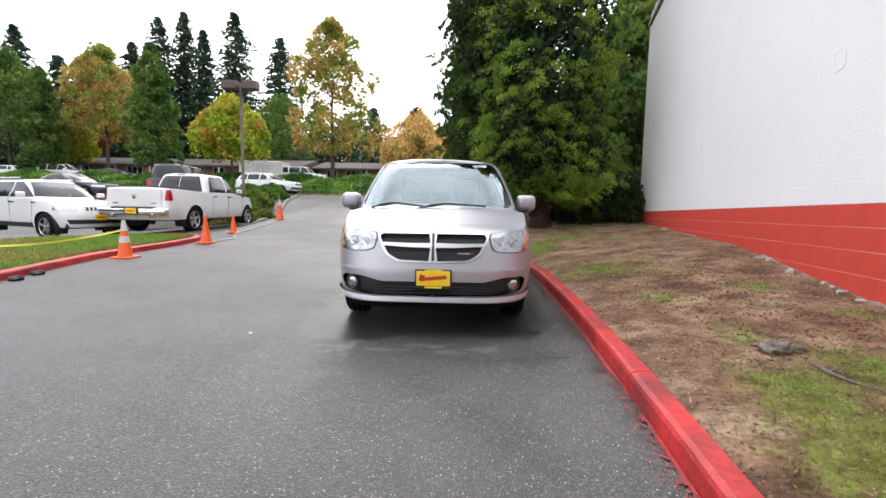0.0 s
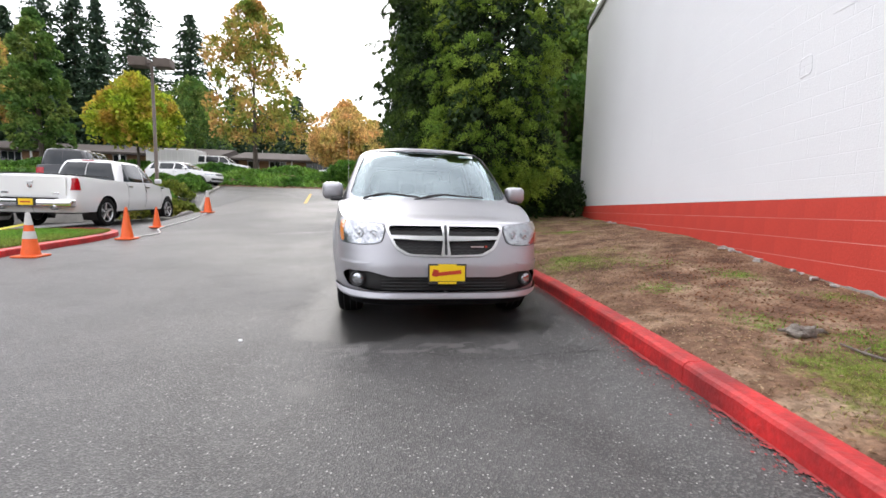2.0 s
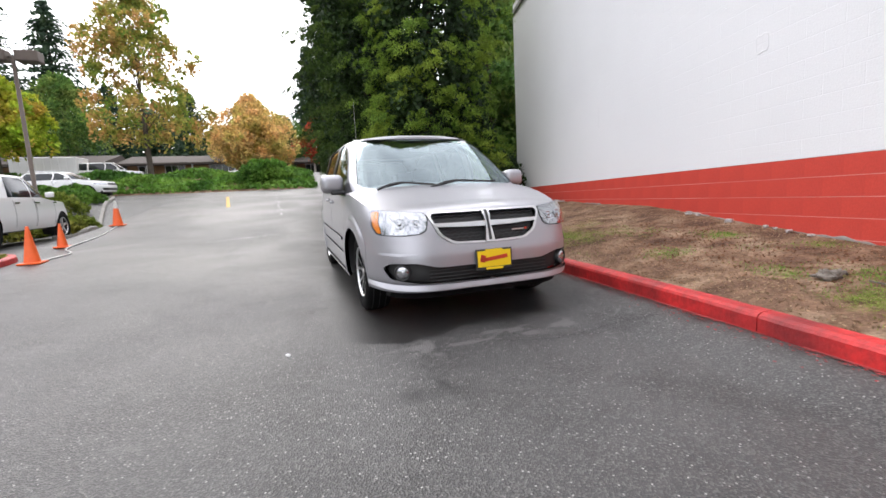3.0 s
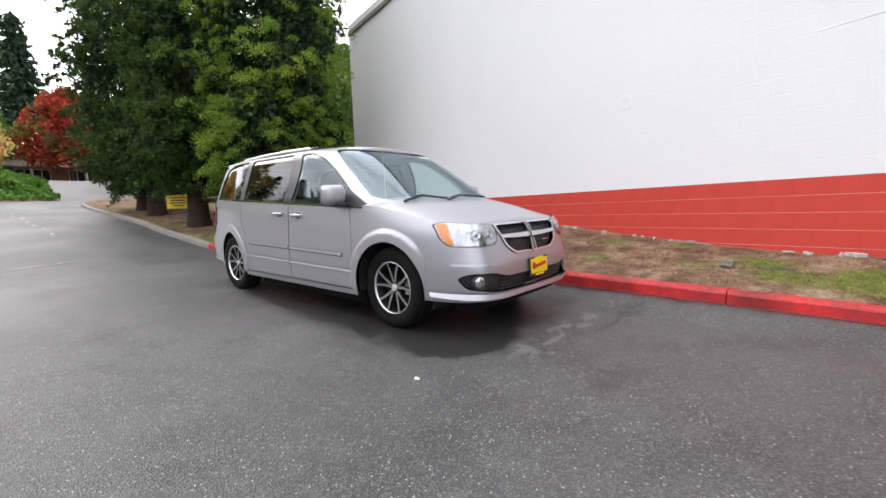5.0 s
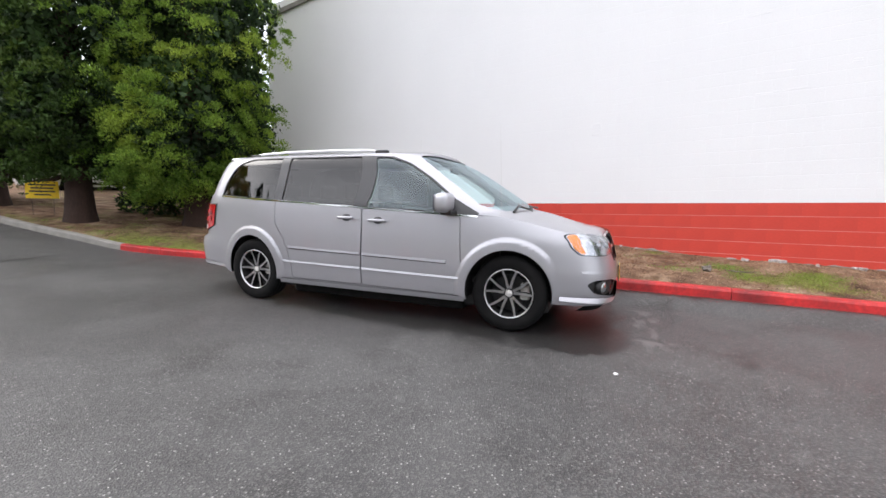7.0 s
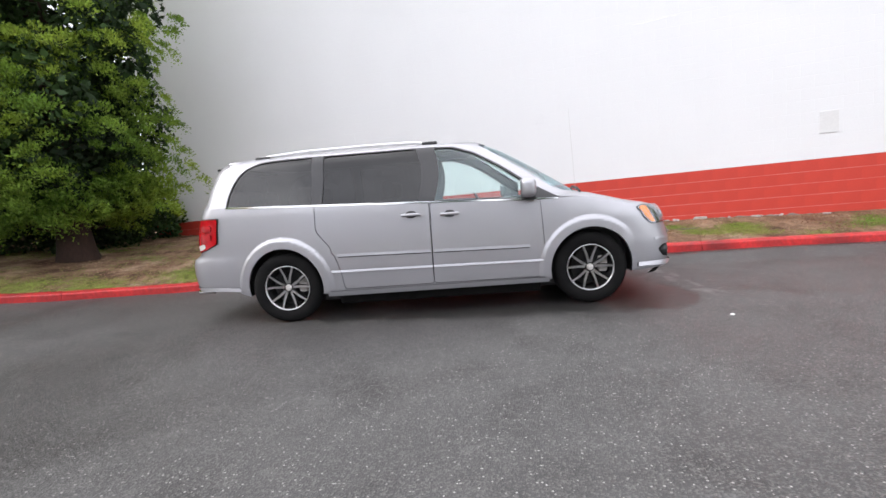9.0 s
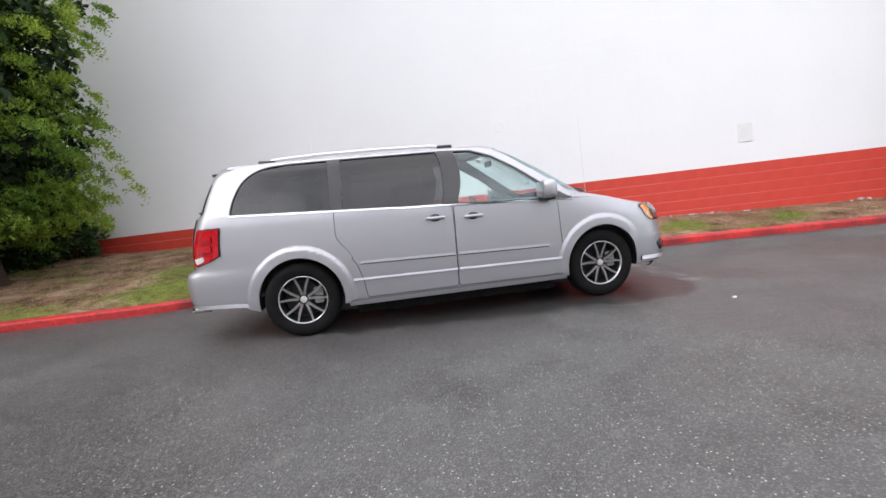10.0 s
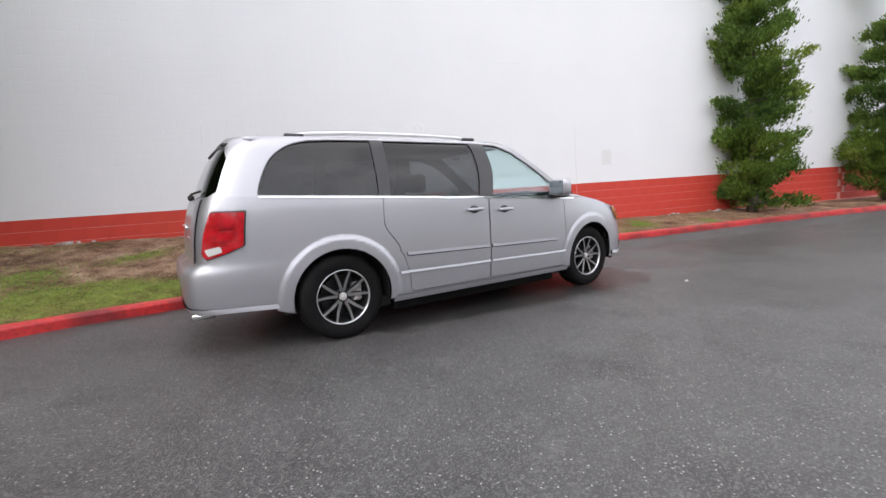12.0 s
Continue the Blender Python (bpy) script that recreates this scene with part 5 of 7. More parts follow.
    for ob in panel("headlight_lens", low, inner, M_LENS, van, (), 0.024, 0.016, 0.04):
        ob.visible_shadow = False
    # grille: dark mesh, bright surround, cross bars
    gp = panel("grille_mesh", low, half_hole(grille), M_BLACK, van, (), -0.035, 0.0, 0.05, "joined", "black honeycomb grille")[0]
    for z in np.arange(0.685, 0.895, 0.024):
        wmax = float(np.interp(z, [0.665, 0.675, 0.73, 0.875, 0.898], [0.2, 0.30, 0.40, 0.47, 0.45])) - 0.02
        bm = bmesh.new()
        k = 24
        pts = [(x, low.P(*FR(abs(x), z))[1] + 0.022, z + (0.006 if i % 2 else -0.006)) for i, x in enumerate(np.linspace(-wmax, wmax, k))]
        part("mesh_bar", tube(pts, 0.0035, 5, bm), M_TRIMBLACK, gp)
    c = np.array((0.0, 0.785))
    outer_l = [(q[0] * 1.04 + 0.003 * (q[0] > 0.01), c[1] + (q[1] - c[1]) * 1.11) for q in grille]
    panel("grille_surround", low, [FR(max(x, 0.0), z) for x, z in outer_l], M_BRIGHT, van, [half_hole([(x * 0.992 + 0.0012, c[1] + (z - c[1]) * 0.985) for x, z in grille])], 0.010, 0.02, 0.03, "joined", "bright silver grille surround")
    bar = [FR(0.0, 0.822), FR(0.2, 0.820), FR(0.46, 0.824), FR(0.445, 0.798), FR(0.2, 0.785), FR(0.0, 0.782)]
    panel("cross_bar", low, bar, M_BRIGHT, van, (), 0.012, 0.018, 0.03, "joined", "silver horizontal grille bar")
    post = [FR(0.0, 0.908), FR(0.036, 0.908), FR(0.024, 0.83), FR(0.024, 0.77), FR(0.040, 0.658), FR(0.0, 0.654)]
    panel("cross_post", low, post, M_BRIGHT, van, (), 0.016, 0.02, 0.02, "joined", "silver upright grille bar")
    slot = [FR(0.0, 0.898), FR(0.013, 0.898), FR(0.010, 0.81), FR(0.012, 0.67), FR(0.0, 0.67)]
    panel("post_inlay", low, slot, M_TRIMBLACK, van, (), 0.0185, 0.003, 0.02, "joined")
    # lower intake, fog lamps, lips
    panel("intake_back", low, half_hole(intake), M_BLACK, van, (), -0.045, 0.0, 0.05, "joined")
    for z in (0.385, 0.412, 0.439, 0.466):
        pts = [(x, low.P(*FR(abs(x), z))[1] + 0.025, z) for x in np.linspace(-0.52, 0.52, 14)]
        part("intake_slat", tube(pts, 0.005, 6), M_BLACK, van)
    for s in (1, -1):
        p, n = low.P(*FR(0.72, 0.462)), low.N(*FR(0.72, 0.462))
        f = new("fog_lamp")
        f.parent = van
        f.matrix_basis = Matrix.Translation((s * p[0], p[1] + 0.012, p[2])) @ Vector((s * n[0], n[1] * 1.6, n[2])).to_track_quat("X", "Z").to_matrix().to_4x4()
        part("fog_bezel", lathe([(0.066, -0.05), (0.066, 0.0), (0.058, 0.006), (0.052, 0.0), (0.0, -0.02)], 28, "x"), M_BLACK, f, smooth=True)
        part("fog_reflector", lathe([(0.050, -0.004), (0.046, 0.004), (0.020, 0.010), (0.0, 0.012)], 24, "x"), M_REFLECT, f, "bright round fog lamp", True)
    lipz = [(0.0, 0.305), FR(0.5, 0.307), FR(0.78, 0.318), S(-0.46, 0.335), S(-0.46, 0.375), FR(0.80, 0.368), FR(0.5, 0.352), (0.0, 0.348)]
    panel("bumper_lip", low, lipz, M_SILVER, van, (), 0.022, 0.03, 0.04, "joined", "bright lower bumper lip", tilt=0.6)
    dam = [(0.0, 0.215), FR(0.5, 0.215), FR(0.8, 0.22), FR(0.8, 0.305), FR(0.5, 0.305), (0.0, 0.305)]
    panel("air_dam", low, dam, M_RUBBER, van, (), -0.030, 0.0, 0.05, "joined", "black rubber air dam")
    crease = [FR(0.60, 0.602), FR(0.72, 0.590), FR(0.86, 0.595), FR(0.86, 0.615), FR(0.72, 0.612), FR(0.60, 0.608)]
    panel("bumper_crease", low, crease, M_SILVER, van, (), 0.004, 0.006, 0.03, tilt=0.12)
    # dealer plate on the front bumper
    plate = new("front_plate")
    plate.parent = van
    plate.location = (0.008, -0.938, 0.520)
    plate.rotation_euler = (radians(-3), 0, 0)
    part("plate_frame", box_bm(0.318, 0.014, 0.168, (0, 0, 0), 0.006), M_INK, plate, "black plate frame")
    part("plate_sheet", box_bm(0.292, 0.006, 0.128, (0, -0.007, 0.006), 0.002), M_YELLOW, plate, "yellow dealer plate")
    part("red_bar", box_bm(0.23, 0.002, 0.030, (0.0, -0.0112, 0.008), 0, rot=Matrix.Rotation(-0.10, 4, "Y")), M_INKRED, plate, "red lettering bar")
    part("red_bar", box_bm(0.045, 0.002, 0.055, (-0.10, -0.0112, 0.010), 0, rot=Matrix.Rotation(0.25, 4, "Y")), M_INKRED, plate)
    part("yellow_tab", box_bm(0.15, 0.003, 0.018, (0, -0.008, -0.071), 0.001), M_YELLOW, plate)
    part("yellow_tab", box_bm(0.15, 0.003, 0.012, (0, -0.008, 0.076), 0.001), M_YELLOW, plate)
    # badge bar in the grille
    p = low.P(*FR(0.27, 0.74))
    part("badge_bar", box_bm(0.11, 0.006, 0.012, (0.27, p[1] + 0.008, 0.738), 0.002), M_BRIGHT, van)
    part("badge_dash", box_bm(0.02, 0.006, 0.018, (0.345, low.P(*FR(0.345, 0.74))[1] + 0.008, 0.740), 0.002, rot=Matrix.Rotation(0.4, 4, "Y")), M_INKRED, van)
    # tail lamps, liftgate, rear bumper
    TL = rounded([S(3.765, 1.115), S(3.795, 0.865), S(3.91, 0.815), S(4.035, 0.772), S(4.062, 0.81), S(4.035, 0.97), S(3.985, 1.115)], 0.018)
    mid_t = np.mean(TL, 0)
    panel("lamp_gasket", low, [tuple(mid_t + (np.array(q) - mid_t) * (1.075, 1.06)) for q in TL], M_TRIMBLACK, van, (), 0.004, 0.01, 0.03)
    panel("tail_lamp", low, TL, M_RED_LENS, van, (), 0.014, 0.016, 0.03, True, "red tail lamp with clear reversing section")
    for z0, z1, y0, y1 in ((0.995, 1.055, 3.84, 3.97), (0.905, 0.965, 3.85, 4.005)):
        lobe = rounded([S(y0, z0), S(y0, z1), S(y1 - 0.01, z1), S(y1, z0)], 0.03, 6)
        panel("lamp_lobe", low, lobe, M_RED_LENS, van, (), 0.022, 0.012, 0.02, tilt=-0.08)
    panel("reversing_lamp", low, rounded([S(3.935, 0.825), S(4.022, 0.795), S(4.042, 0.845), S(3.945, 0.868)], 0.014), M_COLLAR, van, (), 0.018, 0.006, 0.02, True, "clear reversing lamp")
    gate = [low.back(0.68, 1.22), low.back(0.68, 0.85), low.back(0.66, 0.74), (low.top - 0.0, 0.74), (low.top - 0.0, 1.22)]
    panel("liftgate", low, gate, M_SILVER, van, (), 0.010, 0.012, 0.05, "joined", "silver liftgate")
    skirt = [S(3.60, 0.385), S(3.85, 0.398), low.back(0.7, 0.40), (low.top - 0.0, 0.40), (low.top - 0.0, 0.362), low.back(0.7, 0.362), S(3.85, 0.36), S(3.58, 0.345)]
    panel("bumper_skirt", low, skirt, M_SILVER, van, (), 0.010, 0.03, 0.04, "joined", tilt=0.3)
    ex = part("exhaust_tip", lathe([(0.026, -0.08), (0.030, -0.08), (0.030, 0.08), (0.026, 0.08)], 20, "x"), M_CHROME, van, "chrome exhaust tip", True)
    ex.matrix_basis = pose(-0.62, 4.10, 0.335, 0, 0, 90)
    part("badge", box_bm(0.22, 0.008, 0.02, (-0.42, low.P(*low.back(0.42, 0.93))[1] + 0.014, 0.93), 0.003), M_CHROME, van)
    part("gate_handle", box_bm(0.5, 0.03, 0.03, (0, low.P(*low.back(0.0, 1.0))[1] + 0.02, 1.0), 0.01), M_CHROME, van)
    bm = bmesh.new()
    sp = []
    for i, x in enumerate(np.linspace(-0.66, 0.66, 17)):
        y = 3.675 - 0.14 * (abs(x) / 0.66) ** 3
        sp.append([bm.verts.new(v) for v in ((x, y - 0.18, 1.712 - 0.03 * abs(x) ** 2), (x, y + 0.10, 1.706 - 0.03 * abs(x) ** 2), (x, y + 0.135, 1.690 - 0.03 * abs(x) ** 2), (x, y + 0.10, 1.650), (x, y - 0.10, 1.640))])
    for a, c in zip(sp, sp[1:]):
        for i in range(5):
            bm.faces.new((a[i], a[(i + 1) % 5], c[(i + 1) % 5], c[i]))
    bm.faces.new(sp[0])
    bm.faces.new(sp[-1][::-1])
    bmesh.ops.recalc_face_normals(bm, faces=bm.faces)
    spoiler = part("spoiler", bm, M_SILVER, van, "silver roof spoiler with black underside", True)
    part("spoiler_base", box_bm(1.10, 0.20, 0.024, (0, 3.745, 1.640), 0.006), M_BLACK, spoiler)
    wip = new("rear_wiper")
    wip.parent = van
    part("arm", tube([(0.0, 4.075, 1.245), (-0.25, 4.07, 1.27), (-0.52, 4.02, 1.285)], 0.009, 6), M_BLACK, wip)
    part("pivot", box_bm(0.05, 0.05, 0.05, (0.0, 4.06, 1.245), 0.015), M_BLACK, wip)
    # front wipers and fender antenna
    for xz in (((-0.70, 1.095), (-0.45, 1.150), (-0.14, 1.118)), ((-0.20, 1.090), (0.10, 1.150), (0.52, 1.128))):
        wp = new("wiper")
        wp.parent = van
        pts = [top.P(*top.front(x, z)) * np.array((-1 if x > 0 else 1, 1, 1)) + np.array((0, -0.022, 0.022)) for x, z in xz]
        mid = [(pts[0] + pts[1]) / 2 + np.array((0, -0.01, 0.012))]
        part("wiper_arm", tube([pts[0], mid[0], pts[1]], 0.013, 6), M_BLACK, wp)
        part("wiper_blade", tube([pts[0] * 0.6 + pts[1] * 0.4, pts[1], pts[2]], 0.011, 6), M_BLACK, wp)
    ant = new("antenna")
    ant.parent = van
    part("mast", tube([(-0.845, 0.10, 1.06), (-0.845, 0.12, 1.5), (-0.845, 0.14, 1.92)], [0.0016, 0.0012, 0.0009], 5), M_COLLAR, ant)
    part("base", lathe([(0.02, 0.0), (0.018, 0.012), (0.006, 0.03)], 14), M_BLACK, ant).location = (-0.845, 0.10, 1.05)
    # cabin
    part("dashboard", box_bm(1.62, 0.55, 0.26, (0, 0.55, 0.98), 0.08, 3), M_DASH, van, "grey dashboard", True)
    sw = part("steering_wheel", lathe([(0.185 + 0.014 * math.cos(a), 0.014 * math.sin(a)) for a in np.linspace(0, 2 * math.pi, 9)], 28), M_BLACK, van, smooth=True)
    sw.matrix_basis = pose(0.38, 0.98, 1.02, 65, 0, 0)
    for x in (-0.38, 0.38):
        seat(van, (x, 1.62, 0.06), 0.54)
        seat(van, (x, 2.55, 0.06), 0.52)
    for x in (-0.45, 0.0, 0.45):
        seat(van, (x, 3.30, 0.06), 0.44)
    part("headliner", box_bm(1.30, 2.5, 0.02, (0, 2.35, 1.668), 0.006), M_DASH, van)
    part("interior_mirror", box_bm(0.24, 0.03, 0.07, (0, 0.90, 1.56), 0.012), M_BLACK, van)
    st = part("window_sticker", box_bm(0.17, 0.002, 0.055, (0.50, 0, 0), 0.0), M_WHITE_INK, van, "white sticker inside the windscreen")
    p = top.P(*top.front(0.50, 1.645))
    st.location = (0, p[1] + 0.03, 1.642)
    st.rotation_euler = (radians(-58), 0, 0)
    # wheels
    for ay in (AX_F, AX_R):
        wheel(van, (-0.805, ay, R), R, 0.225, 0.228, 5, -1)
        wheel(van, (0.805, ay, R), R, 0.225, 0.228, 5, 1)
    return van


from mathutils import geometry

minivan()


# ---- foliage ----
def leaf_mesh(name, centre, tip, size, aspect, material, parent, bend=0.25, seed=0):
    """Many small pointed leaves: centre and tip direction arrays (n, 3), sizes (n,)."""
    rng = np.random.default_rng(seed)
    n = len(centre)
    tip = tip / (np.linalg.norm(tip, axis=1, keepdims=True) + 1e-9)
    side = np.cross(tip, rng.normal(size=(n, 3)))
    side /= np.linalg.norm(side, axis=1, keepdims=True) + 1e-9
    up = np.cross(side, tip)
    s = size[:, None]
    base, end = centre - tip * s * 0.5, centre + tip * s * 0.5 - up * s * bend
    mid = centre + up * s * bend * 0.3
    verts = np.stack((base, mid - side * s * aspect, end, mid + side * s * aspect), 1).reshape(-1, 3)
    me = bpy.data.meshes.new(name)
    me.vertices.add(4 * n)
    me.vertices.foreach_set("co", verts.astype(np.float32).ravel())
    me.loops.add(4 * n)
    me.loops.foreach_set("vertex_index", np.arange(4 * n, dtype=np.int32))
    me.polygons.add(n)
    me.polygons.foreach_set("loop_start", np.arange(0, 4 * n, 4, dtype=np.int32))
    me.update(calc_edges=True)
    me.materials.append(material)
    ob = new(name, me)
    ob.parent = parent
    return ob


def clump_leaves(rng, centre, out, radius, per, lo, hi, up=0.5, spread=0.9):
    """Leaves on the outer side of round clumps."""
    n = len(centre) * per
    c, o, r = np.repeat(centre, per, 0), np.repeat(out, per, 0), np.repeat(radius, per)
    d = o * 0.8 + np.array((0, 0, up)) + rng.normal(size=(n, 3)) * spread
    d /= np.linalg.norm(d, axis=1, keepdims=True)
    pos = c + d * (r * rng.uniform(0.45, 1.0, n) ** 0.7)[:, None]
    tip = d + rng.normal(size=(n, 3)) * 0.45 + np.array((0, 0, 0.15))
    return pos, tip, rng.uniform(lo, hi, n)


def trunk_bm(height, r0, r1, flare=1.6, lean=0.0, seed=0, segs=14, steps=14):
    bm = bmesh.new()
    rings = []
    for i in range(steps + 1):
        t = (i / steps) ** 1.4
        r = (r0 + (r1 - r0) * t) * (1 + (flare - 1) * math.exp(-t * height / 0.35))
        ring = []
        for k in range(segs):
            a = 2 * math.pi * k / segs
            q = r * (1 + 0.16 * noise.noise(Vector((math.cos(a) * 1.5, math.sin(a) * 1.5, t * height * 0.35 + seed))))
            ring.append(bm.verts.new((q * math.cos(a) + lean * t, q * math.sin(a), t * height)))
        rings.append(ring)
    for a, c in zip(rings, rings[1:]):
        for k in range(segs):
            bm.faces.new((a[k], a[(k + 1) % segs], c[(k + 1) % segs], c[k]))
    bm.faces.new(rings[-1])
    return bm


def sequoia(at, seed, height, spread, skirt, near, label):
    t = thing("sequoia", pose(*at), label, "tree", "sequoias on the island")
    rng = np.random.default_rng(seed)
    part("trunk", trunk_bm(height * 0.9, 0.27, 0.05, 1.35, 0, seed), M_BARK, t, "reddish fibrous trunk", True)
    prof = [(0, 0.55), (0.06, 0.86), (0.16, 1.0), (0.35, 1.0), (0.6, 0.90), (0.85, 0.48), (1.0, 0.04)]

    def rad(u, a):
        lump = 0.17 * math.sin(3 * a + seed) * math.sin(u * 17 + seed * 2) + 0.12 * math.sin(5 * a + u * 40) + 0.22 * noise.noise(Vector((math.cos(a) * 2.2, math.sin(a) * 2.2, u * 11 + seed)))
        return spread * table(prof, u) * (1 + lump)

    cs, outs, rs = [], [], []
    for i in range(640 if near else 400 if at[1] < 12 else 280):
        u = rng.random() ** 1.35 * 0.98
        a = rng.uniform(0, 2 * math.pi)
        r = rad(u, a) * rng.uniform(0.74, 1.02)
        z = skirt + u * (height - skirt) - 0.25 * (1 - u) * rng.random()
        cs.append((r * math.cos(a), r * math.sin(a), z))
        outs.append((math.cos(a), math.sin(a), 0.35))
        rs.append(rng.uniform(0.22, 0.50) * (1.15 - 0.4 * u))
    # each bough ends in a rounded bunch: three or four knots of sprays, thick on top and bare below
    knots, kout, krad = [], [], []
    for c, o, r in zip(cs, outs, rs):
        for _ in range(3):
            knots.append(np.array(c) + rng.normal(size=3) * r * np.array((0.62, 0.62, 0.38)))
            kout.append(np.array(o) + rng.normal(size=3) * 0.25)
            krad.append(r * rng.uniform(0.5, 0.8))
    pos, tip, size = clump_leaves(rng, np.array(knots), np.array(kout), np.array(krad), 125 if near else 72, *((0.034, 0.074) if near else (0.055, 0.12)), 0.70, 0.60)
    # near tree has the plain leaf colour, back trees the one darkened as shade
    leaf_mesh("crown", pos, tip, size, 0.25, M_SEQUOIA if near else M_SEQUOIASHADE, t, 0.2, seed)
    # inner sprays in near-black leaves: shade between the bunches, painted by colour
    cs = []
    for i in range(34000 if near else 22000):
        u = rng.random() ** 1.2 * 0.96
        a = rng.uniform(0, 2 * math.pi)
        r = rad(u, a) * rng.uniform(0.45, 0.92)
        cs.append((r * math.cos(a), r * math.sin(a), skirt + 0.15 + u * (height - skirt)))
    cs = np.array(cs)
    leaf_mesh("inner_shade_sprays", cs, rng.normal(size=cs.shape) + np.array((0, 0, -0.3)), rng.uniform(0.09, 0.20, len(cs)), 0.3, M_SHRUB, t, 0.3, seed + 1)
    for k in range(9):
        a = rng.uniform(0, 2 * math.pi)
        r = spread * rng.uniform(0.5, 0.8)
        z = rng.uniform(skirt, skirt + 1.4)
        part("limb", tube([(0, 0, z), (r * 0.45 * math.cos(a), r * 0.45 * math.sin(a), z - 0.25), (r * math.cos(a), r * math.sin(a), z - 0.2 + rng.uniform(-0.35, 0.3))], [0.07, 0.045, 0.015], 6), M_BARK, t)
    return t


def juniper(at, seed, height, label):
    """Twisted upright juniper: tilted, uneven boughs of dense sprays with gaps."""
    t = thing("juniper", pose(*at), label, "tree", "junipers by the wall")
    rng = np.random.default_rng(seed)
    sway = lambda z: 0.09 * math.sin(z * 0.9 + seed)
    part("trunk", tube([(sway(z) - sway(0), 0.05 * math.sin(z), z) for z in np.linspace(-0.1, height * 0.95, 14)], [0.13 - 0.11 * k / 13 for k in range(14)], 10), M_BARKGREY, t, smooth=True)
    cs, outs, rs = [], [], []
    for b in range(96):
        u = ((b + rng.random()) / 96) ** 1.2
        z = 0.22 + u * (height - 0.22)
        a = rng.uniform(0, 2 * math.pi)
        ext = (1.45 - 0.65 * u) * rng.uniform(0.40, 1.0) * (0.75 + 0.25 * ease(0.0, 0.08, u))
        if b == 74:
            a, ext = 1.02, 2.2
        dz = ext * rng.uniform(0.05, 0.62)
        pts = []
        for k in range(7):
            q = k / 6
            bend = 0.18 * q * q * (ext > 1.2)
            pts.append((sway(z) - sway(0) + ext * q * math.cos(a), ext * q * math.sin(a) * 0.8, z + dz * q + bend))
        if b % 2 == 0:
            part("bough", tube(pts, [0.035 - 0.004 * k for k in range(7)], 5), M_BARKGREY, t)
        for k in range(1, 7):
            for _ in range(3):
                wide = 0.15 * (1.15 - k / 7)
                cs.append(np.array(pts[k]) + rng.normal(size=3) * np.array((wide, wide, 0.06)))
                outs.append((math.cos(a), math.sin(a), 0.3))
                rs.append(rng.uniform(0.11, 0.20))
    per = 55
    n = len(cs) * per
    c, o, r = np.repeat(np.array(cs), per, 0), np.repeat(np.array(outs), per, 0), np.repeat(np.array(rs), per)
    d = rng.normal(size=(n, 3)) * np.array((0.9, 0.9, 0.60)) + o * 0.35
    pos = c + d * (r * 0.62)[:, None]
    tip = o * 1.0 + rng.normal(size=(n, 3)) * 0.38 + np.array((0, 0, 0.75))
    leaf_mesh("crown", pos, tip, rng.uniform(0.055, 0.11, n), 0.20, M_JUNIPER, t, 0.05, seed)
    return t


def fir(at, seed, height, spread, label, bare=0.12):
    t = thing("fir_tree", pose(*at), label, "tree", "far firs")
    rng = np.random.default_rng(seed)
    part("trunk", trunk_bm(height, 0.32, 0.03, 1.3, 0, seed, 8, 8), M_BARKGREY, t)
    pos, tip, size = [], [], []
    rows = int(height * 2.6)
    for i in range(rows):
        u = bare + (1 - bare) * (i + rng.random()) / rows
        r = spread * 1.3 * (1 - u) ** 0.6 * rng.uniform(0.6, 1.15) + 0.25
        for k in range(int(12 + 10 * (1 - u))):
            a = rng.uniform(0, 2 * math.pi)
            rr = r * rng.uniform(0.55, 1.15)
            for q in np.linspace(0.2, 1, 7):
                d = np.array((math.cos(a), math.sin(a), 0))
                pos.append(d * rr * q + np.array((0, 0, u * height - 0.28 * rr * q)) + rng.normal(size=3) * 0.12)
                tip.append(d + rng.normal(size=3) * 0.5 + np.array((0, 0, -0.35)))
                size.append(rng.uniform(0.5, 1.0) * (1.1 - 0.4 * u))
    leaf_mesh("crown", np.array(pos), np.array(tip), np.array(size), 0.22, M_FIR, t, 0.25, seed)
    return t


def leafy(at, seed, height, width, material, label, clear=0.16, column=False, lo=0.18, hi=0.38):
    t = thing("leafy_tree", pose(*at), label, "tree", "far leafy trees")
    rng = np.random.default_rng(seed)
    part("trunk", trunk_bm(height * 0.75, 0.03 * height * 0.55, 0.04, 1.4, 0, seed, 9, 8), M_BARKGREY, t)
    cs, outs, rs = [], [], []
    for i in range(215):
        u = rng.random()
        a = rng.uniform(0, 2 * math.pi)
        shape = (math.sin(math.pi * min(1, 0.20 + u * 0.82)) ** (0.5 if column else 0.7)) * (1 - 0.45 * u) * 1.15
        r = width / 2 * shape * rng.uniform(0.25, 1.12) * (1 + 0.3 * noise.noise(Vector((math.cos(a) * 2, math.sin(a) * 2, u * 6 + seed))))
        cs.append((r * math.cos(a), r * math.sin(a), height * (clear + (1 - clear) * u)))
        outs.append((math.cos(a), math.sin(a), 0.4))
        rs.append(rng.uniform(0.10, 0.17) * width * (0.75 if column else 1))
        if i % 14 == 0:
            part("limb", tube([(0, 0, height * (clear + 0.35 * u)), (r * 0.6 * math.cos(a), r * 0.6 * math.sin(a), height * (clear + (1 - clear) * u * 0.9))], [0.05, 0.015], 5), M_BARKGREY, t)
    pos, tip, size = clump_leaves(rng, np.array(cs), np.array(outs), np.array(rs), 74, lo, hi, 0.4, 1.0)
    leaf_mesh("crown", pos, tip, size, 0.34, material, t, 0.2, seed)
    return t


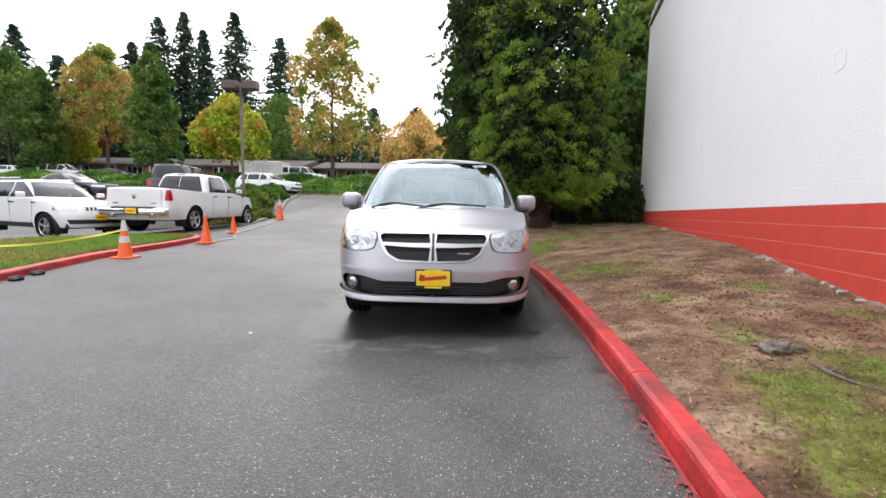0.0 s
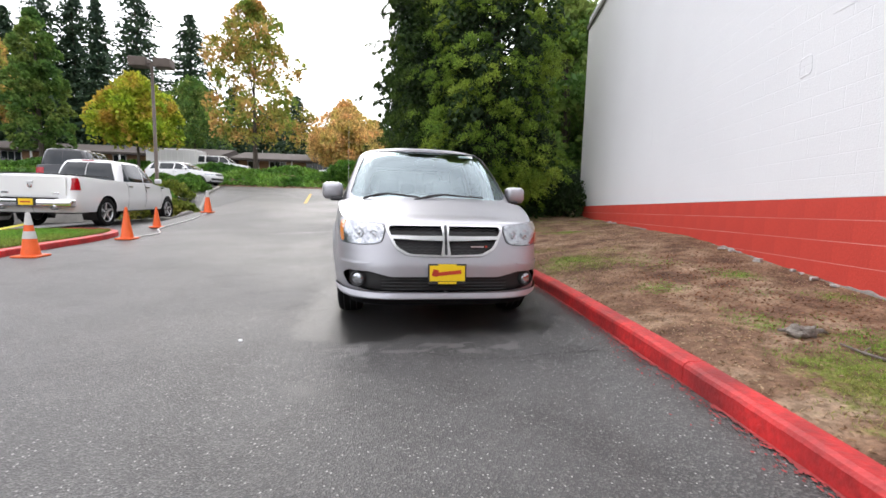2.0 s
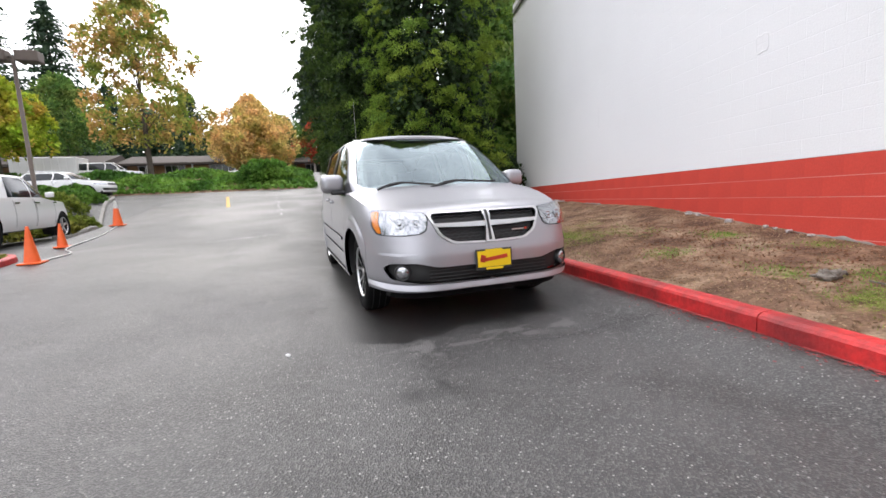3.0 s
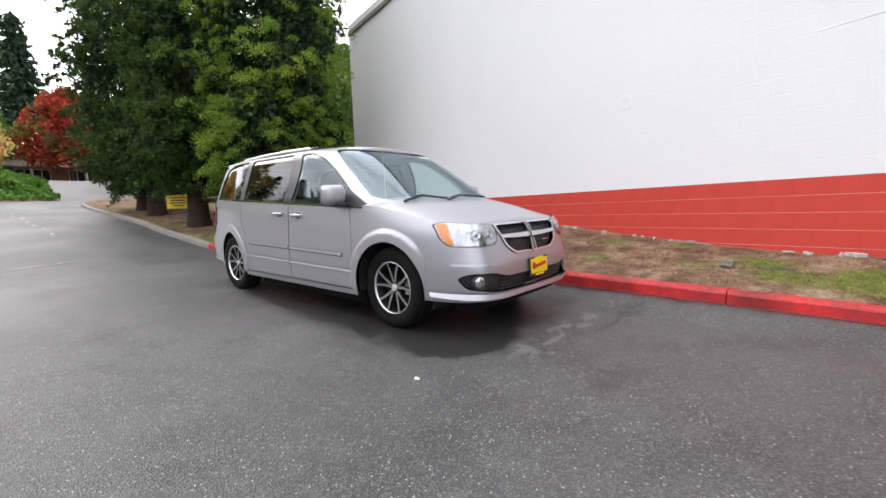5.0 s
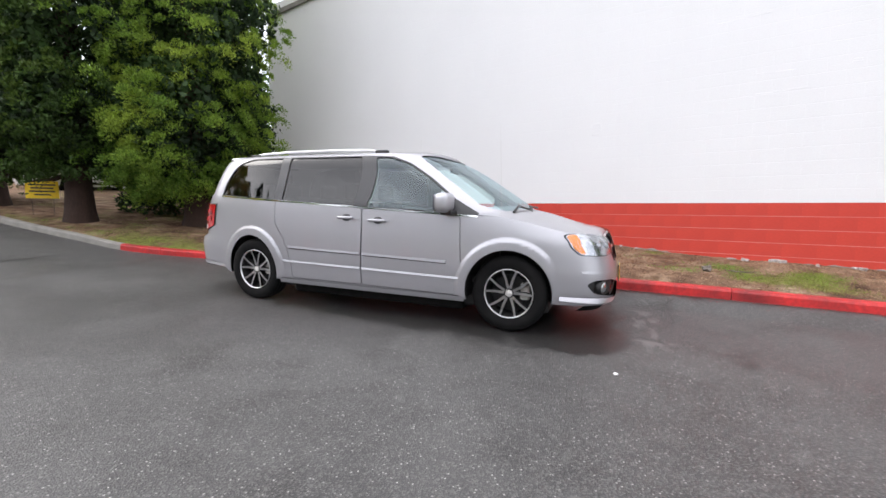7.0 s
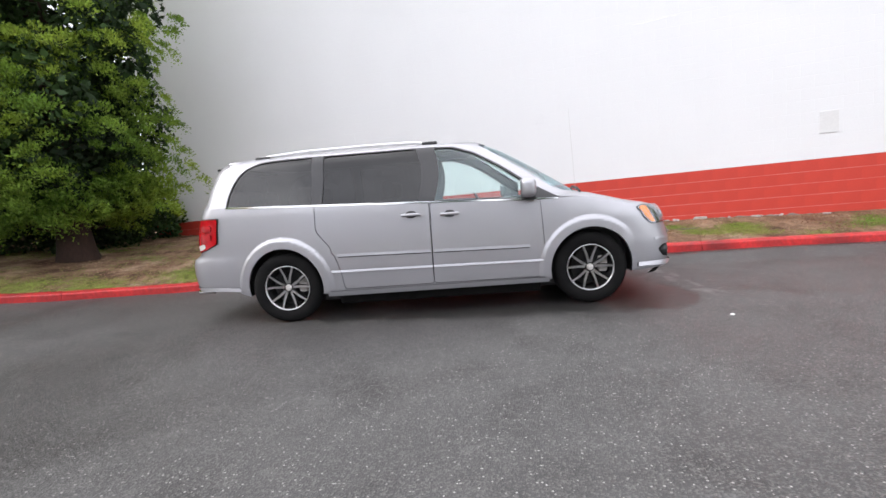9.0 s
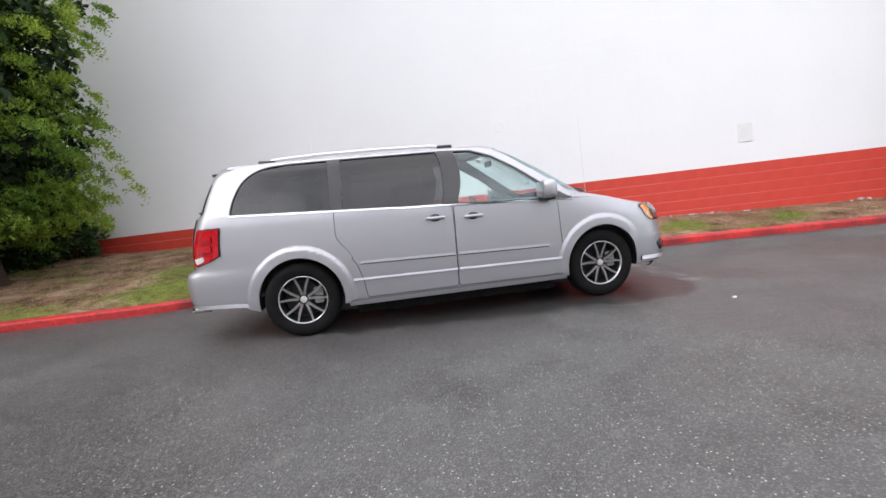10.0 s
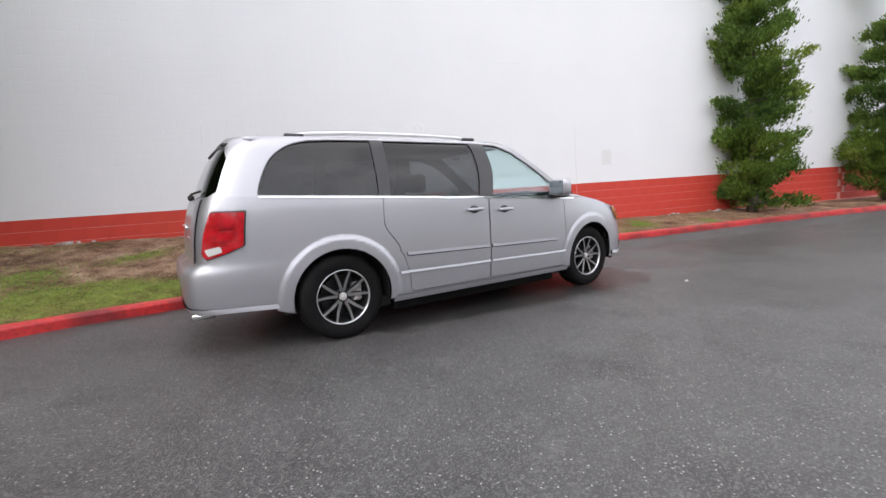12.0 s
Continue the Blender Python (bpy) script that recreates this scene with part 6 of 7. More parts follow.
def shrub(at, seed, w, d, h, material, label, lo=0.07, hi=0.15, n=60, per=60, name="shrub"):
    t = thing(name, pose(*at), label, "shrub")
    rng = np.random.default_rng(seed)
    cs, outs = [], []
    for i in range(n):
        v = rng.normal(size=3)
        v /= np.linalg.norm(v)
        v[2] = abs(v[2])
        q = rng.uniform(0.5, 1.0)
        cs.append((v[0] * w / 2 * q, v[1] * d / 2 * q, 0.08 + v[2] * h * 0.85 * q))
        outs.append(v)
    pos, tip, size = clump_leaves(rng, np.array(cs), np.array(outs), np.full(n, 0.22 * min(w, d, h * 1.6)), per, lo, hi, 0.4, 0.9)
    pos[:, 2] = np.maximum(pos[:, 2], 0.01)
    leaf_mesh("leaves", pos, tip, size, 0.36, material, t, 0.2, seed)
    for k in range(4):
        a = rng.uniform(0, 6.28)
        part("stem", tube([(0.05 * math.cos(a), 0.05 * math.sin(a), -0.05), (0.25 * w * math.cos(a), 0.25 * d * math.sin(a), h * 0.6)], [0.02, 0.008], 5), M_BARKGREY, t)
    return t


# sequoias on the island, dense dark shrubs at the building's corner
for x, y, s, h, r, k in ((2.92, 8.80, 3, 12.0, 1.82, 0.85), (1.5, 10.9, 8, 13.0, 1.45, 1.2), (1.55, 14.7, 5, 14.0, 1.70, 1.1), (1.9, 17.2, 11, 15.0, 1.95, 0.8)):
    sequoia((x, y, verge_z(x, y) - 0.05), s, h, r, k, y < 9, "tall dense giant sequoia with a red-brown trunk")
for x, y, w, h, s in ((4.6, 9.6, 1.7, 1.1, 1), (5.6, 9.3, 1.6, 1.25, 2), (5.1, 10.6, 2.2, 1.5, 3), (6.6, 10.4, 2.4, 1.8, 4), (4.1, 11.6, 2.0, 1.1, 5)):
    shrub((x, y, verge_z(x, y)), s, w, w * 0.9, h, M_SHRUB, "low dark evergreen shrub at the foot of the wall", 0.06, 0.13, 70, 60)
for x, y, s, h in ((0.92, -8.85, 4, 8.2), (-0.6, -13.8, 6, 8.0)):
    juniper((x, y, verge_z(x, y) - 0.03), s, h, "twisted upright juniper growing close to the wall")


# ---- far ground, hedge bank, trees ----
def far_x(px, d):
    return 0.146 + ((px - 784) / 772 - 0.0156) * d


def build_bank():
    rng = np.random.default_rng(21)
    n = 42000
    x = rng.uniform(-48, 0.8, n)
    y = 27.2 + rng.random(n) ** 0.8 * 5.6
    z = np.array([ground_z(a, b) for a, b in zip(x, y)]) + rng.uniform(0.0, 0.32, n) + 0.22 * np.sin(x * 1.1) * np.sin(y * 1.7)
    keep = z > np.array([ground_z(a, b) for a, b in zip(x, y)]) - 0.05
    pos = np.c_[x, y, z][keep]
    ob = leaf_mesh("ivy_bank", pos, rng.normal(size=pos.shape) + np.array((0, -0.8, 0.6)), rng.uniform(0.16, 0.34, len(pos)), 0.42, M_IVY, None, 0.2, 3)
    tagged(ob, "low green ivy covering the roadside bank", "ground cover", kind="stuff")
    verts, faces = [], []
    xs, ys = np.arange(-50, 1.01, 1.0), np.arange(26.9, 33.6, 0.6)
    for b in ys:
        for a in xs:
            verts.append((a, b, ground_z(a, b) + (0.10 if 27 < b < 33.2 and a < 0.9 else -0.05)))
    k = len(xs)
    faces = [(j * k + i, j * k + i + 1, (j + 1) * k + i + 1, (j + 1) * k + i) for j in range(len(ys) - 1) for i in range(k - 1)]
    tagged(pydata("bank", verts, faces, M_TURF, smooth=True), "earth bank under the ivy", "bank", kind="structure")


build_bank()
shrub((-2.6, 29.8, ground_z(-2.6, 29.8)), 31, 3.4, 2.6, 1.5, M_IVY, "rounded green bush on the ivy bank", 0.14, 0.28, 70, 60)

FIRS = [(40, 66, 72, 4.6), (112, 116, 66, 4.4), (150, 118, 70, 4.0), (243, 92, 74, 3.6), (290, 52, 78, 5.4), (335, 42, 80, 4.6), (368, 72, 78, 3.2), (422, 42, 74, 5.8), (500, 84, 76, 5.2),
        (205, 128, 80, 4.2), (660, 196, 84, 4.6), (10, 150, 80, 5.0), (560, 190, 90, 5.0), (620, 240, 95, 5.0)]
for i, (px, py, d, w) in enumerate(FIRS):
    x, y = far_x(px, d), d - 4.67
    z = ground_z(x, y)
    fir((x, y, z - 0.1), 40 + i, 1.174 + (360 - py) / 772 * d - z, w, "tall dark fir in the woods behind the building", 0.10 if i != 5 else 0.2)
fir((3.4, 61.0, ground_z(3.4, 61) - 0.1), 77, 18.0, 3.0, "tall thin fir with a bare lower trunk", 0.40)
LEAFY = [(14, 122, 46, 8.5, "green", 0), (75, 140, 44, 3.6, "green", 1), (190, 104, 48, 7.4, "mixed", 0), (276, 98, 40, 3.9, "green", 1), (410, 188, 36, 5.0, "lime", 0), (588, 62, 44, 8.6, "orange_green", 2),
         (735, 212, 54, 7.8, "orange", 0), (160, 160, 62, 5.0, "red", 0), (500, 190, 62, 8.5, "green", 0), (110, 215, 50, 5.5, "lime", 0)]
KIND = {"green": (M_GREENLEAF, "broad green-leaved tree behind the lot"), "mixed": (M_MIXLEAF, "tree turning from green to orange"), "lime": (M_LIMELEAF, "small tree with lime and gold leaves"),
        "orange_green": (M_MIXLEAF, "tall tree turning orange at the top"), "orange": (M_ORANGELEAF, "tree with orange autumn leaves"), "red": (M_REDLEAF, "tree with deep red autumn leaves")}
for i, (px, py, d, w, kind, col) in enumerate(LEAFY):
    x, y = far_x(px, d), d - 4.67
    z = ground_z(x, y)
    leafy((x, y, z - 0.1), 60 + i, 1.174 + (360 - py) / 772 * d - z, w, KIND[kind][0], KIND[kind][1], (0.33, 0.14, 0.22)[col], bool(col))
# trees beyond the island, seen past the sequoias
for i, (x, y, h, w, kind) in enumerate(((-3.4, 40.5, 5.9, 5.6, "orange"), (4.6, 47.0, 8.2, 6.5, "red"), (9.5, 45.0, 8.5, 7.5, "orange"), (12.0, 40.0, 9.5, 8.0, "green"), (17.0, 30.0, 9.0, 7.0, "green"), (-1.0, 58.0, 7.5, 9.0, "green"))):
    leafy((x, y, ground_z(x, y) - 0.1), 90 + i, h, w, KIND[kind][0], KIND[kind][1], 0.28)
for i, (x, y, h, w) in enumerate(((8.2, 15.5, 9.0, 5.5), (11.0, 19.0, 10.0, 6.5))):
    leafy((x, y, verge_z(x, y) - 0.1), 110 + i, h, w, M_GREENLEAF, "green-leaved tree behind the building's corner", 0.15)


def woods():
    """Far woods as one mass of many small leaf sprays."""
    rng = np.random.default_rng(5)
    n = 24000
    x = rng.uniform(-110, 70, n)
    y = 88 + rng.uniform(0, 14, n)
    top = np.where(x < -9, 10.0, 5.0) + 3.0 * np.sin(x * 0.21) + 2.0 * np.sin(x * 0.53 + 1) + rng.uniform(-1, 2.5, n)
    z = 3 + rng.random(n) ** 0.8 * np.maximum(2.0, top)
    pos = np.c_[x, y, z]
    ob = leaf_mesh("far_woods", pos, rng.normal(size=pos.shape), rng.uniform(0.8, 1.9, n), 0.4, M_FIR, None, 0.2, 9)
    tagged(ob, "dark wood on the horizon", "woods", kind="stuff")
    n = 15000
    y = rng.uniform(-70, 60, n)
    x = -58 - rng.uniform(0, 14, n)
    top = 11.0 + 3.5 * np.sin(y * 0.33) + 2.5 * np.sin(y * 0.71 + 1) + rng.uniform(-1, 2.5, n)
    pos = np.c_[x, y, rng.random(n) ** 0.9 * top]
    ob = leaf_mesh("west_woods", pos, rng.normal(size=pos.shape), rng.uniform(1.0, 2.2, n), 0.4, M_FIR, None, 0.2, 10)
    tagged(ob, "dark row of tall firs mirrored in the minivan's windows", "woods", kind="stuff")


woods()


# ---- other vehicles on the lot and the far road ----
M_DARKGLASS = mat("dark_car_glass", (0.02, 0.024, 0.028), 0.06, 0.0, (0.03, 0.034, 0.04), 4, 0.4, 90, 0.05, spec=0.45)


def car(name, m, paint, label, category, fo, wb, ro, hw, zs, znose, zcowl, belt, roof, ycowl, ytop, yend, ybase, radius, splits, deck=None, nf=4.0, nr=6.0, grille=None, tail=None, slots=0,
        plate=True, cladding=False, rails=False, spokes=5):
    """A parked car, front axle at the origin and front towards -y. splits: side windows as (y0, y1) at the belt."""
    c = thing(name, m, label, category)
    deck = deck or belt
    end = wb + ro
    low = Shell([(zs - 0.06, hw * 0.92), (zs + 0.08, hw * 0.965), (belt * 0.62, hw), (belt - 0.1, hw * 0.98), (belt + 0.12, hw * 0.94)],
                [(zs - 0.06, 0.10 - fo), (zs + 0.12, 0.02 - fo), (znose * 0.68, -fo), (znose, 0.10 - fo), (belt + 0.12, 0.5 - fo)],
                [(zs - 0.06, end - 0.10), (zs + 0.12, end - 0.02), (belt * 0.6, end), (belt, end - 0.06), (belt + 0.12, end - 0.1)], nf, nr)
    top = Shell([(belt - 0.1, hw * 0.955), (belt + 0.05, hw * 0.94), ((belt + roof) / 2, hw * 0.86), (roof - 0.06, hw * 0.74), (roof, hw * 0.66)],
                [(belt - 0.1, ycowl - 0.1), ((belt + roof) / 2, (ycowl + ytop) / 2 - 0.04), (roof - 0.06, ytop), (roof, ytop + 0.1)],
                [(belt - 0.1, ybase + 0.04), ((belt + roof) / 2, (ybase + yend) / 2 + 0.05), (roof - 0.06, yend), (roof, yend - 0.1)], 4.0, 5.0)
    S, F, B, T = low.side, low.front, low.back, top.side
    edge = [(0.0, znose), F(hw * 0.5, znose + 0.005), F(hw * 0.8, znose + 0.02), S(-fo * 0.35, znose + (zcowl - znose) * 0.55), S(ycowl, zcowl), S(ycowl + 0.5, belt), S(ybase - 0.2, belt), S(end - 0.35, deck), B(hw * 0.8, deck), (low.top, deck)]
    bottom = [(0.0, zs), F(hw * 0.7, zs), S(-radius - 0.1, zs), S(wb + radius + 0.1, zs), B(hw * 0.7, zs), (low.top, zs)]
    holes = [arch_cut(low, 0, radius + 0.05, radius, zs), arch_cut(low, wb, radius + 0.05, radius, zs)]
    panel("body", low, bottom + edge[::-1], paint, c, holes, 0.0, 0.03, 0.08, "joined")
    run = [q for a, b in zip(edge, edge[1:]) for q in [(a[0] + (b[0] - a[0]) * t, a[1] + (b[1] - a[1]) * t) for t in (0, 0.33, 0.66)]] + [edge[-1]]
    lid("hood_and_deck", low, run, paint, c, lambda t: 0.04, "", 10, 1.0)
    panel("cabin", top, [(0.0, belt - 0.06), T(ycowl + 0.3, belt - 0.06), T(ybase - 0.3, belt - 0.06), (top.top, belt - 0.06), (top.top, roof - 0.05), (0.0, roof - 0.05)], paint, c, (), 0.0, 0.0, 0.09, "joined")
    lid("roof", top, [(p, roof - 0.055) for p in np.linspace(0, top.top, 34)], paint, c, lambda t: 0.055, "", 10, 0.8)
    zb, zt = belt + 0.03, roof - 0.10
    for y0, y1 in splits:
        k = 0.55 * (ytop - ycowl) / max(0.2, roof - belt) * (zt - zb)
        a = max(y0, ycowl + 0.30)
        poly = [T(a, zb), T(y1, zb), T(min(y1, yend - 0.12) if y1 < ybase - 0.5 else yend - 0.2, zt), T(max(y0, ytop + 0.16), zt)]
        panel("side_window", top, rounded(poly, 0.03), M_DARKGLASS, c, (), 0.004, 0.006, 0.09)
    panel("windscreen", top, [(0.0005, zb), top.front(hw * 0.78, zb + 0.02), top.front(hw * 0.60, zt), (0.0005, zt + 0.02)], M_DARKGLASS, c, (), 0.004, 0.006, 0.09, "joined")
    panel("rear_window", top, [(top.top - 0.0005, zb + 0.02), top.back(hw * 0.74, zb + 0.02), top.back(hw * 0.58, zt), (top.top - 0.0005, zt)], M_DARKGLASS, c, (), 0.004, 0.006, 0.09, "joined")
    hz = znose - 0.10
    panel("headlight", low, rounded([F(hw * 0.55, hz + 0.05), F(hw * 0.88, hz + 0.07), F(hw * 0.90, hz - 0.04), F(hw * 0.55, hz - 0.05)], 0.02), M_REFLECT, c, (), 0.006, 0.01, 0.05, True, "clear headlight")
    gz = grille or (hw * 0.5, hz - 0.07, hz + 0.06)
    panel("grille", low, [(0.0005, gz[1]), F(gz[0] * 0.9, gz[1]), F(gz[0], gz[2]), (0.0005, gz[2])], M_BLACK if not slots else paint, c, (), 0.004, 0.008, 0.06, "joined")
    for i in range(slots):
        x = (i - (slots - 1) / 2) * 0.105
        sl = [F(abs(x) - 0.032 if abs(x) > 0.03 else 0.0005, gz[1] + 0.01), F(abs(x) + 0.032, gz[1] + 0.01), F(abs(x) + 0.032, gz[2] - 0.01), F(abs(x) - 0.032 if abs(x) > 0.03 else 0.0005, gz[2] - 0.01)]
        if x >= -0.01:
            panel("grille_slot", low, sl, M_BLACK, c, (), 0.010, 0.004, 0.05, True if x > 0.03 else "joined")
    panel("lower_intake", low, [(0.0005, zs + 0.10), F(hw * 0.7, zs + 0.10), F(hw * 0.75, zs + 0.22), (0.0005, zs + 0.22)], M_BLACK, c, (), 0.005, 0.01, 0.06, "joined")
    tz = tail or (belt - 0.32, belt - 0.10, 0.62)
    panel("tail_lamp", low, rounded([S(end - 0.22, tz[1]), S(end - 0.22, tz[0]), B(hw * tz[2], tz[0]), B(hw * tz[2], tz[1])], 0.02), M_RED_LENS, c, (), 0.008, 0.014, 0.05, True, "red tail lamp")
    if cladding:
        panel("sill_cladding", low, [S(0.5, zs), S(wb - 0.5, zs), S(wb - 0.5, zs + 0.12), S(0.5, zs + 0.12)], M_BLACK, c, (), 0.010, 0.012, 0.08)
    seams = sorted({round(y, 2) for s in splits for y in s if 0.5 < y < wb + 0.2})
    for y in seams:
        panel("door_gap", low, [S(y - 0.005, zs + 0.08), S(y + 0.005, zs + 0.08), S(y + 0.005, belt - 0.01), S(y - 0.005, belt - 0.01)], M_BLACK, c, (), 0.002, 0.003, 0.08)
        panel("door_handle", low, [S(y - 0.26, belt - 0.13), S(y - 0.08, belt - 0.13), S(y - 0.08, belt - 0.10), S(y - 0.26, belt - 0.10)], M_CHROME, c, (), 0.022, 0.02, 0.05)
    for s in (-1, 1):
        part("door_mirror", box_bm(0.20, 0.11, 0.15, (s * (hw + 0.06), ycowl + 0.42, belt + 0.10), 0.035, 3), paint, c, smooth=True)
        if rails:
            part("roof_rail", tube([(s * hw * 0.68, y, roof + 0.02) for y in np.linspace(ytop + 0.3, yend - 0.2, 5)], 0.02, 6), M_CHROME, c)
    if plate:
        for y, r in ((-fo - 0.012, 1), (end + 0.012, 1)):
            p = part("plate", box_bm(0.31, 0.014, 0.155, (0, y, zs + 0.28 if y < 0 else zs + 0.42), 0.004), M_YELLOW, c, "yellow dealer plate")
            part("plate_bar", box_bm(0.22, 0.003, 0.035, (0, y + (-0.009 if y < 0 else 0.009), zs + 0.28 if y < 0 else zs + 0.42)), M_INKRED, p)
    part("underbody", box_bm(hw * 1.5, end + fo - 0.5, 0.2, (0, (end - fo) / 2, zs + 0.06), 0.03), M_BLACK, c)
    for ay in (0, wb):
        for s in (-1, 1):
            arc = circle2(0, 0, radius + 0.06, math.pi * 1.15, -math.pi * 0.15, 16)
            verts = [(s * x, ay + q[0], radius + q[1]) for q in arc for x in (hw * 0.94, hw * 0.6)] + [(s * hw * 0.6, ay, radius)]
            faces = [(2 * i, 2 * i + 1, 2 * i + 3, 2 * i + 2) for i in range(len(arc) - 1)] + [(2 * i + 1, 2 * i + 3, len(verts) - 1) for i in range(len(arc) - 1)]
            pydata("wheel_well", verts, faces, M_BLACK, c)
            wheel(c, (s * (hw - 0.15), ay, radius), radius, 0.24, radius * 0.63, spokes, s, "single")
    return c


def on_ground(x, y, heading):
    """Pose of a car whose front points along heading degrees, 0 being +x."""
    return pose(x, y, ground_z(x, y), 0, 0, heading + 90)


# white crew-cab pickup
truck = car("pickup_truck", on_ground(-8.87, 12.55, 90), M_WHITECAR, "white crew-cab pickup with chrome bumper, tailgate closed", "pickup truck", 0.95, 3.57, 1.28, 1.005, 0.42, 1.08, 1.17, 1.24, 1.90, 0.42, 1.15, 2.55, 2.80, 0.405,
            [(0.55, 1.55), (1.60, 2.55)], deck=1.33, nf=5, nr=14, tail=(0.98, 1.28, 0.84), plate=False, spokes=5)
part("rear_bumper", box_bm(1.96, 0.20, 0.20, (0, 4.92, 0.66), 0.05, 3), M_CHROME, truck, "chrome rear bumper", True)
part("bumper_pad", box_bm(1.2, 0.16, 0.03, (0, 4.93, 0.775), 0.01), M_BLACK, truck)
part("bumper_cut", box_bm(0.42, 0.02, 0.15, (0, 5.02, 0.67), 0.01), M_BLACK, truck)
tp = part("rear_plate", box_bm(0.31, 0.016, 0.155, (0, 5.036, 0.68), 0.004), M_YELLOW, truck, "yellow dealer plate")
part("plate_bar", box_bm(0.22, 0.003, 0.035, (0, 5.046, 0.68)), M_INKRED, tp)
tg = part("tailgate", box_bm(1.56, 0.03, 0.50, (0, 4.845, 1.06), 0.012), M_WHITECAR, truck, "white tailgate with small badges")
part("gate_handle", box_bm(0.14, 0.02, 0.06, (0, 4.866, 1.16), 0.01), M_BRIGHT, tg)
part("badge", box_bm(0.10, 0.012, 0.10, (0, 4.864, 1.07), 0.02), M_CHROME, tg)
part("badge", box_bm(0.16, 0.012, 0.04, (-0.55, 4.864, 0.90), 0.005), M_CHROME, tg)
part("badge", box_bm(0.16, 0.012, 0.04, (0.55, 4.864, 0.90), 0.005), M_CHROME, tg)
part("brake_light", box_bm(0.3, 0.02, 0.03, (0, 2.60, 1.86), 0.008), M_RED_LENS, truck)
for s in (-1, 1):
    ob = part("exhaust_tip", lathe([(0.045, -0.10), (0.05, -0.10), (0.05, 0.10), (0.045, 0.10)], 16, "x"), M_CHROME, truck)
    ob.matrix_basis = pose(s * 0.58, 4.95, 0.54, 0, 0, 90)
part("bed_liner", box_bm(1.5, 1.75, 0.02, (0, 3.88, 1.375), 0.005), M_BLACK, truck)

car("suv", on_ground(-10.75, 8.05, -20), M_WHITECAR, "white sport utility vehicle with a slotted grille", "suv", 0.90, 2.92, 1.0, 0.97, 0.36, 0.98, 1.12, 1.16, 1.72, 0.35, 1.15, 3.35, 3.75, 0.375,
    [(0.55, 1.55), (1.60, 2.55), (2.62, 3.2)], nr=7, slots=7, grille=(0.42, 0.82, 0.93), cladding=True, rails=True)
car("coupe", on_ground(-19.8, 20.0, -8), M_GREYCAR, "dark grey two-door coupe parked behind the lot", "car", 1.0, 2.95, 1.05, 0.96, 0.28, 0.80, 0.93, 0.97, 1.42, 0.70, 1.50, 2.45, 3.40, 0.35, [(0.95, 2.6)], deck=0.98, plate=False)
car("suv", on_ground(-13.6, 19.0, 100), M_BLACKCAR, "black square-backed sport utility vehicle", "suv", 0.8, 2.95, 0.75, 0.95, 0.50, 1.12, 1.18, 1.24, 1.95, 0.45, 0.85, 3.45, 3.60, 0.41, [(0.6, 1.5), (1.56, 2.4), (2.46, 3.3)], nf=7, nr=12, plate=False)
car("station_wagon", on_ground(-11.4, 26.2, -10), M_WHITECAR, "white estate car at the edge of the far road", "car", 0.9, 2.75, 0.95, 0.92, 0.30, 0.85, 0.98, 1.0, 1.50, 0.45, 1.2, 3.1, 3.6, 0.33, [(0.7, 1.6), (1.66, 2.5), (2.56, 3.1)], rails=True, plate=False)
for x, y, h, lab in ((-12.6, 37.5, 5, "white minivan parked above the ivy bank"), (-38.0, 40.0, 0, "white minivan parked above the ivy bank")):
    car("far_minivan", on_ground(x, y, h), M_WHITECAR, lab, "minivan", 0.9, 2.95, 1.0, 0.97, 0.30, 0.95, 1.05, 1.08, 1.72, 0.25, 1.0, 3.6, 3.95, 0.34, [(0.6, 1.5), (1.56, 2.5), (2.6, 3.3)], plate=False)
for x, y, h, p, lab in ((-5.4, 39.5, 180, M_WHITECAR, "white saloon car parked above the bank"), (-33.0, 41.0, 10, M_BLACKCAR, "black saloon car by the far building"), (-41.0, 38.0, 5, M_WHITECAR, "white saloon car by the far building"),
                        (9.0, 22.5, 15, M_WHITECAR, "white saloon car behind the sequoias")):
    car("saloon_car", on_ground(x, y, h), p, lab, "car", 0.92, 2.78, 1.05, 0.91, 0.27, 0.80, 0.93, 0.96, 1.44, 0.55, 1.35, 2.6, 3.4, 0.33, [(0.8, 1.6), (1.66, 2.6)], deck=0.99, plate=False)


# ---- left lot edge: grass island with red kerb, cones, tape ----
LEFT = [(-5.1, -5.5), (-5.6, -1.5), (-6.07, 1.2), (-6.37, 2.5), (-6.58, 3.6), (-6.62, 4.7), (-6.58, 5.6), (-6.52, 6.5), (-6.66, 7.1), (-7.2, 7.45), (-8.1, 7.35), (-9.3, 6.8)]
LEFT_LINE = smooth_line(LEFT, 0.2)
LEFT_X = sorted([(q[1], q[0]) for q in smooth_line(LEFT[:9], 0.2)])
build_kerb(LEFT_LINE, -1, M_KERBRED, "red painted kerb of the grass island")


def island_z(x, y):
    kx = table(LEFT_X, y)
    return ground_z(kx, y) * (1 - ease(0, 2.5, kx - x)) + (0.04 + 0.006 * y) * ease(0, 2.5, kx - x) + 0.115 + 0.02 * noise.noise(Vector((x, y, 2)))


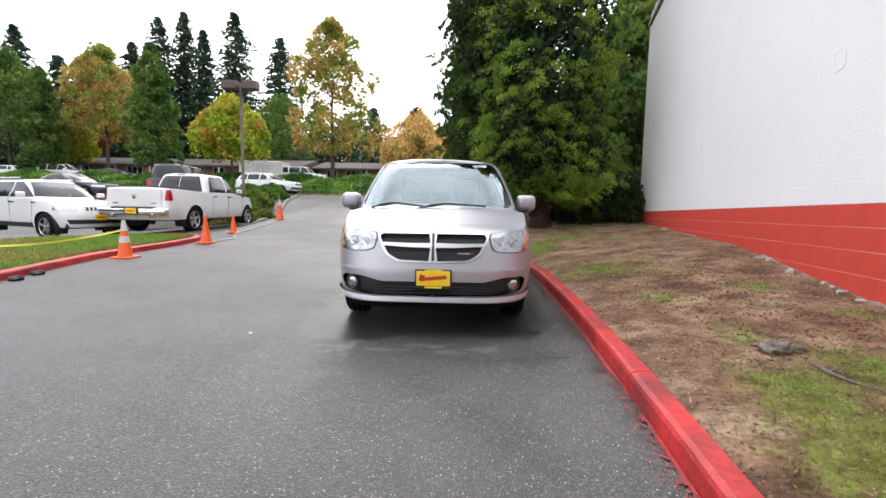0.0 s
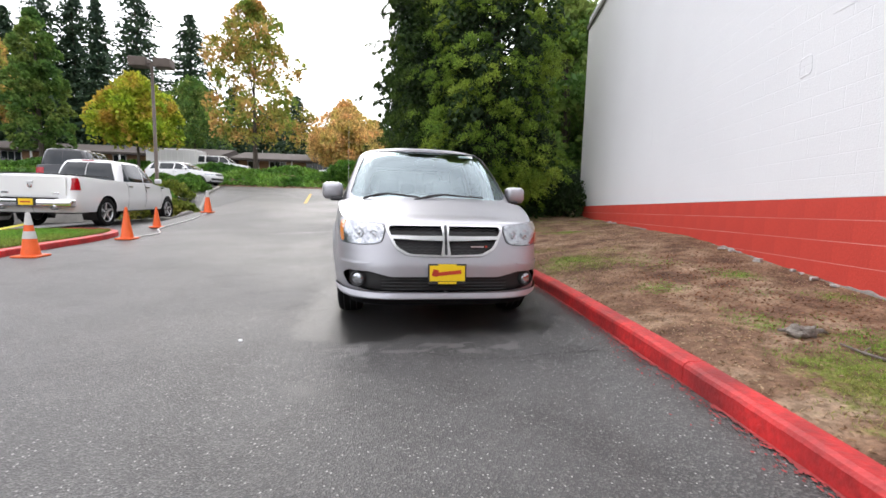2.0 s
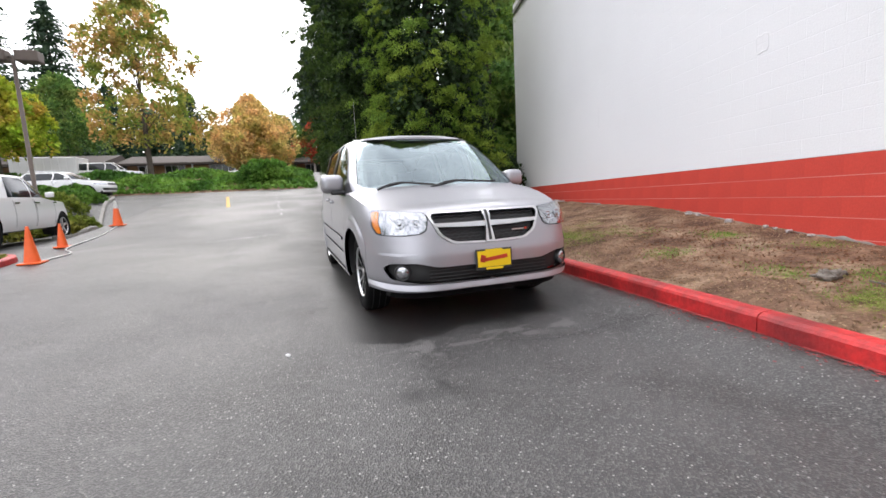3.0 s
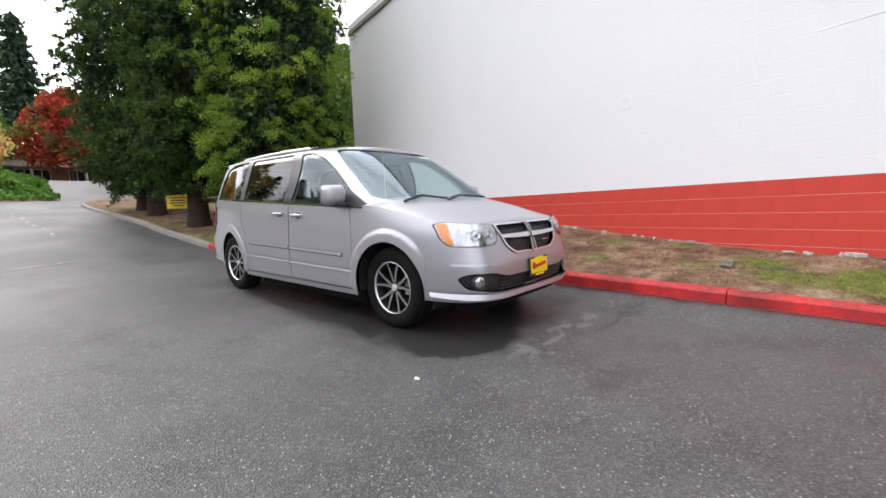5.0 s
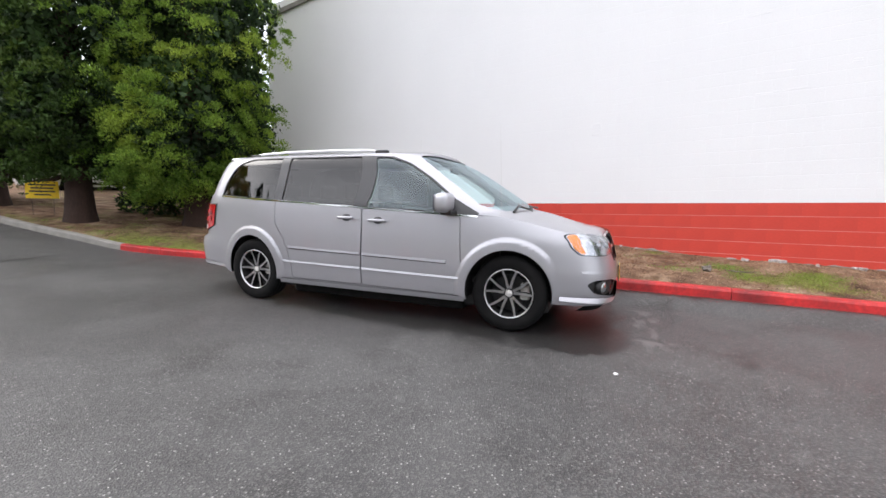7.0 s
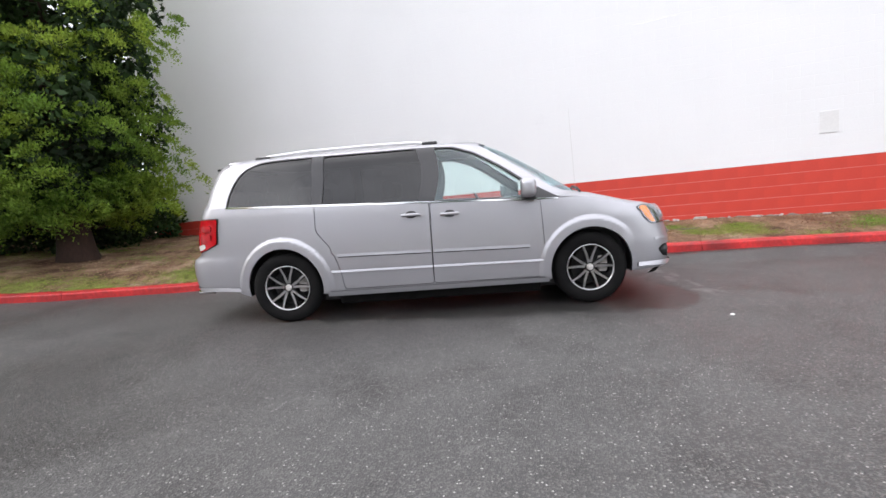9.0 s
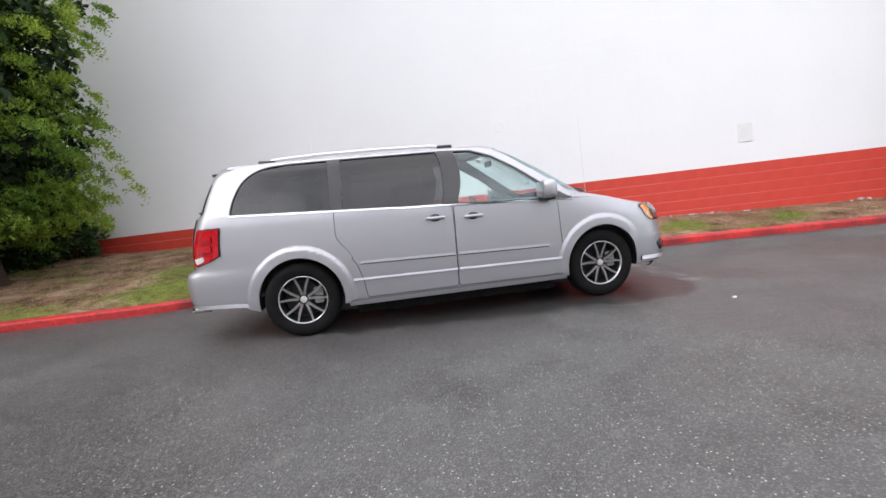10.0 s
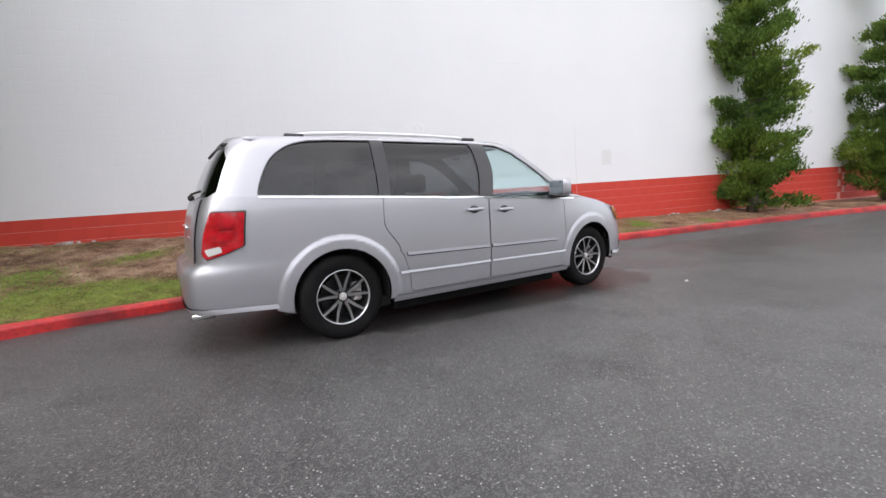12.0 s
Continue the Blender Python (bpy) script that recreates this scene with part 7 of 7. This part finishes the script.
def build_island():
    verts, faces, mask = [], [], []
    ys, n = np.arange(-5.4, 7.2, 0.3), 12
    for y in ys:
        kx = table(LEFT_X, y) - 0.1
        wx = -9.6 - 0.12 * (7.5 - y) + 1.0 * ease(5.9, 7.2, y)
        for i in range(n + 1):
            x = kx + (wx - kx) * i / n
            verts.append((x, y, island_z(x, y)))
            mask.append(0.62 + 0.5 * noise.noise(Vector((x * 1.2, y * 1.2, 4))))
    for j in range(len(ys) - 1):
        for i in range(n):
            a = j * (n + 1) + i
            faces.append((a + 1, a, a + n + 1, a + n + 2))
    ob = pydata("grass_island", verts, faces, M_TURF, smooth=True)
    layer = ob.data.attributes.new("turf", "FLOAT", "POINT")
    layer.data.foreach_set("value", mask)
    tagged(ob, "mown grass island behind the red kerb", "lawn", kind="structure")
    rng = np.random.default_rng(8)
    k = 32000
    y = 6.9 - 12.1 * rng.random(k) ** 1.35
    kx = np.array([table(LEFT_X, b) for b in y])
    x = kx - 0.15 - rng.random(k) ** 1.6 * (kx + 9.3 + 0.12 * (7.5 - y) - 1.0 * (y > 5.9))
    z = np.array([island_z(a, b) for a, b in zip(x, y)]) + 0.02
    pos = np.c_[x, y, z]
    tagged(leaf_mesh("grass", pos, rng.normal(size=pos.shape) * 0.5 + np.array((0, 0, 1.0)), rng.uniform(0.05, 0.11, k), 0.10, M_GRASS, None, 0.3, 5), "short green grass on the island", "grass", kind="stuff")


build_island()


def cone(at, collar, label, tall=0.72):
    c = thing("traffic_cone", pose(*at), label, "traffic cone", "cones along the drive")
    k = tall / 0.72
    part("base", box_bm(0.36 * k, 0.36 * k, 0.035, (0, 0, 0.018), 0.012, 2), M_CONE, c)
    part("cone_body", lathe([(0.135 * k, 0.033), (0.125 * k, 0.06), (0.028 * k, 0.70 * k), (0.024 * k, 0.715 * k), (0.0, 0.72 * k)], 24), M_CONE, c, smooth=True)
    for z0, z1 in collar:
        r = lambda z: (0.125 - (z - 0.06) / 0.64 * 0.097) + 0.003
        part("collar", lathe([(r(z0) * k, z0 * k), (r(z1) * k, z1 * k)], 24), M_COLLAR, c, "pale reflective collar", True)
    return c


for x, y, col, lab, tall in ((-6.22, 3.73, ((0.30, 0.42), (0.52, 0.72)), "orange traffic cone with reflective collars", 0.74), (-6.12, 6.4, (), "plain orange traffic cone beside the kerb end", 0.72),
                             (-6.4, 8.4, (), "small plain orange traffic cone", 0.56), (-6.2, 11.5, ((0.5, 0.72),), "orange traffic cone with a white top", 0.74)):
    cone((x, y, ground_z(x, y)), col, lab, tall)
tape = thing("barrier_tape", pose(0, 0, 0), "yellow barrier tape sagging from the cone to the grass", "tape")
bm = bmesh.new()
pts = [(-6.25, 3.76, 0.55), (-6.8, 3.65, 0.42), (-7.4, 3.4, 0.31), (-7.9, 3.1, 0.27), (-8.5, 2.8, 0.27), (-9.3, 2.4, 0.29)]
prev = None
for i, p in enumerate(smooth_line([q[:3] for q in pts], 0.12)):
    tw = 0.5 * math.sin(i * 0.5)
    a, b = bm.verts.new((p[0], p[1] - 0.016 * tw, p[2] - 0.019 * math.cos(tw))), bm.verts.new((p[0], p[1] + 0.016 * tw, p[2] + 0.019 * math.cos(tw)))
    if prev:
        bm.faces.new((prev[0], a, b, prev[1]))
    prev = (a, b)
part("ribbon", bm, M_TAPE, tape)
rope = thing("hose", pose(0, 0, 0), "pale hose lying between the cones", "hose")
line = smooth_line([(-6.1, 6.55), (-5.9, 7.4), (-6.25, 8.2), (-6.05, 9.5), (-6.15, 11.2)], 0.15)
part("hose_run", tube([(x, y, ground_z(x, y) + 0.016) for x, y in line], 0.016, 6), M_COLLAR, rope, smooth=True)
for x, y in ((-6.12, 1.72), (-5.98, 1.25)):
    o = thing("leaf_litter", pose(x + 0.08, y, ground_z(x, y) + 0.03), "dark clump of wet leaves against the kerb", "debris")
    bm = bmesh.new()
    bmesh.ops.create_icosphere(bm, subdivisions=2, radius=0.09)
    for v in bm.verts:
        v.co *= 1 + 0.6 * noise.noise(v.co * 22)
        v.co.z *= 0.5
    part("clump", bm, M_CRACK, o)


# ---- planter at the far end of the lot, lamp post, poles ----
PLANT = [(-8.0, 11.9), (-7.2, 11.5), (-6.95, 12.0), (-7.3, 13.4), (-7.97, 15.6), (-8.8, 18.9), (-9.6, 22.5), (-10.1, 24.6), (-10.8, 25.3), (-12.0, 25.3)]
build_kerb(smooth_line(PLANT, 0.25), -1, M_CONCRETE, "grey concrete kerb round a planted island")
rng_p = random.Random(3)
for i in range(11):
    y = rng_p.uniform(14.6, 24.2)
    x = table([(13.4, -7.3), (18.9, -8.8), (24.6, -10.1)], y) - rng_p.uniform(0.9, 2.6)
    shrub((x, y, ground_z(x, y) + 0.02), 200 + i, rng_p.uniform(1.1, 1.8), rng_p.uniform(1.0, 1.6), rng_p.uniform(0.5, 0.95), M_LIMESHRUB if i % 2 else M_IVY, "yellow-green shrub in the planted island", 0.08, 0.18, 45, 45)
lp = thing("lamp_post", pose(-11.7, 20.3, ground_z(-11.7, 20.3)), "brown steel parking lot lamp with two box heads", "lamp post")
part("pole", lathe([(0.14, 0.0), (0.14, 0.35), (0.085, 0.36), (0.07, 6.4), (0.0, 6.42)], 16), M_POLE, lp, smooth=True)
for s in (-1, 1):
    part("lamp_head", box_bm(0.82, 0.62, 0.46, (s * 0.56, 0, 6.38), 0.05), M_POLE, lp, "brown box lamp head")
    part("arm", box_bm(0.2, 0.08, 0.08, (s * 0.10, 0, 6.35), 0.01), M_POLE, lp)
# dealer sign among the sequoias
sg = thing("yard_sign", pose(1.42, 12.2, verge_z(1.42, 12.2), 0, 0, -35), "small yellow yard sign on wire legs", "sign")
part("sign_board", box_bm(0.62, 0.012, 0.42, (0, 0, 0.62), 0.003), M_YELLOW, sg, "yellow board with dark unreadable lines")
for z, w in ((0.74, 0.5), (0.66, 0.42), (0.58, 0.48), (0.50, 0.3)):
    part("text_bar", box_bm(w, 0.003, 0.035, (0, -0.009, z)), M_INK, sg)
for s in (-1, 1):
    part("leg", tube([(s * 0.2, 0, -0.05), (s * 0.2, 0, 0.45)], 0.006, 6), M_POLE, sg)
# concrete barrier behind the lot
bar_t = thing("concrete_barrier", pose(-13.2, 15.2, ground_z(-13.2, 15.2), 0, 0, 4), "low grey concrete barrier wall", "barrier")
part("barrier_body", box_bm(4.2, 0.35, 0.85, (0, 0, 0.42), 0.05, 2), M_CONCRETE, bar_t)


# ---- long low building behind the bank ----
def far_building(at, length, label, seed):
    b = thing("office_building", pose(*at), label, "building")
    rng = random.Random(seed)
    wall_h, depth = 2.2, 9.0
    part("wall", box_bm(length, depth, wall_h, (0, depth / 2, wall_h / 2)), M_TANWALL, b, "tan brick wall")
    bm = bmesh.new()
    h = 1.1
    ring = [[bm.verts.new((s * (length / 2 + 0.6), y, z)) for y, z in ((-1.1, wall_h - 0.05), (depth / 2, wall_h + h), (depth + 1.1, wall_h - 0.05), (depth + 1.1, wall_h - 0.25), (-1.1, wall_h - 0.25))] for s in (-1, 1)]
    for i in range(5):
        bm.faces.new((ring[0][i], ring[0][(i + 1) % 5], ring[1][(i + 1) % 5], ring[1][i]))
    bm.faces.new(ring[0][::-1])
    bm.faces.new(ring[1])
    bmesh.ops.recalc_face_normals(bm, faces=bm.faces)
    part("roof", bm, M_ROOF, b, "brown shingle roof with deep eaves")
    x = -length / 2 + 1.0
    while x < length / 2 - 2.0:
        w = rng.choice((1.2, 1.8, 2.4))
        win = part("window", box_bm(w, 0.06, 1.25, (x + w / 2, -0.02, 1.45), 0.01), M_DARKGLASS, b)
        for k in range(int(w / 0.6) + 1):
            part("mullion", box_bm(0.06, 0.05, 1.3, (x + k * w / max(1, int(w / 0.6)), -0.055, 1.45)), M_WHITE_INK, win)
        part("fascia", box_bm(w + 0.2, 0.05, 0.22, (x + w / 2, -0.06, 2.0)), M_WHITE_INK, win)
        x += w + rng.uniform(1.0, 2.6)
    for k in range(int(length / 4)):
        part("post", box_bm(0.14, 0.14, wall_h - 0.2, (-length / 2 + 2 + 4 * k, -0.95, (wall_h - 0.2) / 2)), M_WHITE_INK, b)


far_building((-31.0, 46.5, ground_z(-31, 46.5)), 27.0, "long low office with brown roof behind the trees", 1)
far_building((-8.5, 49.0, ground_z(-8, 49)), 15.0, "long low office with brown roof behind the trees", 2)
far_building((6.0, 53.0, ground_z(6, 53)), 11.0, "low office with white framed windows", 5)
tr = thing("storage_container", pose(-17.6, 37.2, ground_z(-17.6, 37.2)), "white box container parked above the bank", "container")
part("shell", box_bm(4.0, 2.2, 1.9, (0, 0, 1.15), 0.04), M_WHITECAR, tr)
for k in range(9):
    part("rib", box_bm(0.06, 0.04, 1.7, (-1.8 + 0.45 * k, -1.115, 1.15), 0.01), M_WHITECAR, tr)
for s in (-1.3, 1.3):
    part("support", box_bm(0.3, 1.8, 0.25, (s, 0, 0.1)), M_BLACK, tr)


# ---- markings and marks on the asphalt ----
def ground_strip(name, line, half, material, label, category="marking", lift=0.010, ragged=0.0, seed=1):
    rng = random.Random(seed)
    verts, faces = [], []
    for i, q in enumerate(line):
        a, c = line[max(i - 1, 0)], line[min(i + 1, len(line) - 1)]
        d = np.array(c, float) - np.array(a, float)
        d /= np.linalg.norm(d) + 1e-9
        n = np.array((-d[1], d[0]))
        for s in (-1, 1):
            p = np.array(q, float) + n * s * half * (1 + ragged * rng.uniform(-1, 1))
            verts.append((p[0], p[1], ground_z(p[0], p[1]) + lift))
        if i:
            faces.append((2 * i - 2, 2 * i - 1, 2 * i + 1, 2 * i))
    return tagged(pydata(name, verts, faces, material), label, category, kind="structure")


ground_strip("road_line", [(-3.60 - 0.072 * k, 15.4 + 0.7 * k) for k in range(10)], 0.07, M_LINE, "worn yellow centre line dash", ragged=0.15)
ground_strip("stop_line", [(-6.5 + 0.4 * k, 26.6) for k in range(18)], 0.09, M_WHITELINE, "worn white line at the road's edge", ragged=0.3)
ground_strip("pavement_joint", [(-3.4 + 0.12 * k, 7.5 + 0.042 * k + 0.03 * math.sin(k * 1.7)) for k in range(15)], 0.022, M_WHITELINE, "pale patch seam across the asphalt", ragged=0.7)
ground_strip("tar_seam", [(-1.28 + 0.1 * k, 8.0 + 0.012 * k + 0.02 * math.sin(k * 1.3)) for k in range(10)], 0.022, M_CRACK, "dark tar seam in the asphalt", ragged=0.5)
rng_w = random.Random(41)
for k in range(9):
    y = 11.8 + 1.15 * k
    x = -1.62 - 0.026 * (y - 11.7) + rng_w.uniform(-0.06, 0.06)
    ground_strip("paint_trace", [(x + 0.03 * math.sin(j + k), y + 0.12 * j) for j in range(rng_w.randint(3, 7))], 0.028, M_WHITELINE, "last traces of a white line", ragged=0.7, seed=k)


# ---- paint overspray, small marks ----
M_SPRAY = mat("faded_red_overspray", (0.42, 0.045, 0.045), 0.7, 0.0, (0.20, 0.04, 0.04), 12, 0.9, 60, 0.5)
rng_o = random.Random(31)
bm = bmesh.new()
fringe, prev = [q for q in smooth_line(KERB, 0.03) if -6.5 < q[1] < 1.6], None
for i, q in enumerate(fringe[1:-1], 1):
    d = np.array(fringe[i + 1]) - np.array(fringe[i - 1])
    n = np.array((-d[1], d[0])) / np.linalg.norm(d)
    wide = 0.022 + 0.018 * noise.noise(Vector((q[1] * 1.6, 0, 5))) + 0.014 * noise.noise(Vector((q[1] * 9, 0, 1))) + rng_o.uniform(-0.008, 0.008)
    row = []
    for o in (0.004, max(0.006, wide)):
        p = np.array(q) + n * o
        row.append(bm.verts.new((p[0], p[1], ground_z(*p) + 0.009)))
    if prev and noise.noise(Vector((q[1] * 3.1, 4, 0))) > -0.15:
        bm.faces.new((prev[0], prev[1], row[1], row[0]))
    prev = row
    # loose flecks and drops of paint farther out
    for _ in range(4):
        o = wide + rng_o.expovariate(26)
        c = np.array(q) + n * o + np.array((0, rng_o.uniform(-0.03, 0.03)))
        r, turn = rng_o.uniform(0.003, 0.008), rng_o.uniform(0, 6.28)
        ring = [(c[0] + r * rng_o.uniform(0.5, 1.2) * math.cos(turn + k * 1.257), c[1] + 1.7 * r * rng_o.uniform(0.5, 1.2) * math.sin(turn + k * 1.257)) for k in range(5)]
        bm.faces.new([bm.verts.new((x, y, ground_z(x, y) + 0.009)) for x, y in ring])
bmesh.ops.recalc_face_normals(bm, faces=bm.faces)
for f in bm.faces:
    if f.normal.z < 0:
        f.normal_flip()
tagged(link_bm("paint_overspray", bm, M_SPRAY), "red paint overspray on the asphalt by the kerb", "paint", kind="stuff")
for i, (x, y) in enumerate(((-1.593, -0.961),)):
    o = thing("pebble", pose(x, y, ground_z(x, y) + 0.008), "small white pebble lying on the asphalt", "pebble")
    bm = bmesh.new()
    bmesh.ops.create_icosphere(bm, subdivisions=2, radius=0.018)
    for v in bm.verts:
        v.co *= 1 + 0.4 * noise.noise(v.co * 60 + Vector((i, 0, 0)))
        v.co.z *= 0.6
    part("stone", bm, M_WHITE_INK, o)


def crack(pts, seed, label):
    line = []
    rng = random.Random(seed)
    for p in smooth_line(pts, 0.06):
        line.append((p[0] + rng.uniform(-0.018, 0.018), p[1] + rng.uniform(-0.018, 0.018)))
    ground_strip("crack", line, 0.003, M_CRACK, label, "crack", 0.009, 0.7, seed)


crack([(-0.2, -1.35), (0.2, -1.5), (0.8, -1.45), (1.1, -1.6)], 3, "thin crack in the damp asphalt")

# ---- verge: grass, litter, stump, stick, rubble ----
def verge_scatter(n, lo, hi, seed, want, yr, length):
    rng = np.random.default_rng(seed)
    out = []
    while len(out) < n:
        y = rng.uniform(*yr)
        kx = table(KERB_X, y) + 0.13
        wx = wall_x(y) - 0.02 if y < 9.2 else kx + 6
        x = rng.uniform(kx, wx)
        if rng.random() < want(x, y):
            out.append((x, y, verge_z(x, y)))
    pos = np.array(out)
    return rng, pos, rng.uniform(lo, hi, n)


rng, pos, size = verge_scatter(40000, 0.012, 0.034, 5, lambda x, y: turf(x, y) ** 1.3 * 1.4, (-9, 11.5), 0)
tip = rng.normal(size=pos.shape) * 0.55 + np.array((0, 0, 1.0))
pos[:, 2] += size * 0.25
tagged(leaf_mesh("grass", pos, tip, size, 0.07, M_GRASS, None, 0.35, 6), "short patchy grass on the verge", "grass", kind="stuff")
rng, pos, size = verge_scatter(36000, 0.008, 0.032, 7, lambda x, y: 1.05 - turf(x, y), (-9, 11.5), 0)
tip = rng.normal(size=pos.shape) * np.array((1, 1, 0.25))
pos[:, 2] += 0.004
tagged(leaf_mesh("leaf_mulch", pos, tip, size, 0.22, M_DRYGRASS, None, 0.15, 8), "dry needles, bark and dead leaves on the earth", "mulch", kind="stuff")

st = thing("stump", pose(2.13, -2.08, verge_z(2.13, -2.08)), "weathered grey stump root in the grass", "stump")
bm = bmesh.new()
bmesh.ops.create_icosphere(bm, subdivisions=3, radius=1)
for v in bm.verts:
    k = 1 + 0.45 * noise.noise(v.co * 1.6 + Vector((2, 0, 0))) + 0.15 * noise.noise(v.co * 5)
    v.co = Vector((v.co.x * 0.085, v.co.y * 0.06, v.co.z * 0.05 + 0.03)) * k
part("root", bm, M_WOODGREY, st, smooth=False)
part("root_arm", tube([(0.05, 0.0, 0.035), (0.11, -0.03, 0.045), (0.17, -0.02, 0.02)], [0.022, 0.016, 0.006], 7), M_WOODGREY, st)
part("root_arm", tube([(-0.03, 0.03, 0.03), (-0.12, 0.06, 0.03)], [0.022, 0.008], 7), M_WOODGREY, st)
sk = thing("stick", pose(0, 0, 0), "dry fallen stick on the verge", "stick")
line = [(2.14, -2.30), (2.15, -2.42), (2.17, -2.55), (2.20, -2.68)]
part("wood", tube([(x, y, verge_z(x, y) + 0.016) for x, y in line], [0.005, 0.008, 0.007, 0.004], 6), M_WOODGREY, sk)
part("twig", tube([(2.15, -2.42, verge_z(2.15, -2.42) + 0.016), (2.22, -2.40, verge_z(2.22, -2.40) + 0.03)], [0.006, 0.003], 5), M_WOODGREY, sk)
rng_r = random.Random(17)
for i in range(34):
    y = rng_r.choice((-2.7, -2.5, -3.3, -4.2, -4.4, -1.0, 0.3, 5.4, -7.0, -8.6, -9.4)) + rng_r.gauss(0, 0.22)
    x = wall_x(y) - 0.05 - abs(rng_r.gauss(0, 0.05))
    o = thing("rubble_stone", pose(x, y, verge_z(x, y) + 0.005, 0, 0, rng_r.uniform(0, 360)), "broken piece of pale concrete at the wall's foot", "stone", "rubble by the wall")
    bm = box_bm(rng_r.uniform(0.03, 0.11), rng_r.uniform(0.025, 0.07), rng_r.uniform(0.02, 0.055), (0, 0, 0.012), 0.006, 1)
    for v in bm.verts:
        v.co += Vector((noise.noise(v.co * 30 + Vector((i, 0, 0))), noise.noise(v.co * 30 + Vector((0, i, 0))), 0)) * 0.02
    part("chunk", bm, M_ROCK, o)
